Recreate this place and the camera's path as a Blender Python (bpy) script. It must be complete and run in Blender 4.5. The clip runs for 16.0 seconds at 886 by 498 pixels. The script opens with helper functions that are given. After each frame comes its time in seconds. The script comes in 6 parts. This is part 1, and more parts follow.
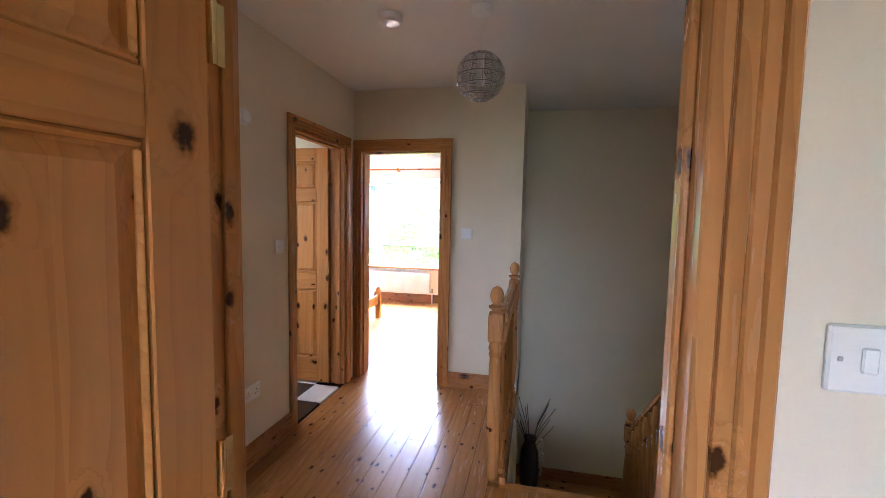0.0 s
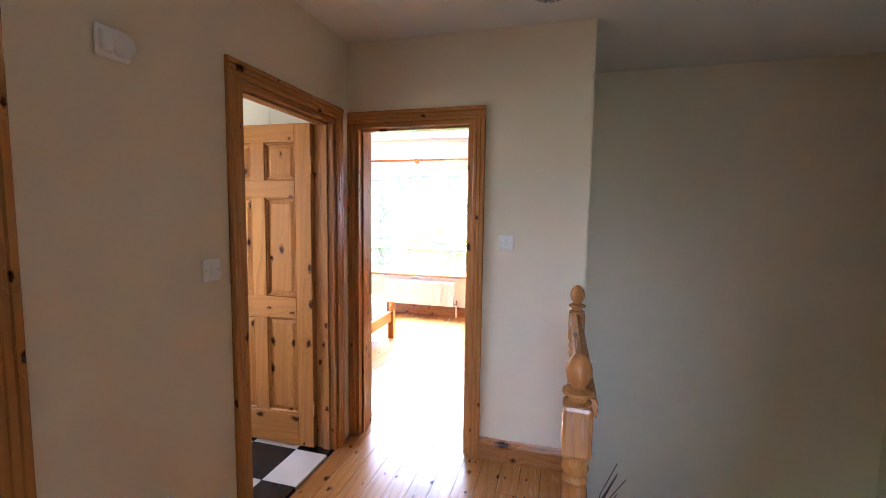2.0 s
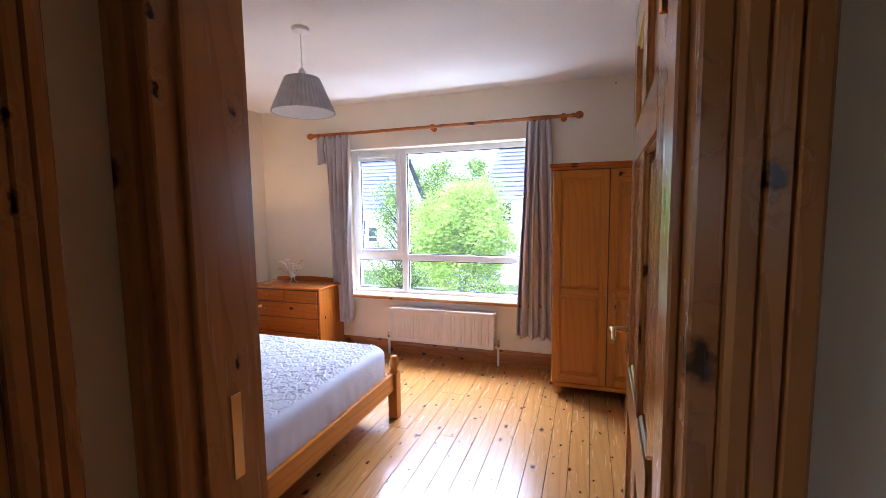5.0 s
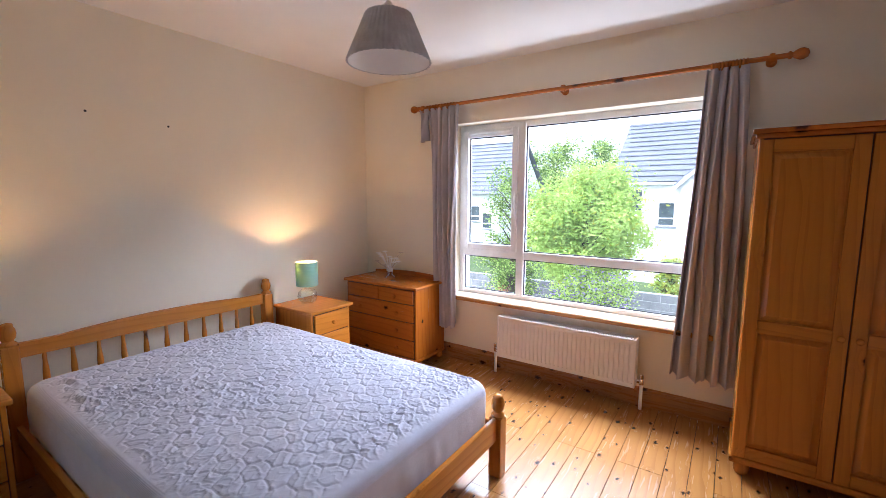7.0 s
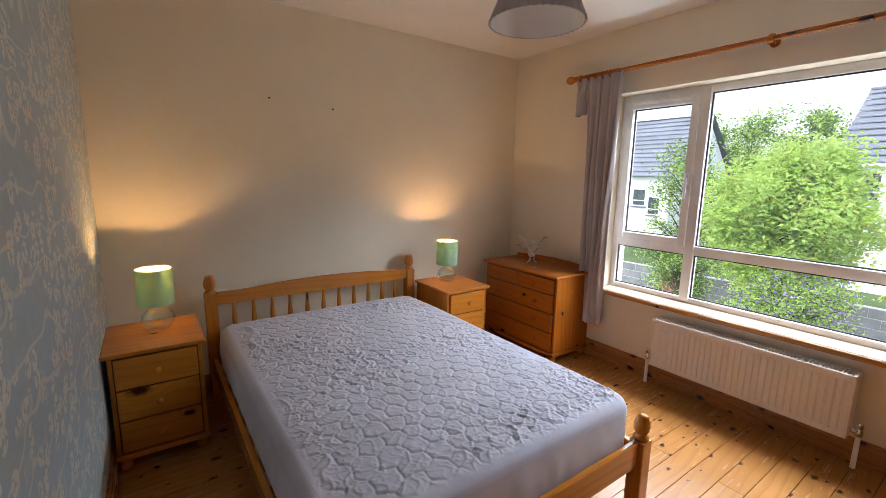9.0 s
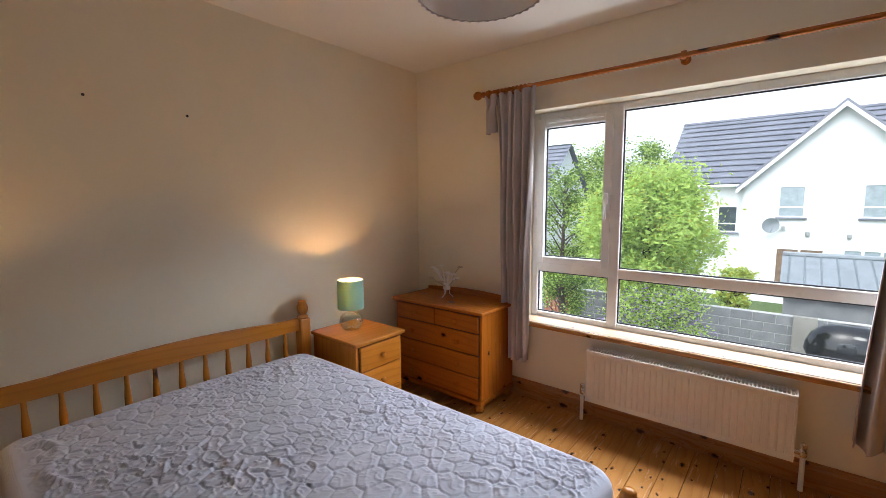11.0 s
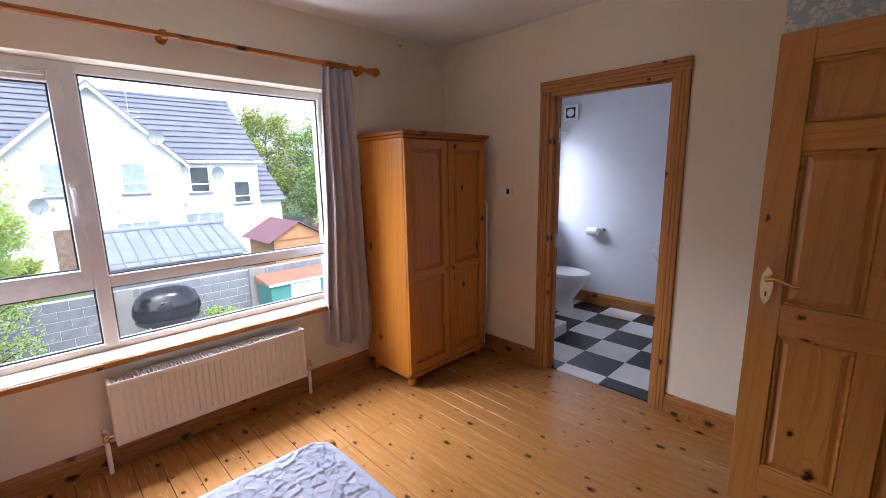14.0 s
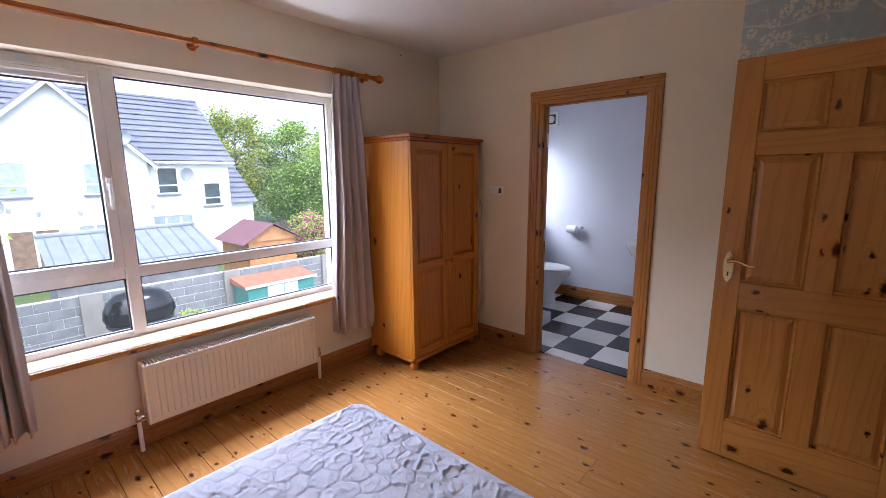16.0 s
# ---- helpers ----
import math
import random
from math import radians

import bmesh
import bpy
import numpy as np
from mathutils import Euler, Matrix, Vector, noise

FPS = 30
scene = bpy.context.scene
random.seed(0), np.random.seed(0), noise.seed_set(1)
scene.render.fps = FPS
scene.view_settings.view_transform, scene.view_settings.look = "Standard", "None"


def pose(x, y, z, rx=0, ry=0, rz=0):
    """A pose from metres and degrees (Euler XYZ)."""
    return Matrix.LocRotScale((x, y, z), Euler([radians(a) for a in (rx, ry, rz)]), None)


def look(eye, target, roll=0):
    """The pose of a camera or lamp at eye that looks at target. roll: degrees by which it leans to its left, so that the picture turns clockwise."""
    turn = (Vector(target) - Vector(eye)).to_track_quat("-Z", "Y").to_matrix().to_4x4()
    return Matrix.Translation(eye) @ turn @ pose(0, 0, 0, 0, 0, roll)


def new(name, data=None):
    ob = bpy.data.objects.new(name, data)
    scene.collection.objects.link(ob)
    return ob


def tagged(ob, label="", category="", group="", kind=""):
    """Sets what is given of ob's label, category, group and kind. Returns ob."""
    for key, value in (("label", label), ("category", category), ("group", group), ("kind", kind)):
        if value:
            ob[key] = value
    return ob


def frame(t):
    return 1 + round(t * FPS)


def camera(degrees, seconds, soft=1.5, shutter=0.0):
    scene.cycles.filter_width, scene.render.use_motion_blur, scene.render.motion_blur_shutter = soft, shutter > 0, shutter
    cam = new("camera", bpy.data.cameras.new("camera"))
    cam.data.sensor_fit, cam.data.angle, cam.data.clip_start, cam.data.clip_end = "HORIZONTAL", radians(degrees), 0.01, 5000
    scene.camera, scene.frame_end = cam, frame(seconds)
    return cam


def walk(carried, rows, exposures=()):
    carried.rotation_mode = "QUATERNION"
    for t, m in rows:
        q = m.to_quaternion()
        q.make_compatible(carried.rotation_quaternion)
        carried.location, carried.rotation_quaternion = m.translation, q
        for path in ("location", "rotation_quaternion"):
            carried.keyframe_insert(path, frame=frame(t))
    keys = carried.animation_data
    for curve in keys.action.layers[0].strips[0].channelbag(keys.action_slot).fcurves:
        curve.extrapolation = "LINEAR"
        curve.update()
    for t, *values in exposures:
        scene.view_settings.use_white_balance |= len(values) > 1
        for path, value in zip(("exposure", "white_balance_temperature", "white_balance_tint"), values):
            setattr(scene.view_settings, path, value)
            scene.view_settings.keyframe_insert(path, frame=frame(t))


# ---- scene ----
cam = camera(92.8, 16.0, soft=0.85)
PATH = [
    (0, (1.547, -3.415, 1.442), (1.119, -1.468, 1.285), 1.1),
    (0.5, (1.518, -3.204, 1.438), (1.092, -1.257, 1.273), 1.0),
    (1, (1.433, -2.968, 1.431), (0.989, -1.025, 1.259), 1.1),
    (1.5, (1.352, -2.713, 1.454), (0.882, -0.776, 1.281), 0.9),
    (2, (1.291, -2.405, 1.469), (0.754, -0.486, 1.295), 0.8),
    (2.5, (1.176, -2.097, 1.421), (0.61, -0.183, 1.291), 0.7),
    (3, (1.032, -1.76, 1.427), (0.452, 0.15, 1.304), 0.4),
    (3.5, (0.925, -1.404, 1.446), (0.328, 0.498, 1.278), -0.2),
    (5.8, (0.518, -0.06, 1.404), (-0.232, 1.793, 1.211), -1.1),
    (6, (0.477, 0.022, 1.44), (-0.321, 1.855, 1.234), -1.0),
    (6.5, (0.4, 0.147, 1.432), (-0.516, 1.915, 1.222), -0.4),
    (7, (0.343, 0.248, 1.425), (-0.779, 1.885, 1.182), 0.1),
    (7.5, (0.313, 0.321, 1.424), (-1.043, 1.761, 1.125), 0.3),
    (8, (0.284, 0.357, 1.422), (-1.264, 1.576, 1.075), 0.5),
    (8.2, (0.296, 0.379, 1.421), (-1.308, 1.516, 1.055), 0.8),
    (10.3, (0.066, 0.492, 1.426), (-1.493, 1.726, 1.21), -0.0),
    (10.5, (-0.02, 0.542, 1.425), (-1.505, 1.865, 1.218), -0.2),
    (11, (-0.207, 0.64, 1.413), (-1.471, 2.174, 1.196), -0.3),
    (11.5, (-0.444, 0.737, 1.401), (-1.374, 2.489, 1.146), -1.7),
    (12, (-0.606, 0.832, 1.412), (-0.948, 2.776, 1.091), -2.0),
    (12.5, (-0.753, 0.856, 1.424), (-0.253, 2.758, 1.06), -3.4),
    (13, (-0.904, 0.782, 1.44), (0.149, 2.433, 1.036), -3.4),
    (13.5, (-1.113, 0.7, 1.472), (0.183, 2.17, 1.072), -1.9),
    (14, (-1.303, 0.672, 1.491), (0.073, 2.077, 1.127), -1.0),
    (14.5, (-1.495, 0.664, 1.49), (-0.059, 2.013, 1.148), -0.9),
    (15, (-1.61, 0.664, 1.481), (-0.147, 1.985, 1.142), -0.8),
    (15.5, (-1.658, 0.653, 1.476), (-0.182, 1.96, 1.136), -0.6),
    (16, (-1.638, 0.637, 1.468), (-0.168, 1.947, 1.119), -0.5),
]

EXPOSURES = [(0.0, 4.15, 4850, 12), (1.0, 4.2, 4850, 12), (2.0, 4.35, 4850, 12), (2.6, 4.15, 4850, 12), (3.5, 3.35, 4950, 14), (5.8, 2.0, 5300, 15), (7.5, 1.87, 5700, 13), (8.2, 1.5, 6000, 10),
             (10.5, 1.28, 6150, 9), (12.0, 1.0, 6150, 11), (12.5, 1.38, 6050, 15), (13.5, 1.58, 5750, 18), (16.0, 1.6, 5700, 18)]
walk(cam, [(t, look(eye, target, roll)) for t, eye, target, roll in PATH], EXPOSURES)

# ---- world and sun: a bright overcast day ----
world = bpy.data.worlds.new("world")
world.use_nodes = True
scene.world = world
wn = world.node_tree
sky = wn.nodes.new("ShaderNodeTexSky")
sky.sky_type = "NISHITA"
sky.sun_disc = False
sky.sun_elevation, sky.sun_rotation = radians(52), radians(200)
sky.dust_density = 3.0
pale = wn.nodes.new("ShaderNodeHueSaturation")
pale.inputs["Saturation"].default_value = 0.45
pale.inputs["Value"].default_value = 1.3
wn.links.new(sky.outputs[0], pale.inputs["Color"])
wn.links.new(pale.outputs[0], wn.nodes["Background"].inputs[0])
wn.nodes["Background"].inputs[1].default_value = 0.15
sun_data = bpy.data.lights.new("sun", "SUN")
sun_data.energy, sun_data.angle, sun_data.color = 0.8, radians(20), (1.0, 0.96, 0.9)
sun = new("sun", sun_data)
sun.matrix_world = look((4, -8, 12), (0, 0, 0))


def window_light(name, eye, target, width, height, power, colour=(0.92, 0.97, 1.0)):
    """An area lamp added at or outside a window, in place of sky or yard light."""
    data = bpy.data.lights.new(name, "AREA")
    data.shape, data.size, data.size_y, data.energy, data.color = "RECTANGLE", width, height, power, colour
    ob = new(name, data)
    ob.matrix_world = look(eye, target)
    return ob


# added outside, above the view through the window, in place of the sky
window_light("bedroom_sky_light", (-0.7, 4.75, 3.12), (-0.7, 1.4, 1.2), 6.0, 1.3, 350)
# added below the sill, out of view, to imitate light bounced off the yard
window_light("bedroom_yard_light", (-0.7, 4.10, -0.02), (-0.7, 2.9, 1.6), 2.2, 0.40, 11)
window_light("ensuite_sky_light", (2.635, 3.75, 1.5), (2.635, 2.4, 1.2), 0.7, 1.0, 4.8)
window_light("first_room_sky_light", (1.55, -5.9, 1.45), (1.55, -2.0, 1.35), 2.0, 1.2, 0.04)
# fill lamps added in two unseen openings; the bathroom's is tinted warm
window_light("bathroom_sky_light", (-1.80, -0.9, 1.58), (0.0, -0.7, 1.3), 0.65, 0.9, 0.62, (1.0, 0.82, 0.72))
window_light("side_room_sky_light", (-1.80, -2.2, 1.5), (0.0, -2.1, 1.3), 0.65, 1.1, 1.6)


# ---- materials ----
class Nodes:
    """A small builder for one node material."""

    def __init__(self, name):
        self.mat = bpy.data.materials.new(name)
        self.mat.use_nodes = True
        self.tree = self.mat.node_tree
        self.bsdf = self.tree.nodes["Principled BSDF"]

    def add(self, kind, values=None, **settings):
        node = self.tree.nodes.new("ShaderNode" + kind)
        if "operation" in settings:
            node.operation = settings["operation"]
        if "blend_type" in settings:
            node.blend_type = settings["blend_type"]
        if "wave_type" in settings:
            node.wave_type = settings["wave_type"]
        if "bands_direction" in settings:
            node.bands_direction = settings["bands_direction"]
        if "wave_profile" in settings:
            node.wave_profile = settings["wave_profile"]
        if "voronoi_dimensions" in settings:
            node.voronoi_dimensions = settings["voronoi_dimensions"]
        for key, value in (values or {}).items():
            if isinstance(value, bpy.types.NodeSocket):
                self.tree.links.new(value, node.inputs[key])
            else:
                node.inputs[key].default_value = value
        return node

    def set(self, key, value):
        if isinstance(value, bpy.types.NodeSocket):
            self.tree.links.new(value, self.bsdf.inputs[key])
        else:
            self.bsdf.inputs[key].default_value = value
        return self

    def spot(self, scale=(1, 1, 1), vary=False):
        out = self.add("TexCoord").outputs["Object"]
        if vary:
            rnd = self.add("ObjectInfo").outputs["Random"]
            shift = self.add("VectorMath", {0: rnd, 1: (3.7, 2.3, 5.1)}, operation="MULTIPLY").outputs[0]
            out = self.add("VectorMath", {0: out, 1: shift}, operation="ADD").outputs[0]
        return self.add("Mapping", {"Vector": out, "Scale": scale}).outputs[0]

    def ramp(self, fac, stops):
        node = self.add("ValToRGB", {"Fac": fac})
        while len(node.color_ramp.elements) < len(stops):
            node.color_ramp.elements.new(0.5)
        for el, (at, col) in zip(node.color_ramp.elements, stops):
            el.position = at
            el.color = (*col, 1) if len(col) == 3 else col
        return node.outputs[0]

    def mix(self, fac, a, b, blend="MIX"):
        node = self.add("MixRGB", {"Fac": fac, "Color1": a if isinstance(a, bpy.types.NodeSocket) else (*a, 1),
                                   "Color2": b if isinstance(b, bpy.types.NodeSocket) else (*b, 1)}, blend_type=blend)
        return node.outputs[0]

    def bump(self, height, strength=0.2, distance=0.01):
        return self.set("Normal", self.add("Bump", {"Height": height, "Strength": strength, "Distance": distance}).outputs[0])


def plain(name, col, rough=0.5, metal=0.0, var=0.06, scale=6.0, bump=0.0, vary=False):
    """Paint, plastic, metal or plaster: one colour with faint clouding and a fine relief."""
    n = Nodes(name)
    at = n.spot(vary=vary)
    big = n.add("TexNoise", {"Vector": at, "Scale": scale, "Detail": 4.0}).outputs["Fac"]
    fine = n.add("TexNoise", {"Vector": at, "Scale": scale * 22, "Detail": 3.0}).outputs["Fac"]
    lo, hi = tuple(c * (1 - var) for c in col), tuple(min(1, c * (1 + var)) for c in col)
    n.set("Base Color", n.ramp(big, [(0.3, lo), (0.7, hi)]))
    n.set("Roughness", n.add("MapRange", {"Value": big, "To Min": max(0.02, rough - 0.06), "To Max": min(1, rough + 0.06)}).outputs[0])
    n.set("Metallic", metal)
    if bump:
        n.bump(fine, bump, 0.004)
    return n.mat


def wood(name, axis, light, dark, rough=0.32, knots=4.5, knot_size=0.085, grain=1.0, share=0.5, stave=0.0):
    """Knotty pine with its grain along the given axis of the part."""
    n = Nodes(name)
    long = [1.0, 1.0, 1.0]
    long["xyz".index(axis)] = 0.07
    at = n.spot(vary=True)
    sep = n.add("SeparateXYZ", {"Vector": at}).outputs
    down = sep["xyz".index(axis)]
    o1, o2 = [sep[k] for k in range(3) if "xyz"[k] != axis]
    flat = n.add("CombineXYZ", {"X": n.add("Math", {0: down, 1: 0.6}, operation="MULTIPLY").outputs[0],
                                "Y": n.add("Math", {0: o1, 1: o2}, operation="ADD").outputs[0], "Z": 0.0}).outputs[0]
    frayed = n.add("TexNoise", {"Vector": at, "Scale": 55.0, "Detail": 3.0}).outputs["Color"]
    frayed = n.add("VectorMath", {0: n.add("VectorMath", {0: frayed, 1: (0.5, 0.5, 0.5)}, operation="SUBTRACT").outputs[0], 1: (0.030, 0.020, 0.0)}, operation="MULTIPLY").outputs[0]
    flat = n.add("VectorMath", {0: flat, 1: frayed}, operation="ADD").outputs[0]
    vor = n.add("TexVoronoi", {"Vector": flat, "Scale": knots}, voronoi_dimensions="2D")
    pick = n.add("SeparateColor", {"Color": vor.outputs["Color"]}).outputs
    grow = n.add("MapRange", {"Value": pick[1], "To Min": 2.2, "To Max": 0.75}).outputs[0]
    cell = n.add("Math", {0: vor.outputs["Distance"], 1: grow}, operation="MULTIPLY").outputs[0]
    skip = n.add("Math", {0: pick[0], 1: share}, operation="GREATER_THAN").outputs[0]
    cell = n.add("Math", {0: cell, 1: skip}, operation="ADD").outputs[0]
    board = None
    if stave:
        # glued-up staves, each with its own tone and its own run of grain
        across = n.add("Math", {0: n.add("Math", {0: o1, 1: o2}, operation="ADD").outputs[0], 1: 1.0 / stave}, operation="MULTIPLY").outputs[0]
        pickw = n.tree.nodes.new("ShaderNodeTexWhiteNoise")
        pickw.noise_dimensions = "1D"
        n.tree.links.new(n.add("Math", {0: across}, operation="FLOOR").outputs[0], pickw.inputs["W"])
        board = pickw.outputs["Value"]
    near = n.add("MapRange", {"Value": cell, "From Min": knot_size, "From Max": knot_size * 3.5, "To Min": 1.0, "To Max": 0.0}).outputs[0]
    warp = n.add("TexNoise", {"Vector": n.add("Mapping", {"Vector": at, "Scale": [k * 1.6 if k == 1 else 0.5 for k in long]}).outputs[0],
                              "Scale": 2.2, "Detail": 2.0}).outputs["Fac"]
    st = n.add("Mapping", {"Vector": at, "Scale": long}).outputs[0]
    push = n.add("Math", {0: near, 1: 0.03}, operation="MULTIPLY").outputs[0]
    moved = n.add("VectorMath", {0: st, 1: n.add("CombineXYZ", {"X": push, "Y": push, "Z": push}).outputs[0]}, operation="ADD").outputs[0]
    moved = n.add("VectorMath", {0: moved, 1: n.add("VectorMath", {0: warp, 1: (0.035, 0.035, 0.035)}, operation="MULTIPLY").outputs[0]},
                  operation="ADD").outputs[0]
    if board is not None:
        moved = n.add("VectorMath", {0: moved, 1: n.add("VectorMath", {0: board, 1: (1.7, 2.9, 4.3)}, operation="MULTIPLY").outputs[0]}, operation="ADD").outputs[0]
    rings = n.add("TexWave", {"Vector": moved, "Scale": 13.0, "Distortion": 2.6, "Detail": 2.0, "Detail Scale": 1.6},
                  wave_type="BANDS", bands_direction="DIAGONAL", wave_profile="SAW").outputs["Fac"]
    streak = n.add("TexNoise", {"Vector": moved, "Scale": 70.0, "Detail": 3.0}).outputs["Fac"]
    cloud = n.add("TexNoise", {"Vector": st, "Scale": 5.0, "Detail": 2.0}).outputs["Fac"]
    mid = tuple((a * 0.57 + b * 0.43) for a, b in zip(light, dark))
    col = n.ramp(rings, [(0.0, light), (0.6, light), (0.97, tuple(a * 0.25 + b * 0.75 for a, b in zip(light, mid)))])
    col = n.mix(n.add("MapRange", {"Value": streak, "From Min": 0.45, "From Max": 0.75, "To Max": 0.34 * grain}).outputs[0], col, mid)
    col = n.mix(n.add("MapRange", {"Value": cloud, "From Min": 0.35, "From Max": 0.7, "To Max": 0.45 * grain}).outputs[0], col, mid)
    if board is not None:
        col = n.mix(n.add("MapRange", {"Value": board, "To Max": 0.5}).outputs[0], col, mid)
    tone = n.add("ObjectInfo").outputs["Random"]
    col = n.mix(n.add("MapRange", {"Value": tone, "To Max": 0.3}).outputs[0], col, mid)
    halo = n.add("MapRange", {"Value": cell, "From Min": knot_size * 0.8, "From Max": knot_size * 1.45, "To Min": 0.55, "To Max": 0.0}).outputs[0]
    col = n.mix(halo, col, tuple(c * 0.75 for c in dark))
    core = n.add("MapRange", {"Value": cell, "From Min": knot_size * 0.55, "From Max": knot_size, "To Min": 0.92, "To Max": 0.0}).outputs[0]
    col = n.mix(core, col, tuple(c * 0.14 for c in dark))
    n.set("Base Color", col)
    n.set("Roughness", n.add("MapRange", {"Value": streak, "To Min": rough - 0.06, "To Max": rough + 0.12}).outputs[0])
    n.bump(n.add("Math", {0: rings, 1: streak}, operation="ADD").outputs[0], 0.12, 0.002)
    return n.mat


def woods(name, *args, **kw):
    return {a: wood(name + "_" + a, a, *args, **kw) for a in "xyz"}


PINE = woods("varnished pine", (0.61, 0.275, 0.065), (0.18, 0.048, 0.009), rough=0.17, knots=7.5, knot_size=0.12, share=0.5, stave=0.083)
TRIM = woods("pine trim", (0.54, 0.248, 0.068), (0.18, 0.052, 0.011), rough=0.22, knots=7.5, knot_size=0.10, share=0.7)
FURN = woods("lacquered pine", (0.62, 0.235, 0.028), (0.19, 0.046, 0.006), rough=0.18, knots=4.5, knot_size=0.10, share=0.42, stave=0.13)
FLOOR = woods("pine boards", (0.45, 0.205, 0.053), (0.18, 0.058, 0.013), rough=0.22, knots=11.0, knot_size=0.125, grain=0.9, share=0.45)
STAINED = woods("darker lacquered pine", (0.46, 0.138, 0.013), (0.13, 0.027, 0.003), rough=0.2, knots=4.5, knot_size=0.085, share=0.5)
SKIRT = woods("knotty pine skirting", (0.42, 0.175, 0.045), (0.13, 0.036, 0.007), rough=0.25, knots=8.0, knot_size=0.16, share=0.85)
PALE = woods("raw pine edge", (0.66, 0.43, 0.22), (0.42, 0.22, 0.09), rough=0.45, knots=5.0, knot_size=0.08)
CREAM = plain("cream wall paint", (0.84, 0.765, 0.615), 0.75, var=0.03, scale=2.0, bump=0.12)
CREAM2 = plain("magnolia wall paint", (0.79, 0.70, 0.545), 0.75, var=0.03, scale=2.0, bump=0.12)
WHITE = plain("white ceiling paint", (0.80, 0.78, 0.75), 0.85, var=0.02, scale=3.0, bump=0.1)
LILAC = plain("pale lilac wall paint", (0.70, 0.70, 0.76), 0.6, var=0.03, scale=2.0, bump=0.1)
UPVC = plain("white plastic frame", (0.82, 0.82, 0.82), 0.28, var=0.02)
ENAMEL = plain("white enamel", (0.80, 0.765, 0.72), 0.3, var=0.02)
CERAMIC = plain("white ceramic", (0.86, 0.86, 0.87), 0.1, var=0.01)
PLASTIC = plain("white plastic", (0.86, 0.86, 0.85), 0.35, var=0.02)
# pine with the shade of narrow gaps put into its colour
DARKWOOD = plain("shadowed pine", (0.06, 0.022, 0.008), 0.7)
DARKGREY = plain("dark grey", (0.03, 0.03, 0.035), 0.5)
BRASS = plain("polished brass", (0.78, 0.58, 0.25), 0.22, 1.0, var=0.1)
CHROME = plain("chrome", (0.8, 0.8, 0.82), 0.12, 1.0, var=0.03)
STEEL = plain("galvanised steel", (0.55, 0.56, 0.57), 0.35, 1.0, var=0.1)
BLACKTILE = plain("black floor tile", (0.022, 0.023, 0.028), 0.22, var=0.25, scale=9, vary=True)
WHITETILE = plain("white floor tile", (0.84, 0.83, 0.80), 0.22, var=0.05, scale=5, vary=True)
WALLTILE = plain("cream wall tile", (0.78, 0.715, 0.60), 0.15, var=0.03, scale=4, vary=True)
TILEGROUT = plain("pale grout", (0.62, 0.57, 0.48), 0.8)
SHADEGREY = plain("grey pleated fabric", (0.58, 0.58, 0.61), 0.9, var=0.08, scale=20, bump=0.3)
ROPE = plain("dark dried stems", (0.05, 0.035, 0.025), 0.9)
VASEMAT = plain("dark glazed vase", (0.02, 0.018, 0.018), 0.25)
BEAD = plain("pale shells", (0.55, 0.47, 0.38), 0.5)
LINENEDGE = plain("padded pink cotton", (0.72, 0.60, 0.55), 0.9, bump=0.2)


def fabric(name, col, weave=900.0, rough=0.9):
    n = Nodes(name)
    at = n.spot()
    w1 = n.add("TexWave", {"Vector": at, "Scale": weave / 6, "Distortion": 0.6}, bands_direction="X").outputs["Fac"]
    w2 = n.add("TexWave", {"Vector": at, "Scale": weave / 6, "Distortion": 0.6}, bands_direction="Z").outputs["Fac"]
    cloud = n.add("TexNoise", {"Vector": at, "Scale": 5.0, "Detail": 5.0}).outputs["Fac"]
    n.set("Base Color", n.ramp(cloud, [(0.3, tuple(c * 0.9 for c in col)), (0.7, tuple(min(1, c * 1.08) for c in col))]))
    n.set("Roughness", rough).set("Sheen Weight", 0.25)
    n.bump(n.add("Math", {0: w1, 1: w2}, operation="ADD").outputs[0], 0.15, 0.002)
    return n.mat


CURTAIN = fabric("grey curtain cotton", (0.50, 0.455, 0.465))
LINEN = fabric("white quilted cotton", (0.60, 0.61, 0.74))
LINENSIDE = fabric("white stretch cotton", (0.66, 0.655, 0.74))


def glass(name, tint=(1, 1, 1), rough=0.0, sharp=3.0, most=0.6, haze=0.0):
    """Thin clear pane: see-through with a mirror-like sheen."""
    n = Nodes(name)
    clear = n.add("BsdfTransparent", {"Color": (*tint, 1)})
    shine = n.add("BsdfGlossy", {"Roughness": rough})
    mix = n.add("MixShader", {0: n.add("Math", {0: n.add("Math", {0: n.add("LayerWeight", {"Blend": 0.5}).outputs["Facing"], 1: sharp}, operation="POWER").outputs[0], 1: most}, operation="MULTIPLY").outputs[0], 1: clear.outputs[0], 2: shine.outputs[0]})
    if haze:
        # washed-out glare over the view, imitated by a streaky translucent film
        at = n.spot()
        streak = n.add("TexNoise", {"Vector": n.add("Mapping", {"Vector": at, "Scale": (9.0, 9.0, 1.6)}).outputs[0], "Scale": 1.0, "Detail": 5.0}).outputs["Fac"]
        film = n.add("MapRange", {"Value": streak, "From Min": 0.3, "From Max": 0.75, "To Min": haze * 0.6, "To Max": haze * 1.5}).outputs[0]
        mix = n.add("MixShader", {0: film, 1: mix.outputs[0], 2: n.add("BsdfTranslucent", {"Color": (0.9, 0.92, 0.95, 1)}).outputs[0]})
    n.tree.links.new(mix.outputs[0], n.tree.nodes["Material Output"].inputs[0])
    return n.mat


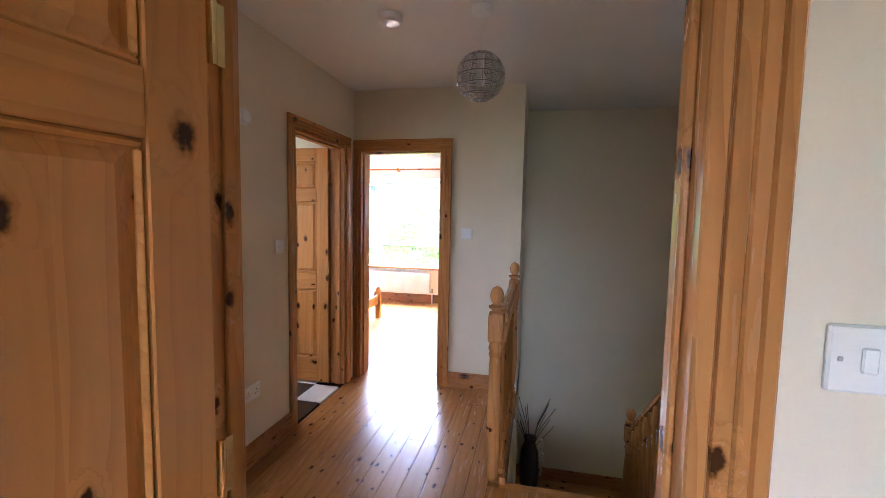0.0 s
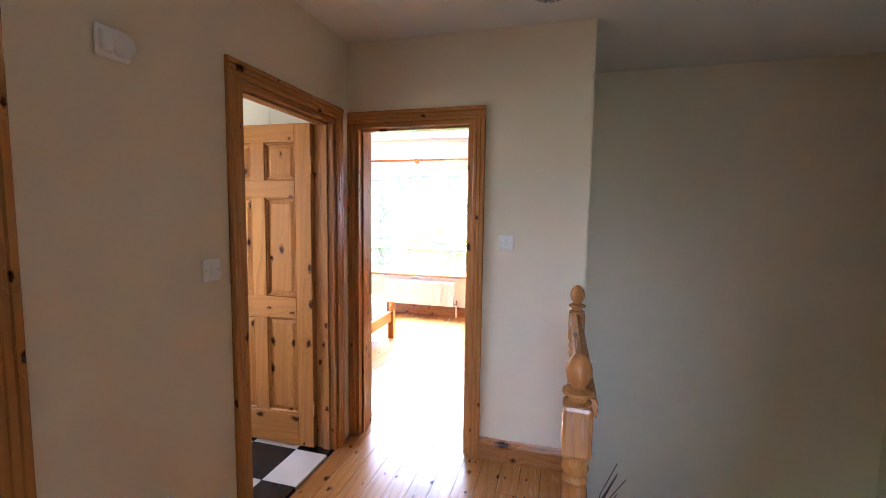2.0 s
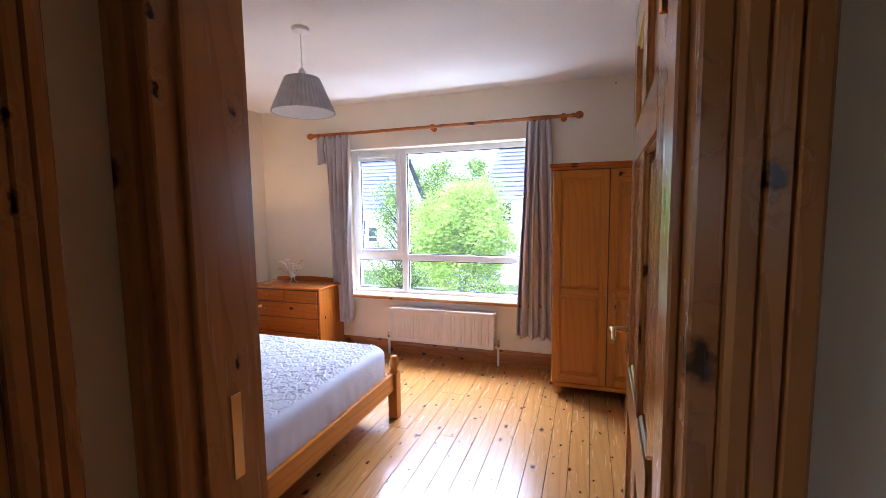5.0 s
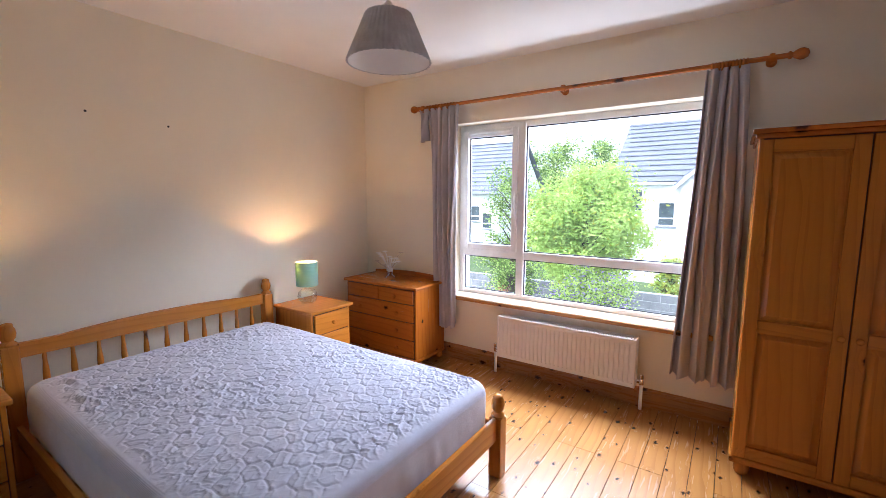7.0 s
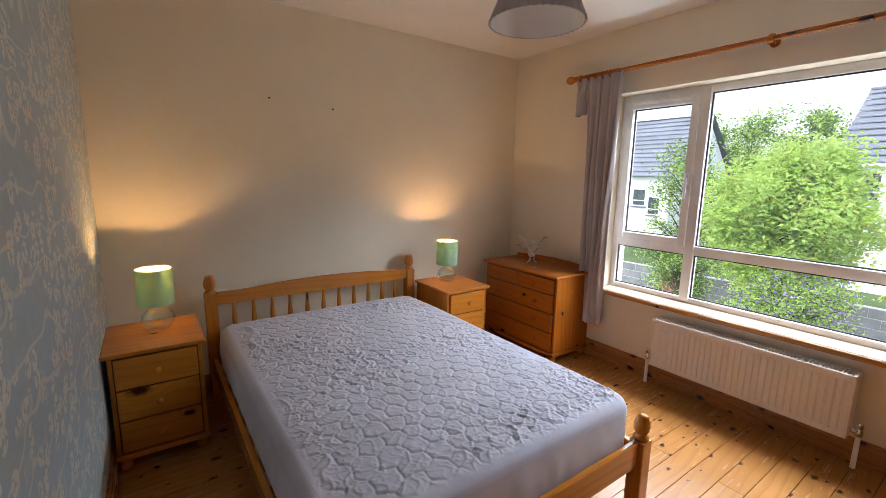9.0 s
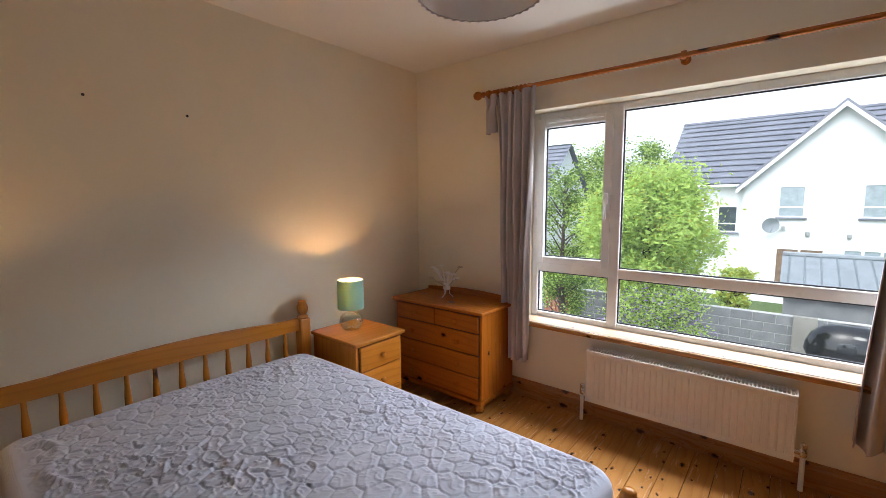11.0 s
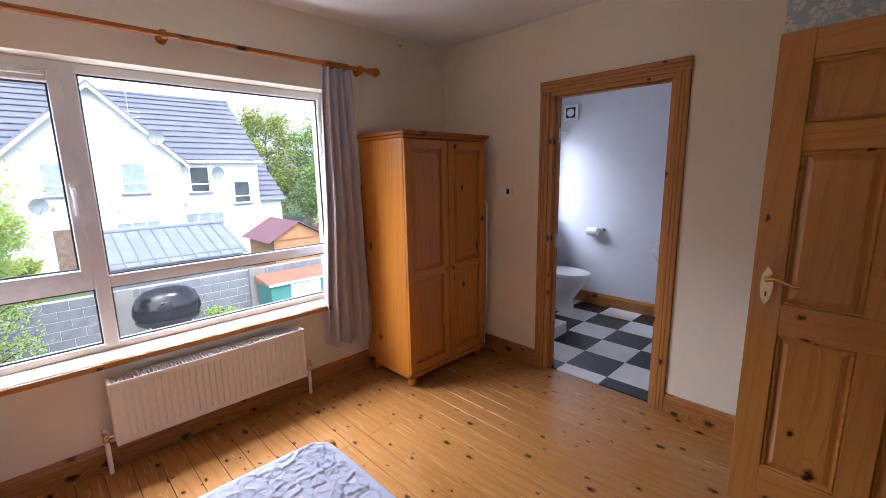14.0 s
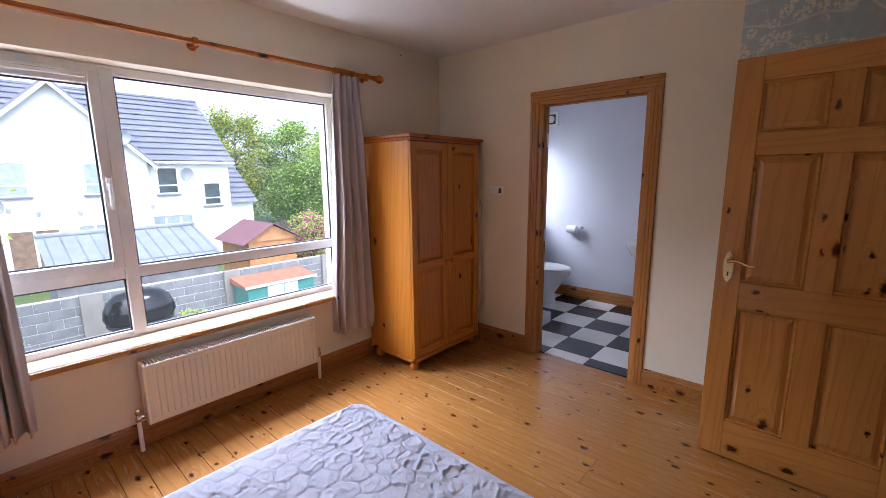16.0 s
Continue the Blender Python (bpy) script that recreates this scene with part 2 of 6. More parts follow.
PANE = glass("window glass", (0.97, 0.985, 0.98), haze=0.003)
BOTTLE = glass("tinted lamp glass", (0.86, 0.92, 0.90), 0.02, 1.4, 0.85)


def translucent(name, col, through_col, weight=0.5):
    n = Nodes(name)
    at = n.spot()
    grain = n.add("TexNoise", {"Vector": at, "Scale": 220.0, "Detail": 2.0}).outputs["Fac"]
    a = n.add("BsdfDiffuse", {"Color": n.ramp(grain, [(0.3, tuple(c * 0.85 for c in col)), (0.7, col)])})
    b = n.add("BsdfTranslucent", {"Color": (*through_col, 1)})
    mix = n.add("MixShader", {0: weight, 1: a.outputs[0], 2: b.outputs[0]})
    n.tree.links.new(mix.outputs[0], n.tree.nodes["Material Output"].inputs[0])
    return n.mat


SHADETEAL = translucent("teal lamp fabric", (0.34, 0.58, 0.64), (0.60, 0.86, 0.82), 0.46)
LEAF = translucent("fresh green leaves", (0.42, 0.56, 0.16), (0.56, 0.70, 0.20), 0.45)
LEAFDARK = translucent("dark green leaves", (0.13, 0.21, 0.055), (0.21, 0.32, 0.07), 0.35)
LEAFGOLD = translucent("yellow green leaves", (0.40, 0.43, 0.09), (0.50, 0.52, 0.10), 0.35)
FLOWER = translucent("lilac flowers", (0.34, 0.25, 0.55), (0.3, 0.22, 0.45), 0.3)
PINKFLOWER = translucent("pink flowers", (0.55, 0.15, 0.25), (0.4, 0.15, 0.2), 0.3)


def emitting(name, col, power):
    n = Nodes(name)
    n.set("Base Color", (*col, 1)).set("Emission Color", (*col, 1)).set("Emission Strength", power)
    return n.mat


BULB = emitting("glowing bulb", (1.0, 0.66, 0.3), 8.0)


def wallpaper_material():
    """Pale blue paper with white blossom: five-petal discs on a thin branching line."""
    n = Nodes("blue blossom wallpaper")
    at = n.spot()
    sep = n.add("SeparateXYZ", {"Vector": at}).outputs
    at = n.add("CombineXYZ", {"X": n.add("Math", {0: sep[0], 1: sep[1]}, operation="ADD").outputs[0], "Y": sep[2], "Z": 0.0}).outputs[0]
    cells = n.add("TexVoronoi", {"Vector": at, "Scale": 15.0, "Randomness": 0.85}, voronoi_dimensions="2D")
    petal = n.add("TexVoronoi", {"Vector": at, "Scale": 52.0, "Randomness": 0.7}, voronoi_dimensions="2D").outputs["Distance"]
    inside = n.add("MapRange", {"Value": cells.outputs["Distance"], "From Min": 0.36, "From Max": 0.42, "To Min": 1.0, "To Max": 0.0}).outputs[0]
    petals = n.add("MapRange", {"Value": petal, "From Min": 0.46, "From Max": 0.54, "To Min": 1.0, "To Max": 0.0}).outputs[0]
    group = n.add("TexNoise", {"Vector": at, "Scale": 4.0, "Detail": 1.0}).outputs["Fac"]
    group = n.add("MapRange", {"Value": group, "From Min": 0.44, "From Max": 0.48}).outputs[0]
    heart = n.add("MapRange", {"Value": cells.outputs["Distance"], "From Min": 0.06, "From Max": 0.09, "To Min": 1.0, "To Max": 0.0}).outputs[0]
    branch = n.add("TexWave", {"Vector": at, "Scale": 2.6, "Distortion": 9.0, "Detail": 1.0, "Detail Scale": 1.4}, wave_type="RINGS").outputs["Fac"]
    line = n.add("MapRange", {"Value": branch, "From Min": 0.965, "From Max": 0.99}).outputs[0]
    f = n.add("Math", {0: n.add("Math", {0: inside, 1: petals}, operation="MULTIPLY").outputs[0], 1: group}, operation="MULTIPLY").outputs[0]
    both = n.add("Math", {0: f, 1: n.add("Math", {0: line, 1: 0.7}, operation="MULTIPLY").outputs[0]}, operation="MAXIMUM").outputs[0]
    cloud = n.add("TexNoise", {"Vector": at, "Scale": 30.0, "Detail": 3.0}).outputs["Fac"]
    base = n.ramp(cloud, [(0.3, (0.44, 0.54, 0.585)), (0.7, (0.50, 0.60, 0.64))])
    col = n.mix(both, base, (0.78, 0.78, 0.72))
    col = n.mix(n.add("Math", {0: heart, 1: f}, operation="MULTIPLY").outputs[0], col, (0.45, 0.5, 0.5))
    n.set("Base Color", col).set("Roughness", 0.6)
    n.bump(both, 0.2, 0.002)
    return n.mat


PAPER = wallpaper_material()


def rough_stone(name, a, b, scale=9.0, rough=0.9, bump=0.5):
    n = Nodes(name)
    at = n.spot(vary=True)
    big = n.add("TexNoise", {"Vector": at, "Scale": scale * 0.25, "Detail": 5.0}).outputs["Fac"]
    fine = n.add("TexNoise", {"Vector": at, "Scale": scale * 4, "Detail": 5.0}).outputs["Fac"]
    col = n.ramp(big, [(0.3, a), (0.7, b)])
    col = n.mix(n.add("MapRange", {"Value": n.add("ObjectInfo").outputs["Random"], "To Max": 0.45}).outputs[0], col, a)
    col = n.mix(n.add("MapRange", {"Value": fine, "From Min": 0.55, "From Max": 0.8, "To Max": 0.4}).outputs[0], col, tuple(c * 0.6 for c in a))
    n.set("Base Color", col).set("Roughness", rough)
    n.bump(fine, bump, 0.01)
    return n.mat


BLOCK = rough_stone("grey concrete block", (0.15, 0.155, 0.165), (0.27, 0.275, 0.28))
MORTAR = rough_stone("mortar", (0.38, 0.38, 0.37), (0.46, 0.46, 0.45), 20)
RENDERED = rough_stone("white house render", (0.72, 0.74, 0.76), (0.78, 0.79, 0.80), 5, 0.85, 0.15)
ROOFTILE = rough_stone("slate grey roof tile", (0.14, 0.15, 0.19), (0.20, 0.21, 0.255), 3, 0.55, 0.2)
GRASS = rough_stone("rough grass", (0.05, 0.09, 0.02), (0.10, 0.13, 0.04), 3)
GRAVEL = rough_stone("yard concrete", (0.22, 0.21, 0.19), (0.30, 0.29, 0.27), 6)
BARK = rough_stone("bark", (0.06, 0.045, 0.035), (0.12, 0.095, 0.07), 12)
METALROOF = plain("grey sheet roofing", (0.24, 0.265, 0.29), 0.5, 0.2, var=0.12, scale=3)
REDROOF = plain("maroon corrugated roofing", (0.16, 0.075, 0.085), 0.6, var=0.12, scale=3)
ORANGEWOOD = plain("orange shed boards", (0.46, 0.22, 0.09), 0.7, var=0.15, scale=4)
GREENPAINT = plain("green sheet metal", (0.05, 0.20, 0.17), 0.5, var=0.1, scale=3)
WHITEPAINT = plain("white sheet metal", (0.62, 0.66, 0.68), 0.5, var=0.08, scale=3)
RUST = plain("rusted sheet", (0.36, 0.14, 0.08), 0.8, var=0.2, scale=5)
BLACKGLOSS = plain("black glossy lid", (0.012, 0.012, 0.014), 0.12, var=0.1)
FASCIA = plain("white fascia", (0.8, 0.8, 0.8), 0.4, var=0.02)
DARKGLASS = plain("dark window glass", (0.06, 0.075, 0.085), 0.06, var=0.3, scale=2)
FARCURTAIN = plain("net curtain behind glass", (0.27, 0.32, 0.35), 0.2, var=0.15, scale=5)
DOORBROWN = plain("brown curtain behind glass", (0.20, 0.14, 0.10), 0.2, var=0.2, scale=5)


# ---- mesh helpers ----
def box(bm, lo, hi, bevel=0.0, segs=1):
    """A box between two corners, with its edges rounded by bevel."""
    x0, y0, z0 = (min(a, b) for a, b in zip(lo, hi))
    x1, y1, z1 = (max(a, b) for a, b in zip(lo, hi))
    v = [bm.verts.new(p) for p in ((x0, y0, z0), (x1, y0, z0), (x1, y1, z0), (x0, y1, z0),
                                   (x0, y0, z1), (x1, y0, z1), (x1, y1, z1), (x0, y1, z1))]
    f = [bm.faces.new([v[i] for i in q]) for q in ((3, 2, 1, 0), (4, 5, 6, 7), (0, 1, 5, 4), (1, 2, 6, 5), (2, 3, 7, 6), (3, 0, 4, 7))]
    if bevel > 0:
        edges = {e for face in f for e in face.edges}
        bmesh.ops.bevel(bm, geom=list(edges), offset=bevel, segments=segs, affect="EDGES", profile=0.6)
    return bm


def boxes(*specs):
    bm = bmesh.new()
    for lo, hi, *rest in specs:
        box(bm, lo, hi, *rest)
    return bm


def lathe(bm, profile, segs=20, at=(0, 0, 0), axis="z"):
    """A turned shape: (radius, height) pairs spun round an axis through at."""
    rings = []
    for r, h in profile:
        ring = []
        for i in range(segs):
            a = 2 * math.pi * i / segs
            c, s = max(r, 1e-4) * math.cos(a), max(r, 1e-4) * math.sin(a)
            p = {"z": (c, s, h), "x": (h, c, s), "y": (s, h, c)}[axis]
            ring.append(bm.verts.new([p[k] + at[k] for k in range(3)]))
        rings.append(ring)
    for a, b in zip(rings, rings[1:]):
        for i in range(segs):
            bm.faces.new((a[i], a[(i + 1) % segs], b[(i + 1) % segs], b[i]))
    bm.faces.new(list(reversed(rings[0])))
    bm.faces.new(rings[-1])
    return bm


def sleeve(profile, segs=32):
    """An open turned wall: a closed loop of (radius, height) spun round z."""
    bm = bmesh.new()
    rings = [[bm.verts.new((r * math.cos(2 * math.pi * k / segs), r * math.sin(2 * math.pi * k / segs), h)) for k in range(segs)] for r, h in profile]
    for p, q in zip(rings, rings[1:] + rings[:1]):
        for k in range(segs):
            bm.faces.new((p[k], p[(k + 1) % segs], q[(k + 1) % segs], q[k]))
    return bm


def turned(*args, **kw):
    return lathe(bmesh.new(), *args, **kw)


def tube(bm, points, radius, segs=8):
    """A round bar along a line of points."""
    pts = [Vector(p) for p in points]
    rings = []
    for i, p in enumerate(pts):
        d = (pts[min(i + 1, len(pts) - 1)] - pts[max(i - 1, 0)]).normalized()
        u = d.orthogonal().normalized() if i == 0 else (u - d * u.dot(d)).normalized()
        w = d.cross(u)
        r = radius[i] if isinstance(radius, (list, tuple)) else radius
        rings.append([bm.verts.new(p + (u * math.cos(a) + w * math.sin(a)) * r) for a in (2 * math.pi * k / segs for k in range(segs))])
    for a, b in zip(rings, rings[1:]):
        for i in range(segs):
            bm.faces.new((a[i], a[(i + 1) % segs], b[(i + 1) % segs], b[i]))
    bm.faces.new(list(reversed(rings[0])))
    bm.faces.new(rings[-1])
    return bm


def prism(bm, outline, along, lo, hi):
    """An outline of (u, v) pairs drawn out along an axis: x takes (y, z), y takes (x, z), z takes (x, y)."""
    def put(u, v, h):
        return {"x": (h, u, v), "y": (u, h, v), "z": (u, v, h)}[along]
    a = [bm.verts.new(put(u, v, lo)) for u, v in outline]
    b = [bm.verts.new(put(u, v, hi)) for u, v in outline]
    n = len(outline)
    for i in range(n):
        bm.faces.new((a[i], a[(i + 1) % n], b[(i + 1) % n], b[i]))
    bm.faces.new(list(reversed(a)))
    bm.faces.new(b)
    return bm


def mesh_of(name, bm, material, smooth=None):
    bmesh.ops.recalc_face_normals(bm, faces=bm.faces)
    me = bpy.data.meshes.new(name)
    bm.to_mesh(me)
    bm.free()
    me.materials.append(material)
    if smooth is not None:
        for p in me.polygons:
            p.use_smooth = True
        me.set_sharp_from_angle(angle=radians(smooth))
    return me


def part(name, bm, material, parent, label="", smooth=None):
    ob = new(name, mesh_of(name, bm, material, smooth))
    ob.parent = parent
    if label:
        ob["label"] = label
    return ob


def thing(name, at, label, category, group="", kind="", turn=0.0):
    ob = new(name)
    ob.empty_display_size = 0.1
    ob.matrix_world = pose(*at, 0, 0, turn)
    return tagged(ob, label, category, group, kind)


def solid(name, bm, material, label, category, kind="", group="", smooth=None):
    return tagged(new(name, mesh_of(name, bm, material, smooth)), label, category, group, kind)


def wall(name, material, label, along, across, span, z, holes=()):
    """A wall with openings. along: the axis it runs on; across: its two faces; holes: (from, to, bottom, top)."""
    bm = bmesh.new()

    def put(a0, a1, z0, z1):
        if a1 - a0 > 1e-4 and z1 - z0 > 1e-4:
            box(bm, *(((a0, across[0], z0), (a1, across[1], z1)) if along == "x" else ((across[0], a0, z0), (across[1], a1, z1))))
    at = span[0]
    for a, b, lo, hi in sorted(holes):
        put(at, a, *z)
        put(a, b, z[0], lo)
        put(a, b, hi, z[1])
        at = b
    put(at, span[1], *z)
    return solid(name, bm, material, label, "wall", "structure")


# ---- the large structure ----
H = 2.48            # ceiling height
YD = 0.185          # bedroom face of the wall between bedroom and landing
YW = 3.31           # bedroom face of the window wall
XL, XR = -2.68, 1.325
LOW = -2.75         # foot of the far houses before they are set out
GROUND = -3.58      # ground outside
DOOR_H = 2.0

BED_DOOR = (0.04, 0.79)
BATH_DOOR = (-0.93, -0.165)
SIDE_DOOR = (-2.50, -1.765)
START_DOOR = (0.962, 1.785)
ENS_DOOR = (1.50, 2.29)
WIN = (-1.66, 0.26, 0.575, 2.033)

wall("wall_bedroom_door_side", PAPER, "pale blue blossom wallpaper on the door wall", "x", (0.075, YD), (XL, XR), (0, H), [(*BED_DOOR, 0, DOOR_H)])
wall("wall_landing_end", CREAM2, "magnolia painted landing wall round the bedroom door", "x", (0.0, 0.075), (XL, 1.43), (0, H), [(*BED_DOOR, 0, DOOR_H)])
wall("wall_headboard", CREAM, "cream painted wall behind the bed", "y", (XL - 0.12, XL), (0.0, YW), (0, H))
wall("wall_window", CREAM, "cream painted window wall", "x", (YW, YW + 0.13), (XL - 0.12, 1.375), (-0.2, H), [WIN])
wall("wall_window_outer", RENDERED, "white rendered outer leaf of the window wall", "x", (YW + 0.13, YW + 0.30), (XL - 0.12, 3.20), (GROUND, 2.7),
     [WIN, (2.32, 2.95, 1.0, 2.0)])
wall("wall_ensuite_window", LILAC, "pale lilac wall with the small ensuite window", "x", (YW, YW + 0.13), (1.375, 3.20), (-0.2, H), [(2.32, 2.95, 1.0, 2.0)])
wall("wall_bedroom_ensuite", CREAM, "cream painted wall with the ensuite doorway", "y", (XR, 1.378), (YD, YW), (0, H), [(*ENS_DOOR, 0, DOOR_H)])
wall("wall_ensuite_door_side", LILAC, "pale lilac ensuite wall beside the doorway", "y", (1.378, 1.43), (1.0, YW), (0, H), [(*ENS_DOOR, 0, DOOR_H)])
wall("wall_ensuite_far", LILAC, "pale lilac ensuite wall with the paper roll holder", "y", (3.08, 3.20), (1.0, YW), (-0.2, H))
wall("wall_ensuite_stair_side", LILAC, "pale lilac wall behind the basin", "x", (1.0, 1.12), (1.43, 3.08), (-0.2, H))
wall("wall_stair_far", CREAM2, "magnolia painted stairwell end wall", "x", (0.90, 1.0), (1.43, 3.47), (-2.6, H))
wall("wall_stair_bedroom_side", CREAM2, "magnolia painted stairwell side wall", "y", (1.378, 1.43), (0.075, 0.90), (-2.6, H))
wall("wall_stair_under_landing", CREAM2, "magnolia wall under the landing edge", "y", (1.34, 1.40), (-1.2, 0.075), (-2.6, -0.22))
wall("wall_stair_outer", CREAM2, "magnolia painted outer stairwell wall", "y", (3.35, 3.47), (-2.7, 0.90), (-2.6, H))
wall("wall_landing_side", CREAM2, "magnolia painted landing wall beside the stair newel", "y", (2.42, 2.52), (-2.70, -1.16), (-2.6, H))
wall("wall_landing_left", CREAM2, "magnolia painted landing wall with two doors", "y", (-0.06, 0.0), (-2.70, 0.0), (0, H),
     [(*BATH_DOOR, 0, DOOR_H), (*SIDE_DOOR, 0, DOOR_H)])
wall("wall_bathroom_door_side", CREAM2, "magnolia painted room side of the landing wall", "y", (-0.12, -0.06), (-2.70, 0.0), (0, H),
     [(*BATH_DOOR, 0, DOOR_H), (*SIDE_DOOR, 0, DOOR_H)])
wall("wall_start_room", CREAM2, "magnolia painted wall round the first doorway", "x", (-2.80, -2.70), (-1.87, 3.47), (0, H), [(*START_DOOR, 0, DOOR_H)])
# unseen wall; both openings are made up to let light in
wall("wall_bathroom_outer", CREAM2, "unseen outer wall of bathroom and side room with two openings added for light", "y", (-1.87, -1.75), (-2.70, 0.0), (0, H),
     [(-1.25, -0.55, 1.1, 2.05), (-2.55, -1.85, 0.9, 2.05)])
wall("wall_bathroom_side_room", CREAM2, "partition between bathroom and side room", "x", (-1.65, -1.55), (-1.75, -0.12), (0, H))
wall("wall_start_room_back", CREAM2, "window wall of the first room", "x", (-6.0, -5.8), (-0.6, 3.47), (0, H), [(0.8, 1.9, 1.0, 1.95)])
wall("wall_start_room_west", CREAM2, "side wall of the first room", "y", (-0.6, -0.48), (-5.8, -2.80), (0, H))
wall("wall_start_room_east", CREAM2, "other side wall of the first room", "y", (3.35, 3.47), (-5.8, -2.80), (0, H))
solid("ceiling", boxes(((XL - 0.12, -6.0, H), (3.47, 3.61, H + 0.15))), WHITE, "white painted ceiling", "ceiling", "structure")
solid("floor_deck", boxes(((XL - 0.12, 0.0, -0.2), (1.43, 3.44, -0.022)), ((1.43, 1.0, -0.2), (3.08, 3.44, -0.022)),
                          ((-1.87, -2.70, -0.2), (1.34, 0.0, -0.022)), ((1.34, -2.70, -0.2), (2.42, -1.24, -0.022)),
                          ((-0.6, -6.0, -0.2), (3.47, -2.70, -0.022))),
      DARKWOOD, "dark floor deck under the boards", "floor", "structure")
solid("floor_hall", boxes(((1.34, -2.7, -2.72), (3.47, 1.0, -2.6))), FLOOR["y"], "hall floor at the foot of the stairs", "floor", "structure")
solid("wall_hall", boxes(((1.34, -2.82, -2.72), (3.47, -2.7, 0))), CREAM2, "wall under the landing", "wall", "structure")


def skirting(name, spots, material=SKIRT):
    """Pine skirting boards with a rounded top: (axis, from, to, face, which way it stands out)."""
    top = thing(name, (0, 0, 0), "varnished pine skirting boards along the walls", "skirting", kind="structure")
    for axis, a, b, face, out in spots:
        bm = bmesh.new()
        prof = [(0, 0), (0.018, 0), (0.018, 0.095), (0.015, 0.104), (0.010, 0.112), (0.010, 0.118), (0.006, 0.128), (0, 0.13)]
        prism(bm, [(face + out * u, v) for u, v in prof], axis, a, b)
        part("skirting_board", bm, material[axis], top)
    return top


solid("wallpaper_strip", boxes(((XR - 0.004, YD, 0.0), (XR, 1.056, H))), PAPER, "pale blue blossom wallpaper beside the open door", "wallpaper", "structure")
skirting("baseboard_bedroom", [("x", XL, XR, YW, -1), ("y", YD, YW, XL, 1), ("y", YD, ENS_DOOR[0] - 0.07, XR, -1),
                               ("y", ENS_DOOR[1] + 0.07, YW, XR, -1), ("x", XL, BED_DOOR[0] - 0.07, YD, 1), ("x", BED_DOOR[1] + 0.07, XR, YD, 1)])
skirting("baseboard_landing", [("y", BATH_DOOR[0] - 0.75, BATH_DOOR[0] - 0.07, 0, 1), ("x", BED_DOOR[1] + 0.07, 1.37, 0, -1),
                               ("y", -2.7, -1.25, 2.42, -1), ("x", 1.87, 2.42, -2.70, 1)])
skirting("baseboard_ensuite", [("y", 1.12, YW, 3.08, -1), ("x", 1.43, 3.08, YW, -1), ("x", 1.43, 3.08, 1.12, 1)])
half = thing("baseboard_stairs", (0, 0, -1.26), "varnished pine skirting on the half landing", "skirting", kind="structure")
prism_b = bmesh.new()
box(prism_b, (1.43, 0.882, 0), (3.35, 0.90, 0.13), 0.004)
part("skirting_board", prism_b, SKIRT["x"], half)

# ---- door frames and doors ----
ARCH = [(0.0, 0.0), (0.0, 0.012), (0.006, 0.016), (0.020, 0.016), (0.023, 0.012), (0.026, 0.017), (0.042, 0.018), (0.045, 0.013),
        (0.048, 0.020), (0.064, 0.020), (0.070, 0.012), (0.070, 0.0)]


def architrave(parent, along, a, b, face, out, top=DOOR_H):
    """Moulded pine round one side of an opening, mitred by butting the head over the legs."""
    side = "y" if along == "x" else "x"
    for edge, way in ((a, -1), (b, 1)):
        bm = bmesh.new()
        pts = [(edge + way * u, face + out * v) for u, v in ARCH]
        prism(bm, pts if along == "x" else [(q, p) for p, q in pts], "z", 0, top)
        part("architrave_leg", bm, TRIM["z"], parent)
    bm = bmesh.new()
    pts = [(face + out * v, top + u) for u, v in ARCH]
    prism(bm, pts, along, a - 0.07, b + 0.07)
    part("architrave_head", bm, TRIM[along], parent)


def door_frame(name, label, along, span, faces, stop, both=True):
    """Pine lining with a door stop, and architraves on both faces of the wall."""
    top = thing(name, (0, 0, 0), label, "door frame", kind="structure")
    a, b = span
    lo, hi = min(faces), max(faces)
    t = 0.028
    s0, s1 = stop

    def put(nm, a0, a1, c0, c1, z0, z1, mat):
        part(nm, boxes((((a0, c0, z0), (a1, c1, z1), 0.003) if along == "x" else ((c0, a0, z0), (c1, a1, z1), 0.003))), mat, top)
    put("jamb", a, a + t, lo - 0.002, hi + 0.002, 0, DOOR_H - t, TRIM["z"])
    put("jamb", b - t, b, lo - 0.002, hi + 0.002, 0, DOOR_H - t, TRIM["z"])
    put("head", a, b, lo - 0.002, hi + 0.002, DOOR_H - t, DOOR_H, TRIM[along])
    put("door_stop", a + t, a + t + 0.012, s0, s1, 0, DOOR_H - t - 0.012, TRIM["z"])
    put("door_stop", b - t - 0.012, b - t, s0, s1, 0, DOOR_H - t - 0.012, TRIM["z"])
    put("door_stop", a + t, b - t, s0, s1, DOOR_H - t - 0.012, DOOR_H - t, TRIM[along])
    architrave(top, along, a, b, lo, -1)
    architrave(top, along, a, b, hi, 1)
    return top


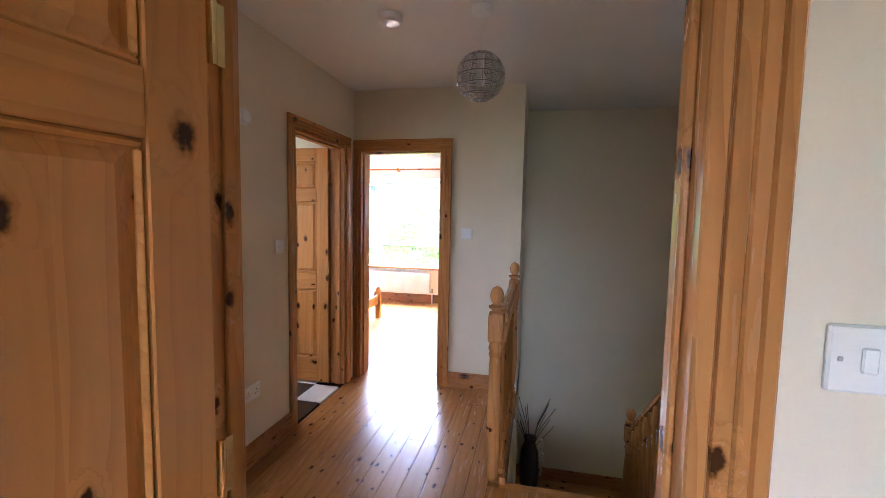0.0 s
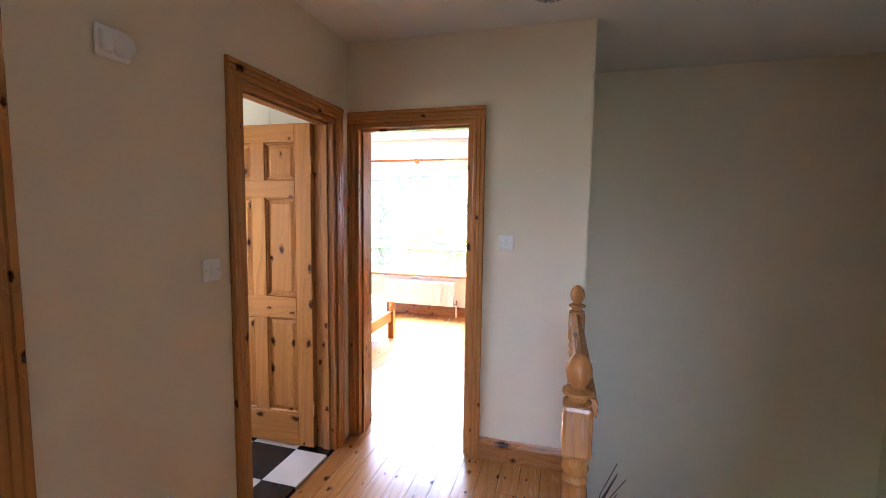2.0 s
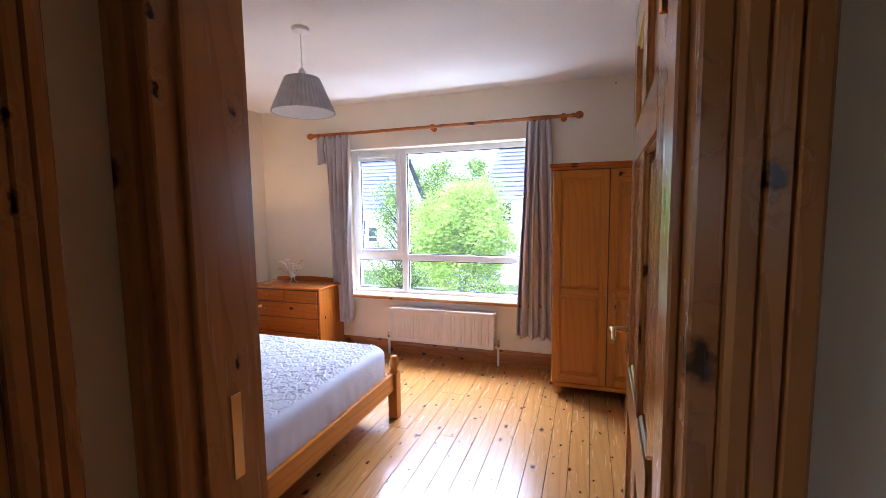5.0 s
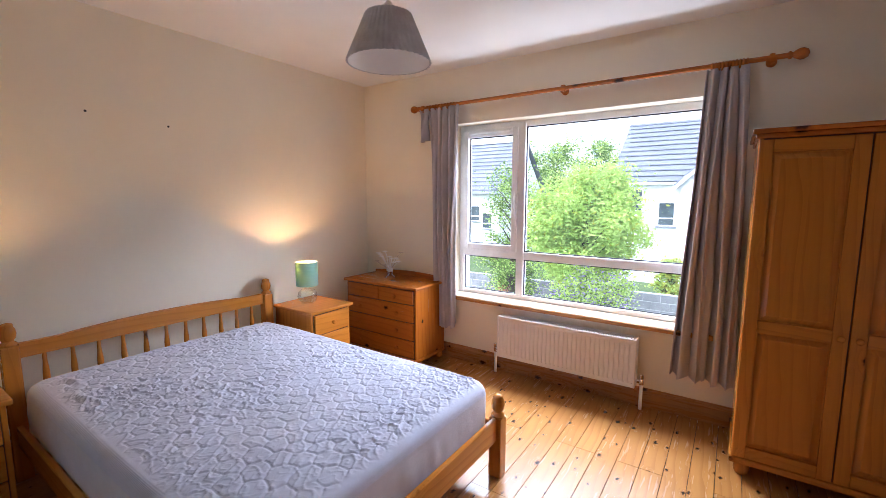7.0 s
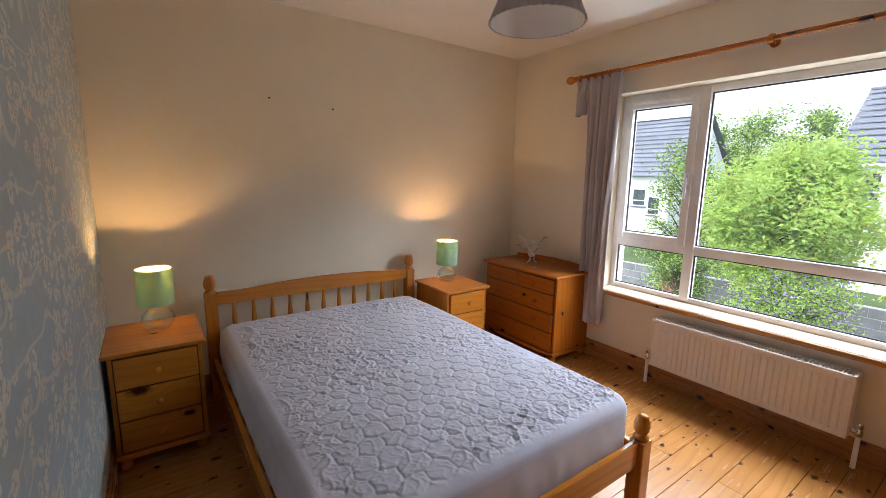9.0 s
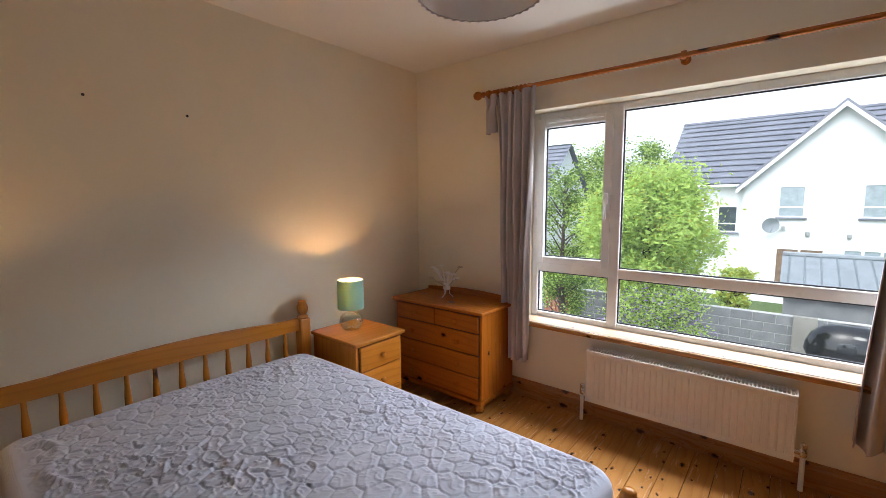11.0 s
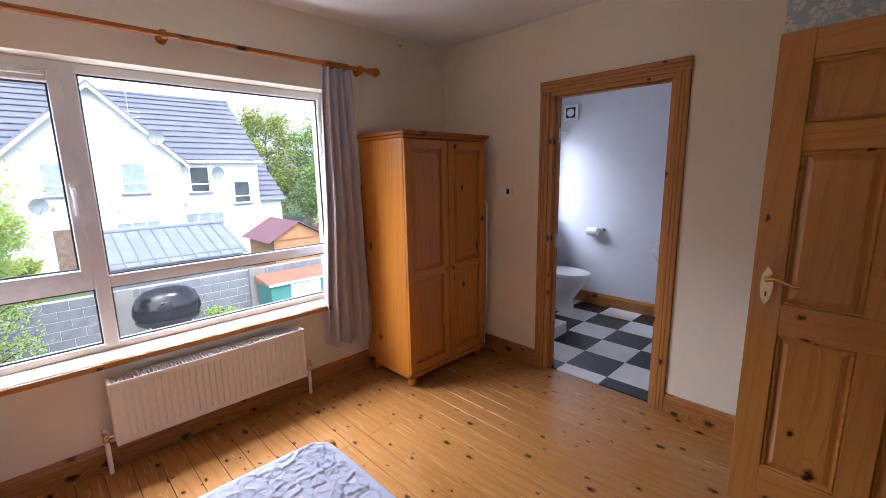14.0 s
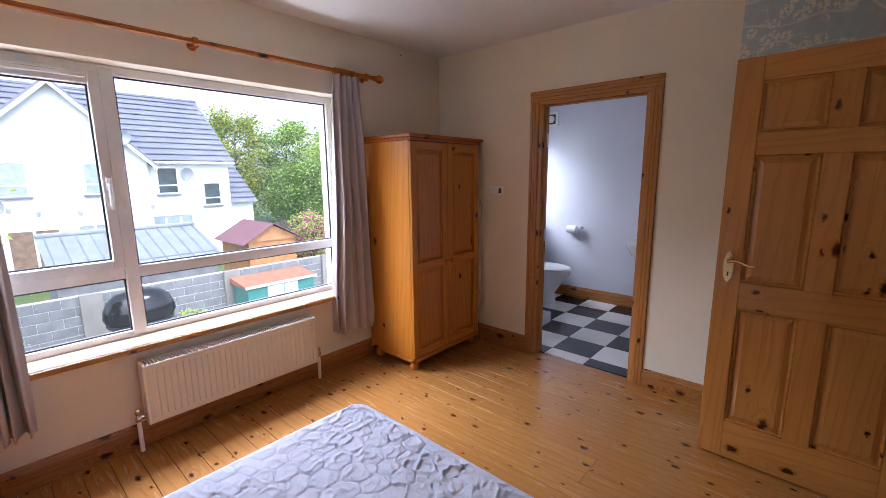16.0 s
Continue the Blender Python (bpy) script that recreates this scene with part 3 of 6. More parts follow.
def panel_door(name, label, at, turn, width=0.70, height=1.96, flip=1, material=PINE):
    """Six-panel pine door. It hangs on its left edge; x runs along the leaf, y through it."""
    d = thing(name, at, label, "door", kind="structure", turn=turn)
    t = 0.046
    sw, mw = 0.105, 0.095
    rails = [(0.0, 0.20), (0.80, 0.93), (1.53, 1.63), (height - 0.105, height)]
    for x0 in (0, width - sw):
        part("stile", boxes(((x0, -t / 2, 0), (x0 + sw, t / 2, height), 0.003)), material["z"], d)
    for z0, z1 in rails:
        part("rail", boxes(((sw, -t / 2, z0), (width - sw, t / 2, z1), 0.002)), material["x"], d)
    mid = width / 2
    for (_, z0), (z1, _) in zip(rails, rails[1:]):
        part("muntin", boxes(((mid - mw / 2, -t / 2, z0), (mid + mw / 2, t / 2, z1), 0.002)), material["z"], d)
        for x0, x1 in ((sw, mid - mw / 2), (mid + mw / 2, width - sw)):
            bm = bmesh.new()
            box(bm, (x0, -0.004, z0), (x1, 0.004, z1))
            for side in (-1, 1):
                # raised field with a sloping border
                y0, y1 = side * 0.004, side * 0.012
                o = [(x0 + 0.018, z0 + 0.018), (x1 - 0.018, z0 + 0.018), (x1 - 0.018, z1 - 0.018), (x0 + 0.018, z1 - 0.018)]
                i = [(x0 + 0.038, z0 + 0.038), (x1 - 0.038, z0 + 0.038), (x1 - 0.038, z1 - 0.038), (x0 + 0.038, z1 - 0.038)]
                vo = [bm.verts.new((p, y0, q)) for p, q in o]
                vi = [bm.verts.new((p, y1, q)) for p, q in i]
                for k in range(4):
                    bm.faces.new((vo[k], vo[(k + 1) % 4], vi[(k + 1) % 4], vi[k]))
                bm.faces.new(vi)
            part("panel", bm, material["z"], d)
            bm = bmesh.new()
            for side in (-1, 1):
                for lo, hi in (((x0, z0), (x1, z0 + 0.012)), ((x0, z1 - 0.012), (x1, z1)), ((x0, z0 + 0.012), (x0 + 0.012, z1 - 0.012)),
                               ((x1 - 0.012, z0 + 0.012), (x1, z1 - 0.012))):
                    box(bm, (lo[0], side * 0.004, lo[1]), (hi[0], side * 0.018, hi[1]), 0.005)
            part("panel_moulding", bm, material["x"], d)
    hx = width - 0.052
    for side in (-1, 1):
        y = side * t / 2
        bm = bmesh.new()
        prism(bm, [(hx + 0.021 * math.cos(a) * (1 if abs(math.sin(a)) < 0.8 else 0.75), 1.0 + 0.078 * math.sin(a)) for a in
                   [2 * math.pi * k / 24 for k in range(24)]], "y", y, y + side * 0.006)
        plate = part("handle_plate", bm, BRASS, d, "brass handle plate with a keyhole", smooth=40)
        bm = turned([(0.011, 0.0), (0.011, 0.012), (0.008, 0.03), (0.008, 0.048)] if side > 0 else [(0.008, -0.048), (0.008, -0.03), (0.011, -0.012), (0.011, 0)],
                    12, (hx, y + side * 0.006, 1.03), "y")
        pts = [(hx - 0.11 * u, y + side * (0.05 - 0.006 * math.sin(u * 3)), 1.03 + 0.008 * math.sin(u * 5.5) - 0.004 * u) for u in [k / 10 for k in range(11)]]
        tube(bm, pts, [0.0085 - 0.003 * u for u in [k / 10 for k in range(11)]])
        part("handle_lever", bm, BRASS, plate, "scrolled brass lever", smooth=50)
        bm = bmesh.new()
        box(bm, (hx - 0.003, y + side * 0.006, 0.955), (hx + 0.003, y + side * 0.0072, 0.975))
        part("keyhole", bm, DARKGREY, plate)
    for z in (0.25, 0.98, 1.72):
        bm = boxes(((-0.004, flip * -t / 2, z - 0.05), (0.0, flip * t / 2, z + 0.05)), ((-0.03, flip * (t / 2 + 0.001), z - 0.05), (-0.004, flip * (t / 2 + 0.004), z + 0.05)))
        lathe(bm, [(0.006, z - 0.052), (0.006, z + 0.052)], 10, (-0.005, flip * (t / 2 + 0.006), 0))
        part("hinge", bm, BRASS, d, "brass butt hinge")
    return d


frame_bed = door_frame("door_frame_bedroom", "varnished pine frame of the bedroom door", "x", BED_DOOR, (0.0, YD), (0.04, 0.09))
part("strike_plate", boxes(((BED_DOOR[0] + 0.028, 0.105, 0.93), (BED_DOOR[0] + 0.0305, 0.129, 1.09), 0.001)), BRASS, frame_bed, "brass strike plate")
door_frame("door_frame_bathroom", "varnished pine frame of the bathroom door", "y", BATH_DOOR, (-0.12, 0.0), (-0.075, -0.03))
door_frame("door_frame_side_room", "varnished pine frame of the side room door", "y", SIDE_DOOR, (-0.12, 0.0), (-0.075, -0.03))
door_frame("door_frame_first_room", "varnished pine frame of the first doorway", "x", START_DOOR, (-2.80, -2.70), (-2.755, -2.72))
frame_ens = door_frame("door_frame_ensuite", "varnished pine frame of the ensuite doorway", "y", ENS_DOOR, (XR, 1.43), (1.36, 1.385))
for z in (0.98, 1.72):
    part("hinge", boxes(((1.395, ENS_DOOR[1] - 0.0305, z - 0.05), (1.425, ENS_DOOR[1] - 0.028, z + 0.05), 0.001)), STEEL, frame_ens, "steel hinge leaf")
panel_door("door_bedroom", "six-panel varnished pine door standing open into the bedroom", (0.79, 0.212, 0.012), 88, width=0.775)
panel_door("door_bathroom", "six-panel varnished pine door standing open into the bathroom", (-0.125, -0.205, 0.012), 181, width=0.72, flip=-1)
panel_door("door_side_room", "six-panel pine door standing open into the side room", (-0.125, -1.815, 0.012), 196, width=0.70, flip=-1)
panel_door("door_first_room", "six-panel varnished pine door standing open beside the doorway", (0.995, -2.806, 0.012), -97, width=0.74)

# ---- bedroom window ----
# pine lightened in colour to imitate the sky's reflection on the board
SILLSHEEN = woods("window board with sky sheen", (0.64, 0.48, 0.35), (0.45, 0.28, 0.17), rough=0.3, knots=6.0, knot_size=0.07)
win = thing("window_bedroom", (0, 0, 0), "white plastic three-light window with an opening casement", "window", kind="structure")
x0, x1, z0, z1 = WIN
fy0, fy1 = YW + 0.125, YW + 0.185
mx, tz = -1.08, 0.95
for lo, hi, dy in (((x0, z0), (x0 + 0.045, z1), 0.0), ((x1 - 0.045, z0), (x1, z1), 0.0), ((x0 + 0.045, z1 - 0.05), (x1 - 0.045, z1), 0.003), ((x0 + 0.045, z0), (x1 - 0.045, z0 + 0.045), 0.003),
                   ((mx - 0.032, z0 + 0.02), (mx + 0.032, z1 - 0.02), -0.003), ((x0 + 0.02, tz - 0.032), (mx - 0.032, tz + 0.032), 0.0045), ((mx + 0.032, tz - 0.032), (x1 - 0.02, tz + 0.032), 0.0045)):
    part("window_frame", boxes(((lo[0], fy0 + dy, lo[1]), (hi[0], fy1 - dy, hi[1]), 0.006, 2)), UPVC, win)
sx0, sx1, sz0, sz1 = x0 + 0.04, mx - 0.028, tz + 0.028, z1 - 0.045
for lo, hi, dy in (((sx0, sz0), (sx0 + 0.05, sz1), 0.0), ((sx1 - 0.05, sz0), (sx1, sz1), 0.0), ((sx0 + 0.05, sz1 - 0.06), (sx1 - 0.05, sz1), 0.002), ((sx0 + 0.05, sz0), (sx1 - 0.05, sz0 + 0.05), 0.002)):
    part("casement_frame", boxes(((lo[0], fy0 - 0.016 + dy, lo[1]), (hi[0], fy1 - 0.012 - dy, hi[1]), 0.006, 2)), UPVC, win)
part("trickle_vent", boxes(((sx0 + 0.08, fy0 - 0.028, sz1 - 0.035), (sx1 - 0.06, fy0 - 0.014, sz1 - 0.012), 0.004)), UPVC, win)
bm = boxes(((sx1 - 0.036, fy0 - 0.03, 1.40), (sx1 - 0.014, fy0 - 0.014, 1.47), 0.004), ((sx1 - 0.032, fy0 - 0.048, 1.30), (sx1 - 0.018, fy0 - 0.03, 1.44), 0.005))
part("window_handle", bm, PLASTIC, win, "white casement handle")
gy = (fy0 + fy1) / 2
for lo, hi in (((sx0 + 0.05, sz0 + 0.05), (sx1 - 0.05, sz1 - 0.06)), ((mx + 0.032, tz + 0.032), (x1 - 0.045, z1 - 0.05)),
               ((x0 + 0.045, z0 + 0.045), (mx - 0.032, tz - 0.032)), ((mx + 0.032, z0 + 0.045), (x1 - 0.045, tz - 0.032))):
    g = part("pane", boxes(((lo[0], gy - 0.002, lo[1]), (hi[0], gy + 0.002, hi[1]))), PANE, win)
    g.visible_shadow = False
    b = 0.008
    bm = boxes(((lo[0], gy - 0.012, lo[1]), (lo[0] + b, gy - 0.003, hi[1])), ((hi[0] - b, gy - 0.012, lo[1]), (hi[0], gy - 0.003, hi[1])),
               ((lo[0] + b, gy - 0.012, lo[1]), (hi[0] - b, gy - 0.003, lo[1] + b)), ((lo[0] + b, gy - 0.012, hi[1] - b), (hi[0] - b, gy - 0.003, hi[1])))
    part("gasket", bm, DARKGREY, win, "black rubber glazing seal")
part("window_sill", boxes(((x0 - 0.05, YW - 0.055, z0 - 0.028), (x1 + 0.05, YW, z0 + 0.004), 0.008, 2), ((x0 + 0.002, YW, z0 - 0.02), (x1 - 0.002, fy0, z0 + 0.002))),
     TRIM["x"], win, "varnished pine window board")
# thin added sheet that carries the painted reflection
part("sill_top", boxes(((x0 + 0.004, YW - 0.045, z0 + 0.0045), (x1 - 0.004, fy0 - 0.002, z0 + 0.0075))), SILLSHEEN["x"], win, "window board top coloured pale with the sky's sheen")
part("outer_sill", boxes(((x0 - 0.05, fy1 + 0.001, z0 - 0.06), (x1 + 0.05, YW + 0.36, z0 - 0.004), 0.01)), GRAVEL, win, "concrete outer sill")

for nm, lab, (wx0, wx1, wz0, wz1) in (("window_ensuite", "small white plastic ensuite window", (2.32, 2.95, 1.0, 2.0)),):
    w2 = thing(nm, (0, 0, 0), lab, "window", kind="structure")
    for lo, hi in (((wx0, wz0), (wx0 + 0.06, wz1)), ((wx1 - 0.06, wz0), (wx1, wz1)), ((wx0 + 0.06, wz1 - 0.06), (wx1 - 0.06, wz1)), ((wx0 + 0.06, wz0), (wx1 - 0.06, wz0 + 0.06))):
        part("window_frame", boxes(((lo[0], fy0, lo[1]), (hi[0], fy1, hi[1]), 0.006)), UPVC, w2)
    g = part("pane", boxes(((wx0 + 0.06, gy - 0.002, wz0 + 0.06), (wx1 - 0.06, gy + 0.002, wz1 - 0.06))), PANE, w2)
    g.visible_shadow = False
    part("window_sill", boxes(((wx0 - 0.03, YW - 0.04, wz0 - 0.025), (wx1 + 0.03, fy0, wz0 + 0.003), 0.006)), TRIM["x"], w2, "varnished pine window board")

# ---- stairs ----
stairs = thing("staircase", (0, 0, 0), "closed pine staircase turning at a half landing", "stairs", kind="structure")
for k in range(7):
    z = -0.18 * (k + 1)
    y = -1.24 + 0.245 * k
    part("riser", boxes(((1.42, y + 0.02, z), (2.36, y + 0.04, z + 0.18 - (0.026 if k else 0.03)))), TRIM["x"], stairs)
    if k < 6:
        part("tread", boxes(((1.42, y + 0.02, z - 0.025), (2.36, y + 0.29, z), 0.008, 2)), FLOOR["x"], stairs)
part("half_landing", boxes(((1.43, 0.255, -1.30), (3.35, 0.90, -1.26))), FLOOR["x"], stairs, "pine half landing")
part("nosing", boxes(((1.40, -1.25, -0.03), (2.40, -1.19, 0.0), 0.01, 2)), TRIM["x"], stairs, "rounded landing nosing")
for k in range(7):
    z = -1.26 - 0.18 * (k + 1)
    y = 0.235 - 0.245 * k
    part("riser", boxes(((2.42, y, z), (3.35, y + 0.02, z + 0.155))), TRIM["x"], stairs)
    part("tread", boxes(((2.42, y - 0.26, z - 0.025), (3.35, y + 0.03, z), 0.008)), FLOOR["x"], stairs)
for xs in (1.40, 2.36):
    bm = bmesh.new()
    prism(bm, [(-1.22, 0.04), (-1.22, -0.30), (0.25, -1.42), (0.25, -1.10)], "x", xs, xs + 0.03)
    part("string", bm, TRIM["y"], stairs, "sloping pine string board")
part("landing_edge", boxes(((1.34, -1.2, -0.25), (1.42, 0.0, -0.002), 0.004)), TRIM["y"], stairs, "pine apron along the landing edge")


def newel(parent, x, y, zb, zt):
    """A turned newel post: square base and block, turned shaft, acorn cap."""
    w = 0.042
    bl = zt - 0.30
    bm = boxes(((x - w, y - w, zb), (x + w, y + w, zb + 0.20), 0.006, 2))
    n = part("newel_base", bm, TRIM["z"], parent)
    L = bl - (zb + 0.20)
    prof = [(0.036, 0), (0.041, 0.015), (0.030, 0.03), (0.036, 0.045), (0.026, 0.06), (0.033, 0.12), (0.040, 0.25 * L + 0.06), (0.039, 0.6 * L), (0.033, L - 0.13),
            (0.030, L - 0.09), (0.038, L - 0.075), (0.031, L - 0.06), (0.040, L - 0.04), (0.034, L - 0.02), (0.036, L)]
    part("newel_shaft", turned(prof, 20, (x, y, zb + 0.20)), TRIM["z"], parent, smooth=45)
    part("newel_block", boxes(((x - w, y - w, bl), (x + w, y + w, bl + 0.155), 0.012, 2)), TRIM["z"], parent)
    cap = [(0.040, 0), (0.040, 0.006), (0.026, 0.012), (0.028, 0.022), (0.044, 0.030), (0.044, 0.040), (0.022, 0.050), (0.022, 0.056), (0.032, 0.068), (0.038, 0.088),
           (0.037, 0.106), (0.031, 0.126), (0.020, 0.141), (0.007, 0.148)]
    part("newel_cap", turned(cap, 20, (x, y, bl + 0.152)), TRIM["z"], parent, "turned acorn cap", smooth=50)


def baluster(parent, x, y, zb, zt):
    L = zt - zb
    bm = boxes(((x - 0.018, y - 0.018, zb), (x + 0.018, y + 0.018, zb + 0.12), 0.003), ((x - 0.018, y - 0.018, zt - 0.14), (x + 0.018, y + 0.018, zt), 0.003))
    lathe(bm, [(0.014, 0), (0.017, 0.01), (0.011, 0.03), (0.014, 0.06), (0.018, 0.3 * L), (0.014, 0.55 * L), (0.011, L - 0.33), (0.017, L - 0.31), (0.011, L - 0.29),
               (0.016, L - 0.265), (0.014, L - 0.258)], 12, (x, y, zb + 0.119))
    part("baluster", bm, PINE["z"], parent, smooth=45)


rail1 = thing("balustrade_landing", (0, 0, 0), "varnished pine landing balustrade with turned newels", "balustrade", kind="structure")
newel(rail1, 1.355, -1.16, -0.3, 1.07)
newel(rail1, 1.39, -0.005, -0.2, 1.08)
HR = [(-0.026, 0.0), (0.026, 0.0), (0.030, 0.018), (0.026, 0.026), (0.030, 0.036), (0.022, 0.052), (0.0, 0.058), (-0.022, 0.052), (-0.030, 0.036), (-0.026, 0.026), (-0.030, 0.018)]
bm = bmesh.new()
prism(bm, [(1.385 + u, 0.872 + v) for u, v in HR], "y", -1.13, -0.04)
part("handrail", bm, TRIM["y"], rail1, smooth=30)
part("base_rail", boxes(((1.355, -1.13, 0.0), (1.415, -0.04, 0.032), 0.006)), TRIM["y"], rail1)
for k in range(9):
    baluster(rail1, 1.385, -1.035 + 0.112 * k, 0.03, 0.874)
rail2 = thing("balustrade_stairs", (0, 0, 0), "varnished pine stair balustrade running down to the half landing", "balustrade", kind="structure")
newel(rail2, 2.34, -1.20, -0.3, 1.10)
newel(rail2, 2.375, 0.25, -1.26, -0.13)
bm = bmesh.new()
va = [bm.verts.new((2.375 + u, -1.16, 0.80 + v)) for u, v in HR]
vb = [bm.verts.new((2.375 + u, 0.21, -0.33 + v)) for u, v in HR]
for i in range(len(HR)):
    bm.faces.new((va[i], va[(i + 1) % len(HR)], vb[(i + 1) % len(HR)], vb[i]))
bm.faces.new(va)
bm.faces.new(vb)
part("handrail", bm, TRIM["y"], rail2, smooth=30)
for k in range(12):
    u = (k + 0.7) / 12.4
    y = -1.16 + 1.37 * u
    top = 0.80 - 1.13 * u
    baluster(rail2, 2.375, y, top - 0.80, top + 0.004)


# ---- bedroom furniture ----
def knob(parent, at, out, r=0.017, mat=None):
    """A turned wooden knob standing out along +x, -x or -y."""
    prof = [(r * 0.55, 0.0), (r * 0.45, 0.008), (r * 0.9, 0.014), (r, 0.02), (r * 0.8, 0.027), (r * 0.3, 0.03)]
    if out == "-y":
        prof = [(r_, -h) for r_, h in reversed(prof)]
    return part("knob", turned(prof, 14, at, "y" if out == "-y" else "x"), mat or FURN["x"], parent, smooth=60)


def bun_foot(parent, x, y, h=0.07, r=0.032):
    part("foot", turned([(r * 0.6, 0), (r * 0.9, h * 0.15), (r, h * 0.45), (r * 0.8, h * 0.8), (r * 0.6, h)], 14, (x, y, 0)), FURN["z"], parent, smooth=60)


def drawer_unit(name, label, category, at, w, d, h, rows, turn, back=False, group="", wood_of=FURN):
    """A pine chest. Its front looks along -y; w runs along x, d into +y. rows: drawers in each row, top first."""
    c = thing(name, at, label, category, group, turn=turn)
    f = 0.06
    top = 0.024
    part("side", boxes(((0.012, 0.02, f), (0.030, d, h - top), 0.002)), wood_of["z"], c)
    part("side", boxes(((w - 0.030, 0.02, f), (w - 0.012, d, h - top), 0.002)), wood_of["z"], c)
    part("back", boxes(((0.03, d - 0.008, f), (w - 0.03, d, h - top))), wood_of["x"], c)
    # dark-coloured sheet that paints the shade in the gaps round the drawers
    part("carcass_rail", boxes(((0.03, 0.022, f + 0.02), (w - 0.03, 0.04, h - top))), DARKWOOD, c, "panel coloured dark as the shade behind the drawers")
    part("top", boxes(((-0.008, -0.008, h - top), (w + 0.008, d, h), 0.009, 3)), wood_of["x"], c)
    part("plinth", boxes(((0.0, 0.0, f), (w, d, f + 0.028), 0.008, 2)), wood_of["x"], c)
    if back:
        bm = bmesh.new()
        pts = [(0.0, h), (w, h)] + [(w - w * k / 12, h + 0.022 + 0.02 * math.sin(math.pi * k / 12)) for k in range(13)]
        prism(bm, pts, "y", d - 0.018, d)
        part("back_rail", bm, wood_of["x"], c)
    z1 = h - top - 0.008
    usable = z1 - (f + 0.034)
    weights = [r[1] for r in rows]
    for n, weight in rows:
        hh = usable * weight / sum(weights)
        ww = (w - 0.064) / n
        for k in range(n):
            xa = 0.032 + ww * k
            fr = part("drawer_front", boxes(((xa + 0.003, 0.002, z1 - hh + 0.0055), (xa + ww - 0.003, 0.022, z1 - 0.003), 0.006, 2)), wood_of["x"], c)
            knobs = (0.5,) if ww < 0.5 else (0.22, 0.78)
            for u in knobs:
                knob(fr, (xa + ww * u, 0.002, z1 - hh / 2), "-y", mat=wood_of["x"])
        z1 -= hh
    for x in (0.04, w - 0.04):
        for y in (0.04, d - 0.04):
            bun_foot(c, x, y, f)
    return c


drawer_unit("chest_of_drawers", "dark orange lacquered pine chest of two small and three wide drawers", "chest", (-2.535, 2.862, 0.0), 0.82, 0.425, 0.70,
            [(2, 0.8), (1, 1), (1, 1), (1, 1)], 0, back=True, wood_of=STAINED)
drawer_unit("bedside_cabinet", "lacquered pine three-drawer bedside cabinet under a lit lamp", "bedside cabinet", (-2.10, 2.145, 0.0), 0.39, 0.45, 0.60,
            [(1, 1), (1, 1), (1, 1)], 90, group="bedside cabinets")
drawer_unit("bedside_cabinet", "lacquered pine three-drawer bedside cabinet by the wallpapered wall", "bedside cabinet", (-2.05, 0.195, 0.0), 0.405, 0.46, 0.60,
            [(1, 1), (1, 1), (1, 1)], 90, group="bedside cabinets")

# wardrobe
wd = thing("wardrobe", (0.42, 2.765, 0), "two-door lacquered pine wardrobe with panelled doors", "wardrobe")
W, D, HT = 0.78, 0.50, 1.745
part("side", boxes(((0.0, 0.02, 0.10), (0.02, D, HT - 0.03), 0.003)), FURN["z"], wd)
part("side", boxes(((W - 0.02, 0.02, 0.10), (W, D, HT - 0.03), 0.003)), FURN["z"], wd)
part("back", boxes(((0.02, D - 0.008, 0.10), (W - 0.02, D, HT - 0.03))), FURN["z"], wd)
part("cornice", boxes(((-0.012, -0.012, HT - 0.045), (W + 0.012, D, HT - 0.022), 0.008, 2), ((-0.026, -0.026, HT - 0.023), (W + 0.026, D, HT), 0.008, 2)), STAINED["x"], wd, "darker moulded cornice")
part("plinth", boxes(((-0.008, -0.006, 0.075), (W + 0.008, D, 0.105), 0.008, 2)), FURN["x"], wd)
# dark-coloured sheet behind both doors, painted as the shade in their gaps
part("post", boxes(((0.02, 0.022, 0.105), (W - 0.02, 0.035, HT - 0.045))), DARKWOOD, wd)
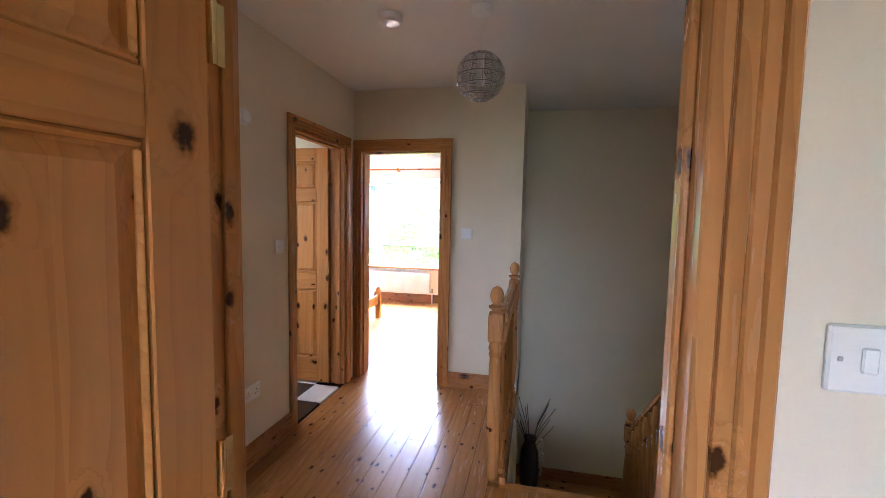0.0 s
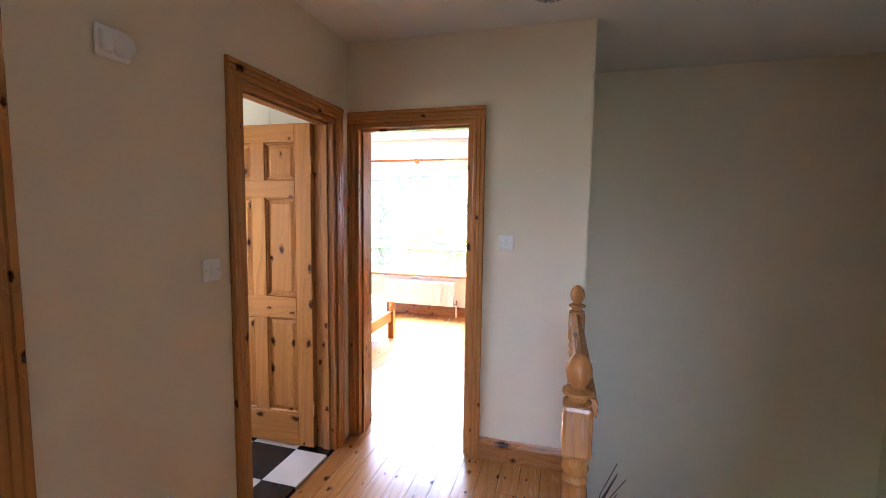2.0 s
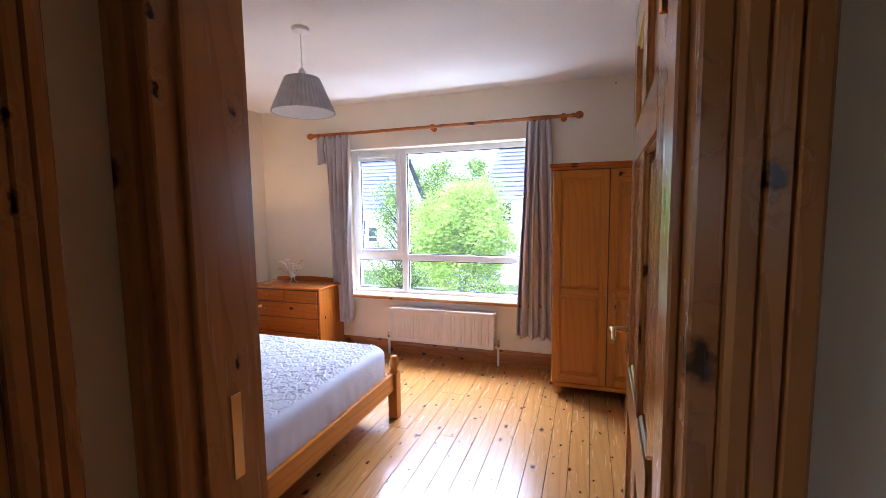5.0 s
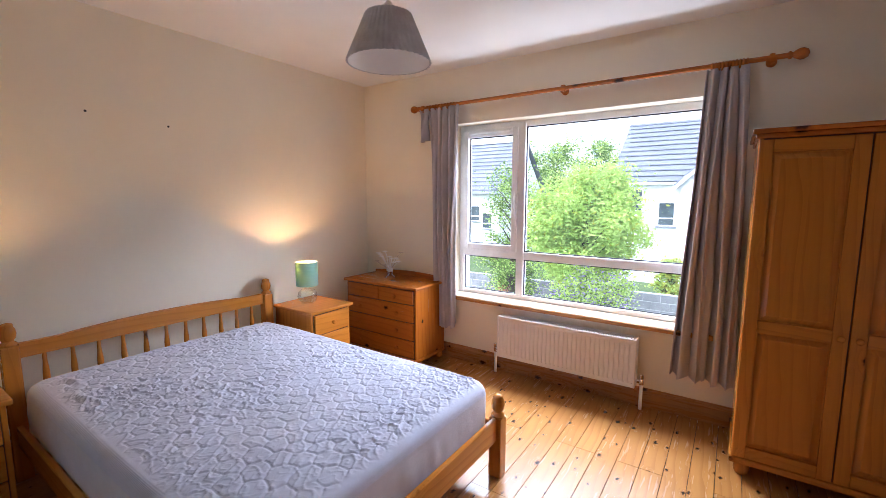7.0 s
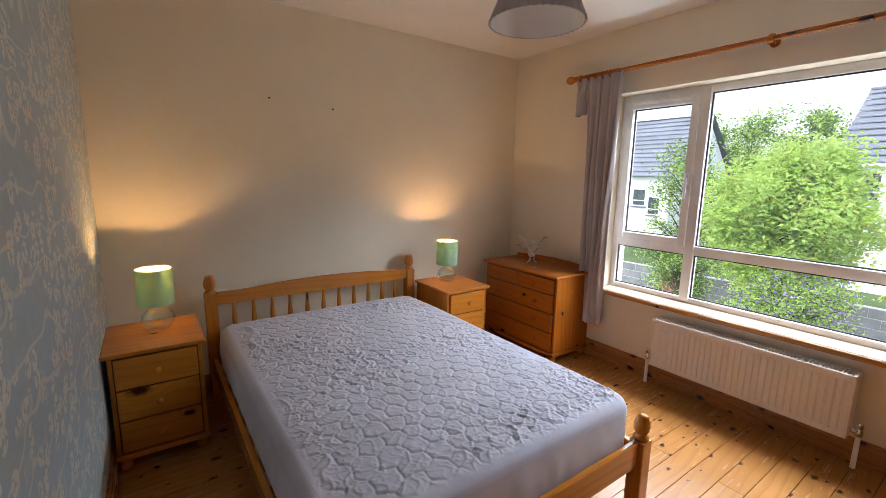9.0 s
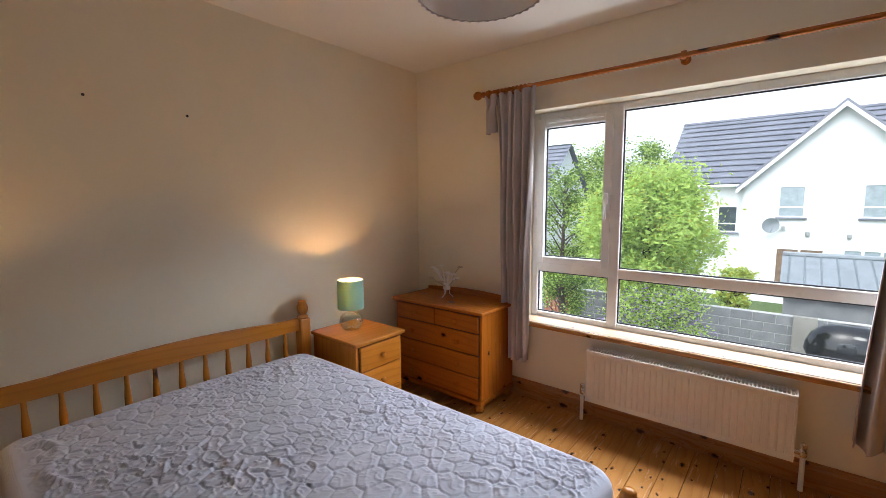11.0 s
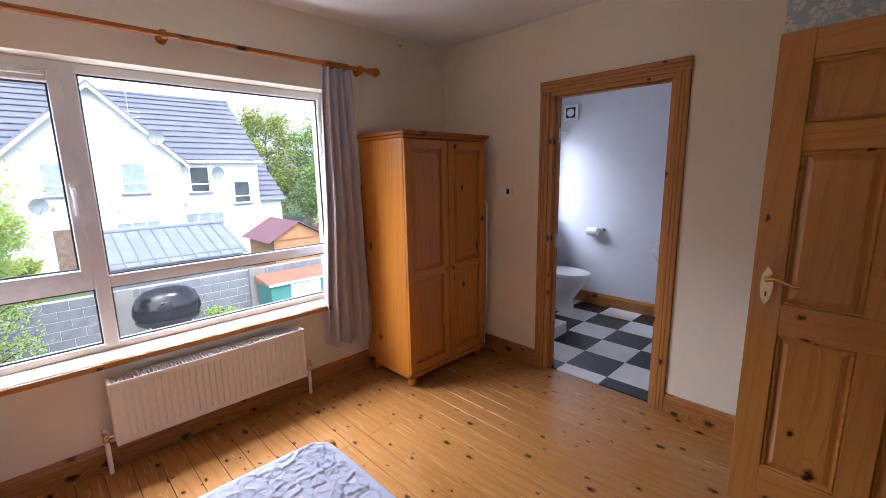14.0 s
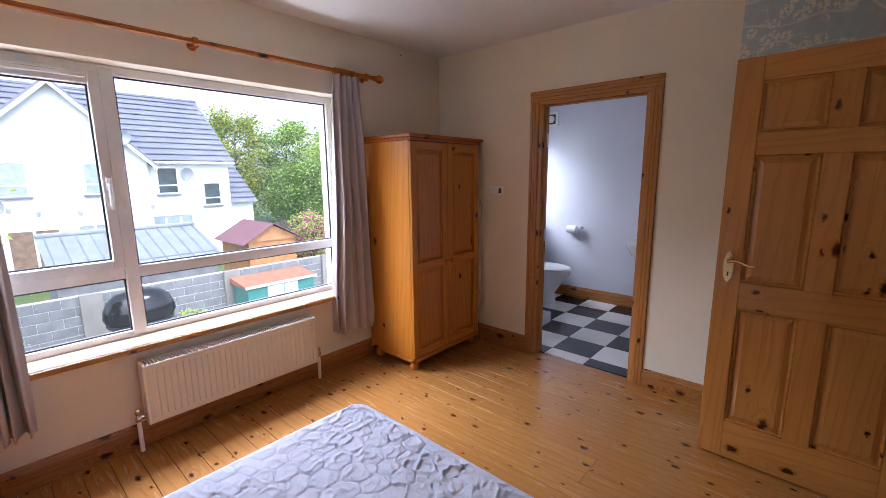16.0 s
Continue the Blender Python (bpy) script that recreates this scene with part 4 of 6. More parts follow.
for side in (0, 1):
    xa = 0.003 + side * (W / 2)
    xb = xa + W / 2 - 0.006
    zb, zt = 0.11, HT - 0.05
    leaf = part("door", boxes(((xa + 0.055, 0.0175, zb + 0.06), (xb - 0.055, 0.0215, zt - 0.06))), FURN["z"], wd, "panelled pine wardrobe door")
    for a, b in ((xa, xa + 0.055), (xb - 0.055, xb)):
        part("door_stile", boxes(((a, 0.0, zb), (b, 0.021, zt), 0.004, 2)), FURN["z"], leaf)
    zm = 0.80
    for a, b in ((zb, zb + 0.06), (zm - 0.03, zm + 0.03), (zt - 0.06, zt)):
        part("door_rail", boxes(((xa + 0.055, 0.0, a), (xb - 0.055, 0.021, b), 0.004, 2)), FURN["x"], leaf)
    for a, b in ((zb + 0.06, zm - 0.03), (zm + 0.03, zt - 0.06)):
        bm = bmesh.new()
        x2, x3 = xa + 0.055, xb - 0.055
        o = [(x2 + 0.006, a + 0.006), (x3 - 0.006, a + 0.006), (x3 - 0.006, b - 0.006), (x2 + 0.006, b - 0.006)]
        i = [(x2 + 0.03, a + 0.03), (x3 - 0.03, a + 0.03), (x3 - 0.03, b - 0.03), (x2 + 0.03, b - 0.03)]
        vo = [bm.verts.new((p, 0.0172, q)) for p, q in o]
        vi = [bm.verts.new((p, 0.006, q)) for p, q in i]
        for k in range(4):
            bm.faces.new((vo[k], vo[(k + 1) % 4], vi[(k + 1) % 4], vi[k]))
        bm.faces.new(vi)
        part("raised_panel", bm, FURN["z"], leaf)
    knob(leaf, ((xb - 0.028) if side == 0 else (xa + 0.028), 0.0, zm), "-y", 0.015)
for x in (0.05, W - 0.05):
    for y in (0.05, D - 0.05):
        bun_foot(wd, x, y, 0.08, 0.036)

# ironing board folded between wardrobe and wall
ib = thing("ironing_board", (1.262, 2.80, 0), "folded ironing board with a pink padded cover beside the wardrobe", "ironing board")
bm = bmesh.new()
prism(bm, [(0.0, 0.35), (0.03, 0.24), (0.10, 0.18), (0.25, 0.18), (0.32, 0.24), (0.35, 0.4), (0.35, 1.2), (0.31, 1.29), (0.22, 1.32), (0.12, 1.32), (0.04, 1.29), (0.0, 1.2)],
      "x", 0.0, 0.028)
part("padded_top", bm, LINENEDGE, ib, smooth=40)
bm = bmesh.new()
tube(bm, [(0.036, 0.06, 1.1), (0.036, 0.05, 0.0)], 0.01)
tube(bm, [(0.036, 0.29, 1.1), (0.036, 0.30, 0.0)], 0.01)
tube(bm, [(0.036, 0.03, 0.012), (0.036, 0.32, 0.012)], 0.01)
part("folding_legs", bm, PLASTIC, ib, "white tubular folding legs", smooth=40)

# white framed board leaning behind the open door
lean = thing("leaning_mirror", (1.245, 0.44, 0), "tall white-edged mirror leaning behind the open door", "mirror")
bm = boxes(((0.0, 0.0, 0.0), (0.03, 0.61, 1.57), 0.006))
part("frame", bm, PLASTIC, lean)
part("mirror_glass", boxes(((-0.003, 0.05, 0.05), (0.0, 0.56, 1.52))), CHROME, lean, "mirror glass")

# ---- bed ----
bed = thing("double_bed", (0, 0, 0), "varnished pine double bed frame with a spindle headboard", "bed")


def bed_post(x, y, h):
    w = 0.034
    part("bed_post", boxes(((x - w, y - w, 0), (x + w, y + w, h - 0.115), 0.008, 2)), FURN["z"], bed)
    part("post_finial", turned([(0.030, 0), (0.034, 0.006), (0.034, 0.014), (0.023, 0.024), (0.023, 0.030), (0.031, 0.042), (0.034, 0.062), (0.031, 0.084), (0.024, 0.098),
                                (0.026, 0.104), (0.021, 0.113), (0.008, 0.117)], 18, (x, y, h - 0.117)), FURN["z"], bed, "turned post top", smooth=50)


BY0, BY1 = 0.69, 2.085
bed_post(-2.55, BY0, 0.81)
bed_post(-2.55, BY1, 0.81)
bed_post(-0.575, BY0, 0.435)
bed_post(-0.575, BY1, 0.435)
bm = bmesh.new()
n = 24
upper = [(BY0 + 0.034 + (BY1 - BY0 - 0.068) * k / n, 0.700 + 0.024 * math.sin(math.pi * min(1, max(0, (k / n - 0.12) / 0.76))) ** 0.8) for k in range(n + 1)]
prism(bm, upper + [(BY1 - 0.034, 0.625), (BY0 + 0.034, 0.625)], "x", -2.563, -2.537)
part("headboard_rail", bm, FURN["y"], bed, "shaped headboard rail")
part("headboard_lower_rail", boxes(((-2.562, BY0 + 0.034, 0.30), (-2.538, BY1 - 0.034, 0.38), 0.004)), FURN["y"], bed)
for k in range(11):
    y = BY0 + 0.034 + (BY1 - BY0 - 0.068) * (k + 0.8) / 11.6
    part("spindle", turned([(0.009, 0), (0.011, 0.03), (0.015, 0.10), (0.015, 0.14), (0.010, 0.20), (0.009, 0.249)], 10, (-2.55, y, 0.378)), FURN["z"], bed, smooth=50)
for y in (BY0, BY1):
    part("side_rail", boxes(((-2.516, y - 0.013, 0.18), (-0.609, y + 0.013, 0.29), 0.004)), FURN["x"], bed)
part("foot_rail", boxes(((-0.588, BY0 + 0.034, 0.20), (-0.562, BY1 - 0.034, 0.325), 0.006)), FURN["y"], bed)
for k in range(10):
    x = -2.45 + 0.19 * k
    part("slat", boxes(((x, BY0 + 0.013, 0.258), (x + 0.07, BY1 - 0.013, 0.276))), PALE["y"], bed)


def mattress():
    """A mattress in a stitched cover: scale-shaped quilting on top, creases, a drawn-in hem."""
    x0, x1, y0, y1, zb, zt = -2.505, -0.60, 0.712, 2.062, 0.276, 0.512
    nx, ny = 480, 340
    r, rc = 0.05, 0.085
    us = np.linspace(0, 1, nx)
    vs = np.linspace(0, 1, ny)
    verts, idx = [], {}

    def height(x, y):
        """Puffed hexagonal quilting between sunken seams, creased all over by fine sharp rucks."""
        bend = Vector((x * 3.4, y * 3.4, 9.0))
        wx = x + 0.040 * noise.noise(bend) + 0.017 * noise.noise(bend * 4.0)
        wy = y + 0.040 * noise.noise(bend + Vector((5, 3, 1))) + 0.017 * noise.noise(bend * 4.0 + Vector((2, 7, 0)))
        s = 0.088
        near = []
        row = math.floor(wx / (s * 0.866) + 0.5)
        for q in (row - 1, row, row + 1):
            off = 0.5 if q % 2 else 0.0
            c0 = math.floor(wy / s - off + 0.5)
            for c in (c0 - 1, c0, c0 + 1):
                near.append((math.hypot(wx - q * s * 0.866, wy - (c + off) * s), wx - q * s * 0.866))
        near.sort()
        seam = (near[1][0] - near[0][0]) / s
        lean = near[0][1] / s
        puff = 1 - math.exp(-seam * 9.0)
        line = max(0.0, 1 - seam / 0.085)
        rough_at = 0.45 + max(0.0, noise.noise(Vector((x * 2.3, y * 2.3, 8.0))) + 0.25) * 1.3
        k1 = noise.noise(Vector((x * 16 + y * 9, y * 11 - x * 6, 3.0)) + bend * 0.6)
        k2 = noise.noise(Vector((x * 34 - y * 15, y * 27 + x * 10, 5.0)))
        sharp = max(0.0, 1 - abs(k1) / 0.16) ** 1.5 * 0.0070 + max(0.0, 1 - abs(k2) / 0.13) * 0.0040
        plainness = min(1.0, max(0.0, (y - y0 - 0.05 - 0.03 * noise.noise(Vector((x * 5, 2.0, 0)))) / 0.05), max(0.0, (min(x - x0, x1 - x, y1 - y) - 0.02) / 0.04))
        along = min(1.0, max(0.0, (x - (x0 + 0.16)) / 0.42))
        ruck = math.hypot(x - (x0 + 0.16 + 0.42 * along), y - (y0 + 0.13 + 0.025 * math.sin(along * 7)))
        fold = 0.015 * math.exp(-(ruck / 0.017) ** 2) * (0.6 + 0.4 * math.sin(along * 9 + 1))
        quilt = 0.0030 * puff - 0.0042 * line + 0.0022 * lean * puff + sharp * rough_at
        return quilt * plainness + fold + 0.008 * noise.noise(Vector((x * 1.7, y * 1.7, 0)))

    for i, u in enumerate(us):
        for j, v in enumerate(vs):
            x, y = x0 + (x1 - x0) * u, y0 + (y1 - y0) * v
            ed = min(x - x0, x1 - x, y - y0, y1 - y)
            drop = 0.0
            if ed < r:
                drop = r - math.sqrt(max(0, r * r - (r - ed) ** 2))
            corner = (abs(u - 0.5) * 2) ** 6 * (abs(v - 0.5) * 2) ** 6
            z = zt - drop + height(x, y) * (0.25 + 0.75 * min(1, ed / 0.06)) - 0.012 * corner
            # corners rounded in plan
            cx, cy = min(max(x, x0 + rc), x1 - rc), min(max(y, y0 + rc), y1 - rc)
            a, b = x - cx, y - cy
            if a and b:
                k = max(abs(a), abs(b)) / math.hypot(a, b)
                x, y = cx + a * k, cy + b * k
            idx[i, j] = len(verts)
            verts.append((x, y, z))
    faces = [(idx[i, j], idx[i + 1, j], idx[i + 1, j + 1], idx[i, j + 1]) for i in range(nx - 1) for j in range(ny - 1)]
    loop = [idx[i, 0] for i in range(nx)] + [idx[nx - 1, j] for j in range(1, ny)] + [idx[i, ny - 1] for i in range(nx - 2, -1, -1)] + [idx[0, j] for j in range(ny - 2, 0, -1)]
    side_verts, side_faces = [verts[m] for m in loop], []
    count = len(loop)
    levels = 9
    for k in range(1, levels + 1):
        for m in loop:
            x, y, z = verts[m]
            t = k / levels
            out = 0.006 * math.sin(t * math.pi) + 0.0045 * noise.noise(Vector((x * 16, y * 16, t * 1.6))) * math.sin(t * math.pi)
            nxx = (1 if x > x1 - 1e-4 else -1 if x < x0 + 1e-4 else 0)
            nyy = (1 if y > y1 - 1e-4 else -1 if y < y0 + 1e-4 else 0)
            side_verts.append((x + nxx * out, y + nyy * out, z + (zb - z) * t))
        for a in range(count):
            b = (a + 1) % count
            p, q = (k - 1) * count, k * count
            side_faces.append((p + a, q + a, q + b, p + b))
    side_faces.append(tuple(range(levels * count, (levels + 1) * count)))
    m = thing("mattress", (0, 0, 0), "mattress in a wrinkled white quilted protector on the pine bed", "mattress")
    for nm, vv, ff, mat in (("quilted_top", verts, faces, LINEN), ("stretch_side", side_verts, side_faces, LINENSIDE)):
        me = bpy.data.meshes.new(nm)
        me.from_pydata(vv, [], ff)
        me.materials.append(mat)
        for p in me.polygons:
            p.use_smooth = True
        ob = new(nm, me)
        ob.parent = m
    return m


mattress()


# ---- lamps ----
LINING = translucent("cream shade lining", (0.80, 0.72, 0.52), (0.75, 0.66, 0.42), 0.4)

def table_lamp(at, label):
    lamp = thing("table_lamp", at, label, "lamp", "bedside lamps")
    part("base", turned([(0.034, 0.0), (0.050, 0.004), (0.069, 0.03), (0.076, 0.058), (0.069, 0.086), (0.046, 0.108), (0.024, 0.118), (0.020, 0.13)], 24), BOTTLE, lamp,
         "round tinted glass base", smooth=60)
    part("lamp_holder", turned([(0.016, 0.125), (0.017, 0.165), (0.012, 0.17)], 12), PLASTIC, lamp, smooth=40)
    part("bulb", turned([(0.010, 0.17), (0.022, 0.195), (0.028, 0.225), (0.020, 0.25), (0.004, 0.256)], 14), BULB, lamp, smooth=60)
    bm = bmesh.new()
    rings = []
    for r, h in [(0.084, 0.140), (0.082, 0.326), (0.080, 0.326), (0.082, 0.140)]:
        rings.append([bm.verts.new((r * math.cos(2 * math.pi * k / 32), r * math.sin(2 * math.pi * k / 32), h)) for k in range(32)])
    for p, q in zip(rings, rings[1:] + rings[:1]):
        for k in range(32):
            bm.faces.new((p[k], p[(k + 1) % 32], q[(k + 1) % 32], q[k]))
    part("shade", bm, SHADETEAL, lamp, "teal drum shade", smooth=40)
    part("shade_lining", sleeve([(0.0795, 0.142), (0.0785, 0.324), (0.0775, 0.324), (0.0785, 0.142)]), LINING, lamp, "cream shade lining", smooth=40)
    bm = bmesh.new()
    for k in range(3):
        t = 2 * math.pi * k / 3
        tube(bm, [(0.0, 0.0, 0.168), (0.081 * math.cos(t), 0.081 * math.sin(t), 0.15)], 0.0018, 5)
    part("shade_ring", bm, STEEL, lamp)
    light = bpy.data.lights.new("bulb light", "POINT")
    light.energy, light.color, light.shadow_soft_size = 3.2, (1.0, 0.52, 0.18), 0.013
    lo = new("lamp_light", light)
    lo.parent = lamp
    lo.location = (0, 0, 0.275)
    return lamp


table_lamp((-2.37, 2.325, 0.60), "lit bedside lamp with teal drum shade and glass base")
table_lamp((-2.33, 0.42, 0.60), "lit bedside lamp with teal shade by the wallpaper")


def ruffle(name, rings, n, material, parent, depth, label=""):
    """A pleated fabric cone: rings of (radius, height), n pleats."""
    bm = bmesh.new()
    m = n * 4
    made = []
    for r, h in rings:
        made.append([bm.verts.new(((r + depth * math.cos(k * math.pi / 2)) * math.cos(2 * math.pi * k / m), (r + depth * math.cos(k * math.pi / 2)) * math.sin(2 * math.pi * k / m), h))
                     for k in range(m)])
    for p, q in zip(made, made[1:]):
        for k in range(m):
            bm.faces.new((p[k], p[(k + 1) % m], q[(k + 1) % m], q[k]))
    return part(name, bm, material, parent, label, smooth=80)


pend = thing("pendant_lamp", (-0.93, 1.69, 0), "grey pleated fabric pendant shade on a white cord", "lamp")
ruffle("shade", [(0.181, 2.0), (0.179, 2.005), (0.098, 2.195), (0.096, 2.198)], 40, SHADEGREY, pend, 0.004, "grey pleated shade")
part("shade_lining", sleeve([(0.175, 2.002), (0.092, 2.195), (0.090, 2.195), (0.173, 2.002)], 40), PLASTIC, pend, "white shade lining", smooth=50)
part("cord", turned([(0.004, 2.24), (0.004, H - 0.03)], 8), PLASTIC, pend)
part("lamp_holder", turned([(0.016, 2.15), (0.02, 2.17), (0.02, 2.24), (0.008, 2.255)], 14), PLASTIC, pend, smooth=40)
part("ceiling_rose", turned([(0.02, H - 0.035), (0.045, H - 0.02), (0.05, H)], 20), PLASTIC, pend, smooth=40)
bm = bmesh.new()
for k in range(3):
    t = 2 * math.pi * k / 3 + 0.4
    tube(bm, [(0.018 * math.cos(t), 0.018 * math.sin(t), 2.2), (0.092 * math.cos(t), 0.092 * math.sin(t), 2.194)], 0.0022, 5)
part("shade_ring", bm, STEEL, pend)

# ---- curtains ----
rodt = thing("curtain_pole", (0, 3.255, 2.185), "turned pine curtain pole with ball finials over the window", "curtain pole")
part("pole", turned([(0.014, -1.965), (0.014, 0.525)], 14, (0, 0, 0), "x"), STAINED["x"], rodt, smooth=40)
for x, s in ((-1.965, -1), (0.525, 1)):
    prof = [(0.013, 0), (0.020, 0.006), (0.020, 0.014), (0.013, 0.022), (0.020, 0.032), (0.030, 0.052), (0.030, 0.068), (0.020, 0.086), (0.006, 0.092)]
    if s < 0:
        prof = [(r, -h) for r, h in reversed(prof)]
    part("finial", turned(prof, 18, (x, 0, 0), "x"), STAINED["x"], rodt, smooth=50)
for x in (-1.93, -0.70, 0.46):
    bm = turned([(0.021, 0.0), (0.021, 0.008), (0.012, 0.014), (0.012, 0.052), (0.026, 0.054), (0.026, 0.055)], 14, (x, 0.0, -0.012), "y")
    lathe(bm, [(0.022, -0.012), (0.024, 0.0), (0.022, 0.012)], 14, (x, 0, 0), "x")
    part("bracket", bm, STAINED["y"], rodt, "turned pine bracket", smooth=50)
for x in [-1.88 + 0.030 * k for k in range(10)] + [0.185 + 0.0165 * k for k in range(11)]:
    bm = bmesh.new()
    pts = [(0.0, 0.022 * math.cos(2 * math.pi * k / 16), -0.008 + 0.022 * math.sin(2 * math.pi * k / 16)) for k in range(17)]
    tube(bm, [(x + p[0], p[1], p[2]) for p in pts], 0.0062, 8)
    part("curtain_ring", bm, STAINED["x"], rodt, smooth=50)


def curtain(label, top, bottom, z_top, z_bot, folds, seed, pinch=None):
    """A hanging curtain in soft folds, gathered at the heading. top, bottom: its left and right edge."""
    rnd = random.Random(seed)
    nu, nv = folds * 14, 40
    ph = [rnd.uniform(-0.5, 0.5) for _ in range(folds + 2)]
    am = [rnd.uniform(0.65, 1.25) for _ in range(folds + 2)]
    verts, faces = [], []
    for j in range(nv + 1):
        v = j / nv
        z = z_top + (z_bot - z_top) * v
        e = v ** 0.75
        xa = top[0] + (bottom[0] - top[0]) * e
        xb = top[1] + (bottom[1] - top[1]) * e
        if pinch:
            k = math.exp(-((v - 0.86) / 0.3) ** 2)
            xa += pinch * k * 0.2
        for i in range(nu + 1):
            u = i / nu
            k = u * folds
            q = int(k)
            w = am[q] * (1 - (k - q)) + am[q + 1] * (k - q)
            amp = (0.018 + 0.034 * min(1, v * 1.7)) * w
            y = 3.245 - 0.004 + amp * math.sin(2 * math.pi * k + ph[q] * v * 1.2) + 0.006 * math.sin(9 * v + q)
            x = xa + (xb - xa) * u + 0.010 * math.sin(2 * math.pi * k * 2 + 1) * v + 0.008 * math.sin(5 * v + q * 2)
            zz = z + (0.012 * math.sin(2 * math.pi * k + 0.6) * v * v if j else -0.006 * abs(math.sin(math.pi * k)))
            verts.append((x, y - 0.005, zz))
    for j in range(nv):
        for i in range(nu):
            a = j * (nu + 1) + i
            faces.append((a, a + 1, a + nu + 2, a + nu + 1))
    me = bpy.data.meshes.new("curtain")
    me.from_pydata(verts, [], faces)
    me.materials.append(CURTAIN)
    for p in me.polygons:
        p.use_smooth = True
    ob = tagged(new("curtain", me), label, "curtain", "window curtains")
    mod = ob.modifiers.new("thick", "SOLIDIFY")
    mod.thickness = 0.004
    return ob


curtain("grey cotton curtain hanging beside the casement light", (-1.86, -1.55), (-1.78, -1.575), 2.172, 0.315, 5, 3)
curtain("grey cotton curtain hanging at the wardrobe end", (0.16, 0.355), (0.075, 0.415), 2.165, 0.29, 4, 8)
flap = curtain("loose grey heading flap on the curtain", (-1.955, -1.855), (-1.945, -1.86), 2.172, 1.90, 1, 5)

# ---- radiator ----
rad = thing("radiator", (-1.145, 3.185, 0.155), "white ribbed panel radiator under the window", "radiator")
RW, RH = 1.02, 0.335
bm = bmesh.new()
ribs = 30
prof = [(0.0, 0.014)]
for k in range(ribs):
    u = 0.03 + (RW - 0.06) * k / ribs
    s = (RW - 0.06) / ribs
    prof += [(u, 0.006), (u + s * 0.62, 0.006), (u + s * 0.74, 0.013), (u + s * 0.9, 0.013)]
prof += [(RW - 0.03, 0.006), (RW, 0.014)]
prism(bm, prof + [(RW, 0.022), (0.0, 0.022)], "z", 0.03, RH - 0.035)
part("front_panel", bm, ENAMEL, rad)
part("panel_edge", boxes(((0, 0.006, 0), (RW, 0.02, 0.032), 0.005, 2), ((0, 0.006, RH - 0.037), (RW, 0.02, RH - 0.012), 0.005, 2)), ENAMEL, rad)
part("rear_panel", boxes(((0, 0.085, 0.0), (RW, 0.10, RH - 0.01), 0.004)), ENAMEL, rad)
for x in (0.0, RW - 0.006):
    part("side_cover", boxes(((x - 0.003, 0.004, 0.0), (x + 0.009, 0.102, RH), 0.003)), ENAMEL, rad)
bm = boxes(((0, 0.002, RH - 0.016), (RW, 0.012, RH), 0.002), ((0, 0.094, RH - 0.016), (RW, 0.104, RH), 0.002))
for k in range(61):
    x = 0.008 + (RW - 0.020) * k / 60
    box(bm, (x, 0.012, RH - 0.006), (x + 0.006, 0.094, RH - 0.002))
part("top_grille", bm, ENAMEL, rad)
part("grille_shadow", boxes(((0.01, 0.022, RH - 0.06), (RW - 0.01, 0.084, RH - 0.055))), DARKGREY, rad)
for x, s in ((-0.05, -1), (RW + 0.05, 1)):
    bm = turned([(0.011, -0.155), (0.011, 0.03)], 12, (x - 0.012 * s, 0.055, 0))
    part("pipe", bm, PLASTIC, rad, "white painted heating pipe", smooth=40)
    bm = turned([(0.013, 0.02), (0.016, 0.03), (0.016, 0.05), (0.012, 0.06), (0.015, 0.065), (0.015, 0.085), (0.010, 0.09)], 14, (x - 0.012 * s, 0.055, 0))
    lathe(bm, [(0.010, -0.03), (0.013, 0.0), (0.010, 0.03)], 12, (x - 0.03 * s, 0.055, 0.04), "x")
    part("valve", bm, CHROME, rad, "small chrome radiator valve", smooth=40)

# ---- candle stand of wire flowers on the chest ----
orn = thing("wire_ornament", (-2.20, 3.10, 0.70), "small white wire candle holder with flowers on the chest", "ornament")
bm = bmesh.new()
for k in range(3):
    t = 2 * math.pi * k / 3 + 0.5
    tube(bm, [(0.05 * math.cos(t), 0.05 * math.sin(t), 0.003), (0.02 * math.cos(t), 0.02 * math.sin(t), 0.03), (0.025 * math.cos(t), 0.025 * math.sin(t), 0.06)], 0.003, 6)
part("feet", bm, PLASTIC, orn, smooth=60)
part("cup", turned([(0.02, 0.055), (0.03, 0.065), (0.026, 0.09), (0.02, 0.10)], 14), PLASTIC, orn, smooth=50)
rnd = random.Random(4)
for k in range(15):
    t = 2 * math.pi * k / 15
    r = rnd.uniform(0.05, 0.13)
    h = rnd.uniform(0.13, 0.24)
    bm = bmesh.new()
    tube(bm, [(0.015 * math.cos(t), 0.015 * math.sin(t), 0.085), (r * 0.7 * math.cos(t), r * 0.7 * math.sin(t), h - 0.03), (r * math.cos(t), r * math.sin(t), h)], 0.0042, 5)
    for q in range(5):
        a = 2 * math.pi * q / 5
        lathe(bm, [(0.005, -0.004), (0.014, 0.0), (0.005, 0.005)], 6, (r * math.cos(t) + 0.013 * math.cos(a), r * math.sin(t) + 0.013 * math.sin(a), h))
    part("wire_flower", bm, BEAD if k % 3 == 0 else PLASTIC, orn)


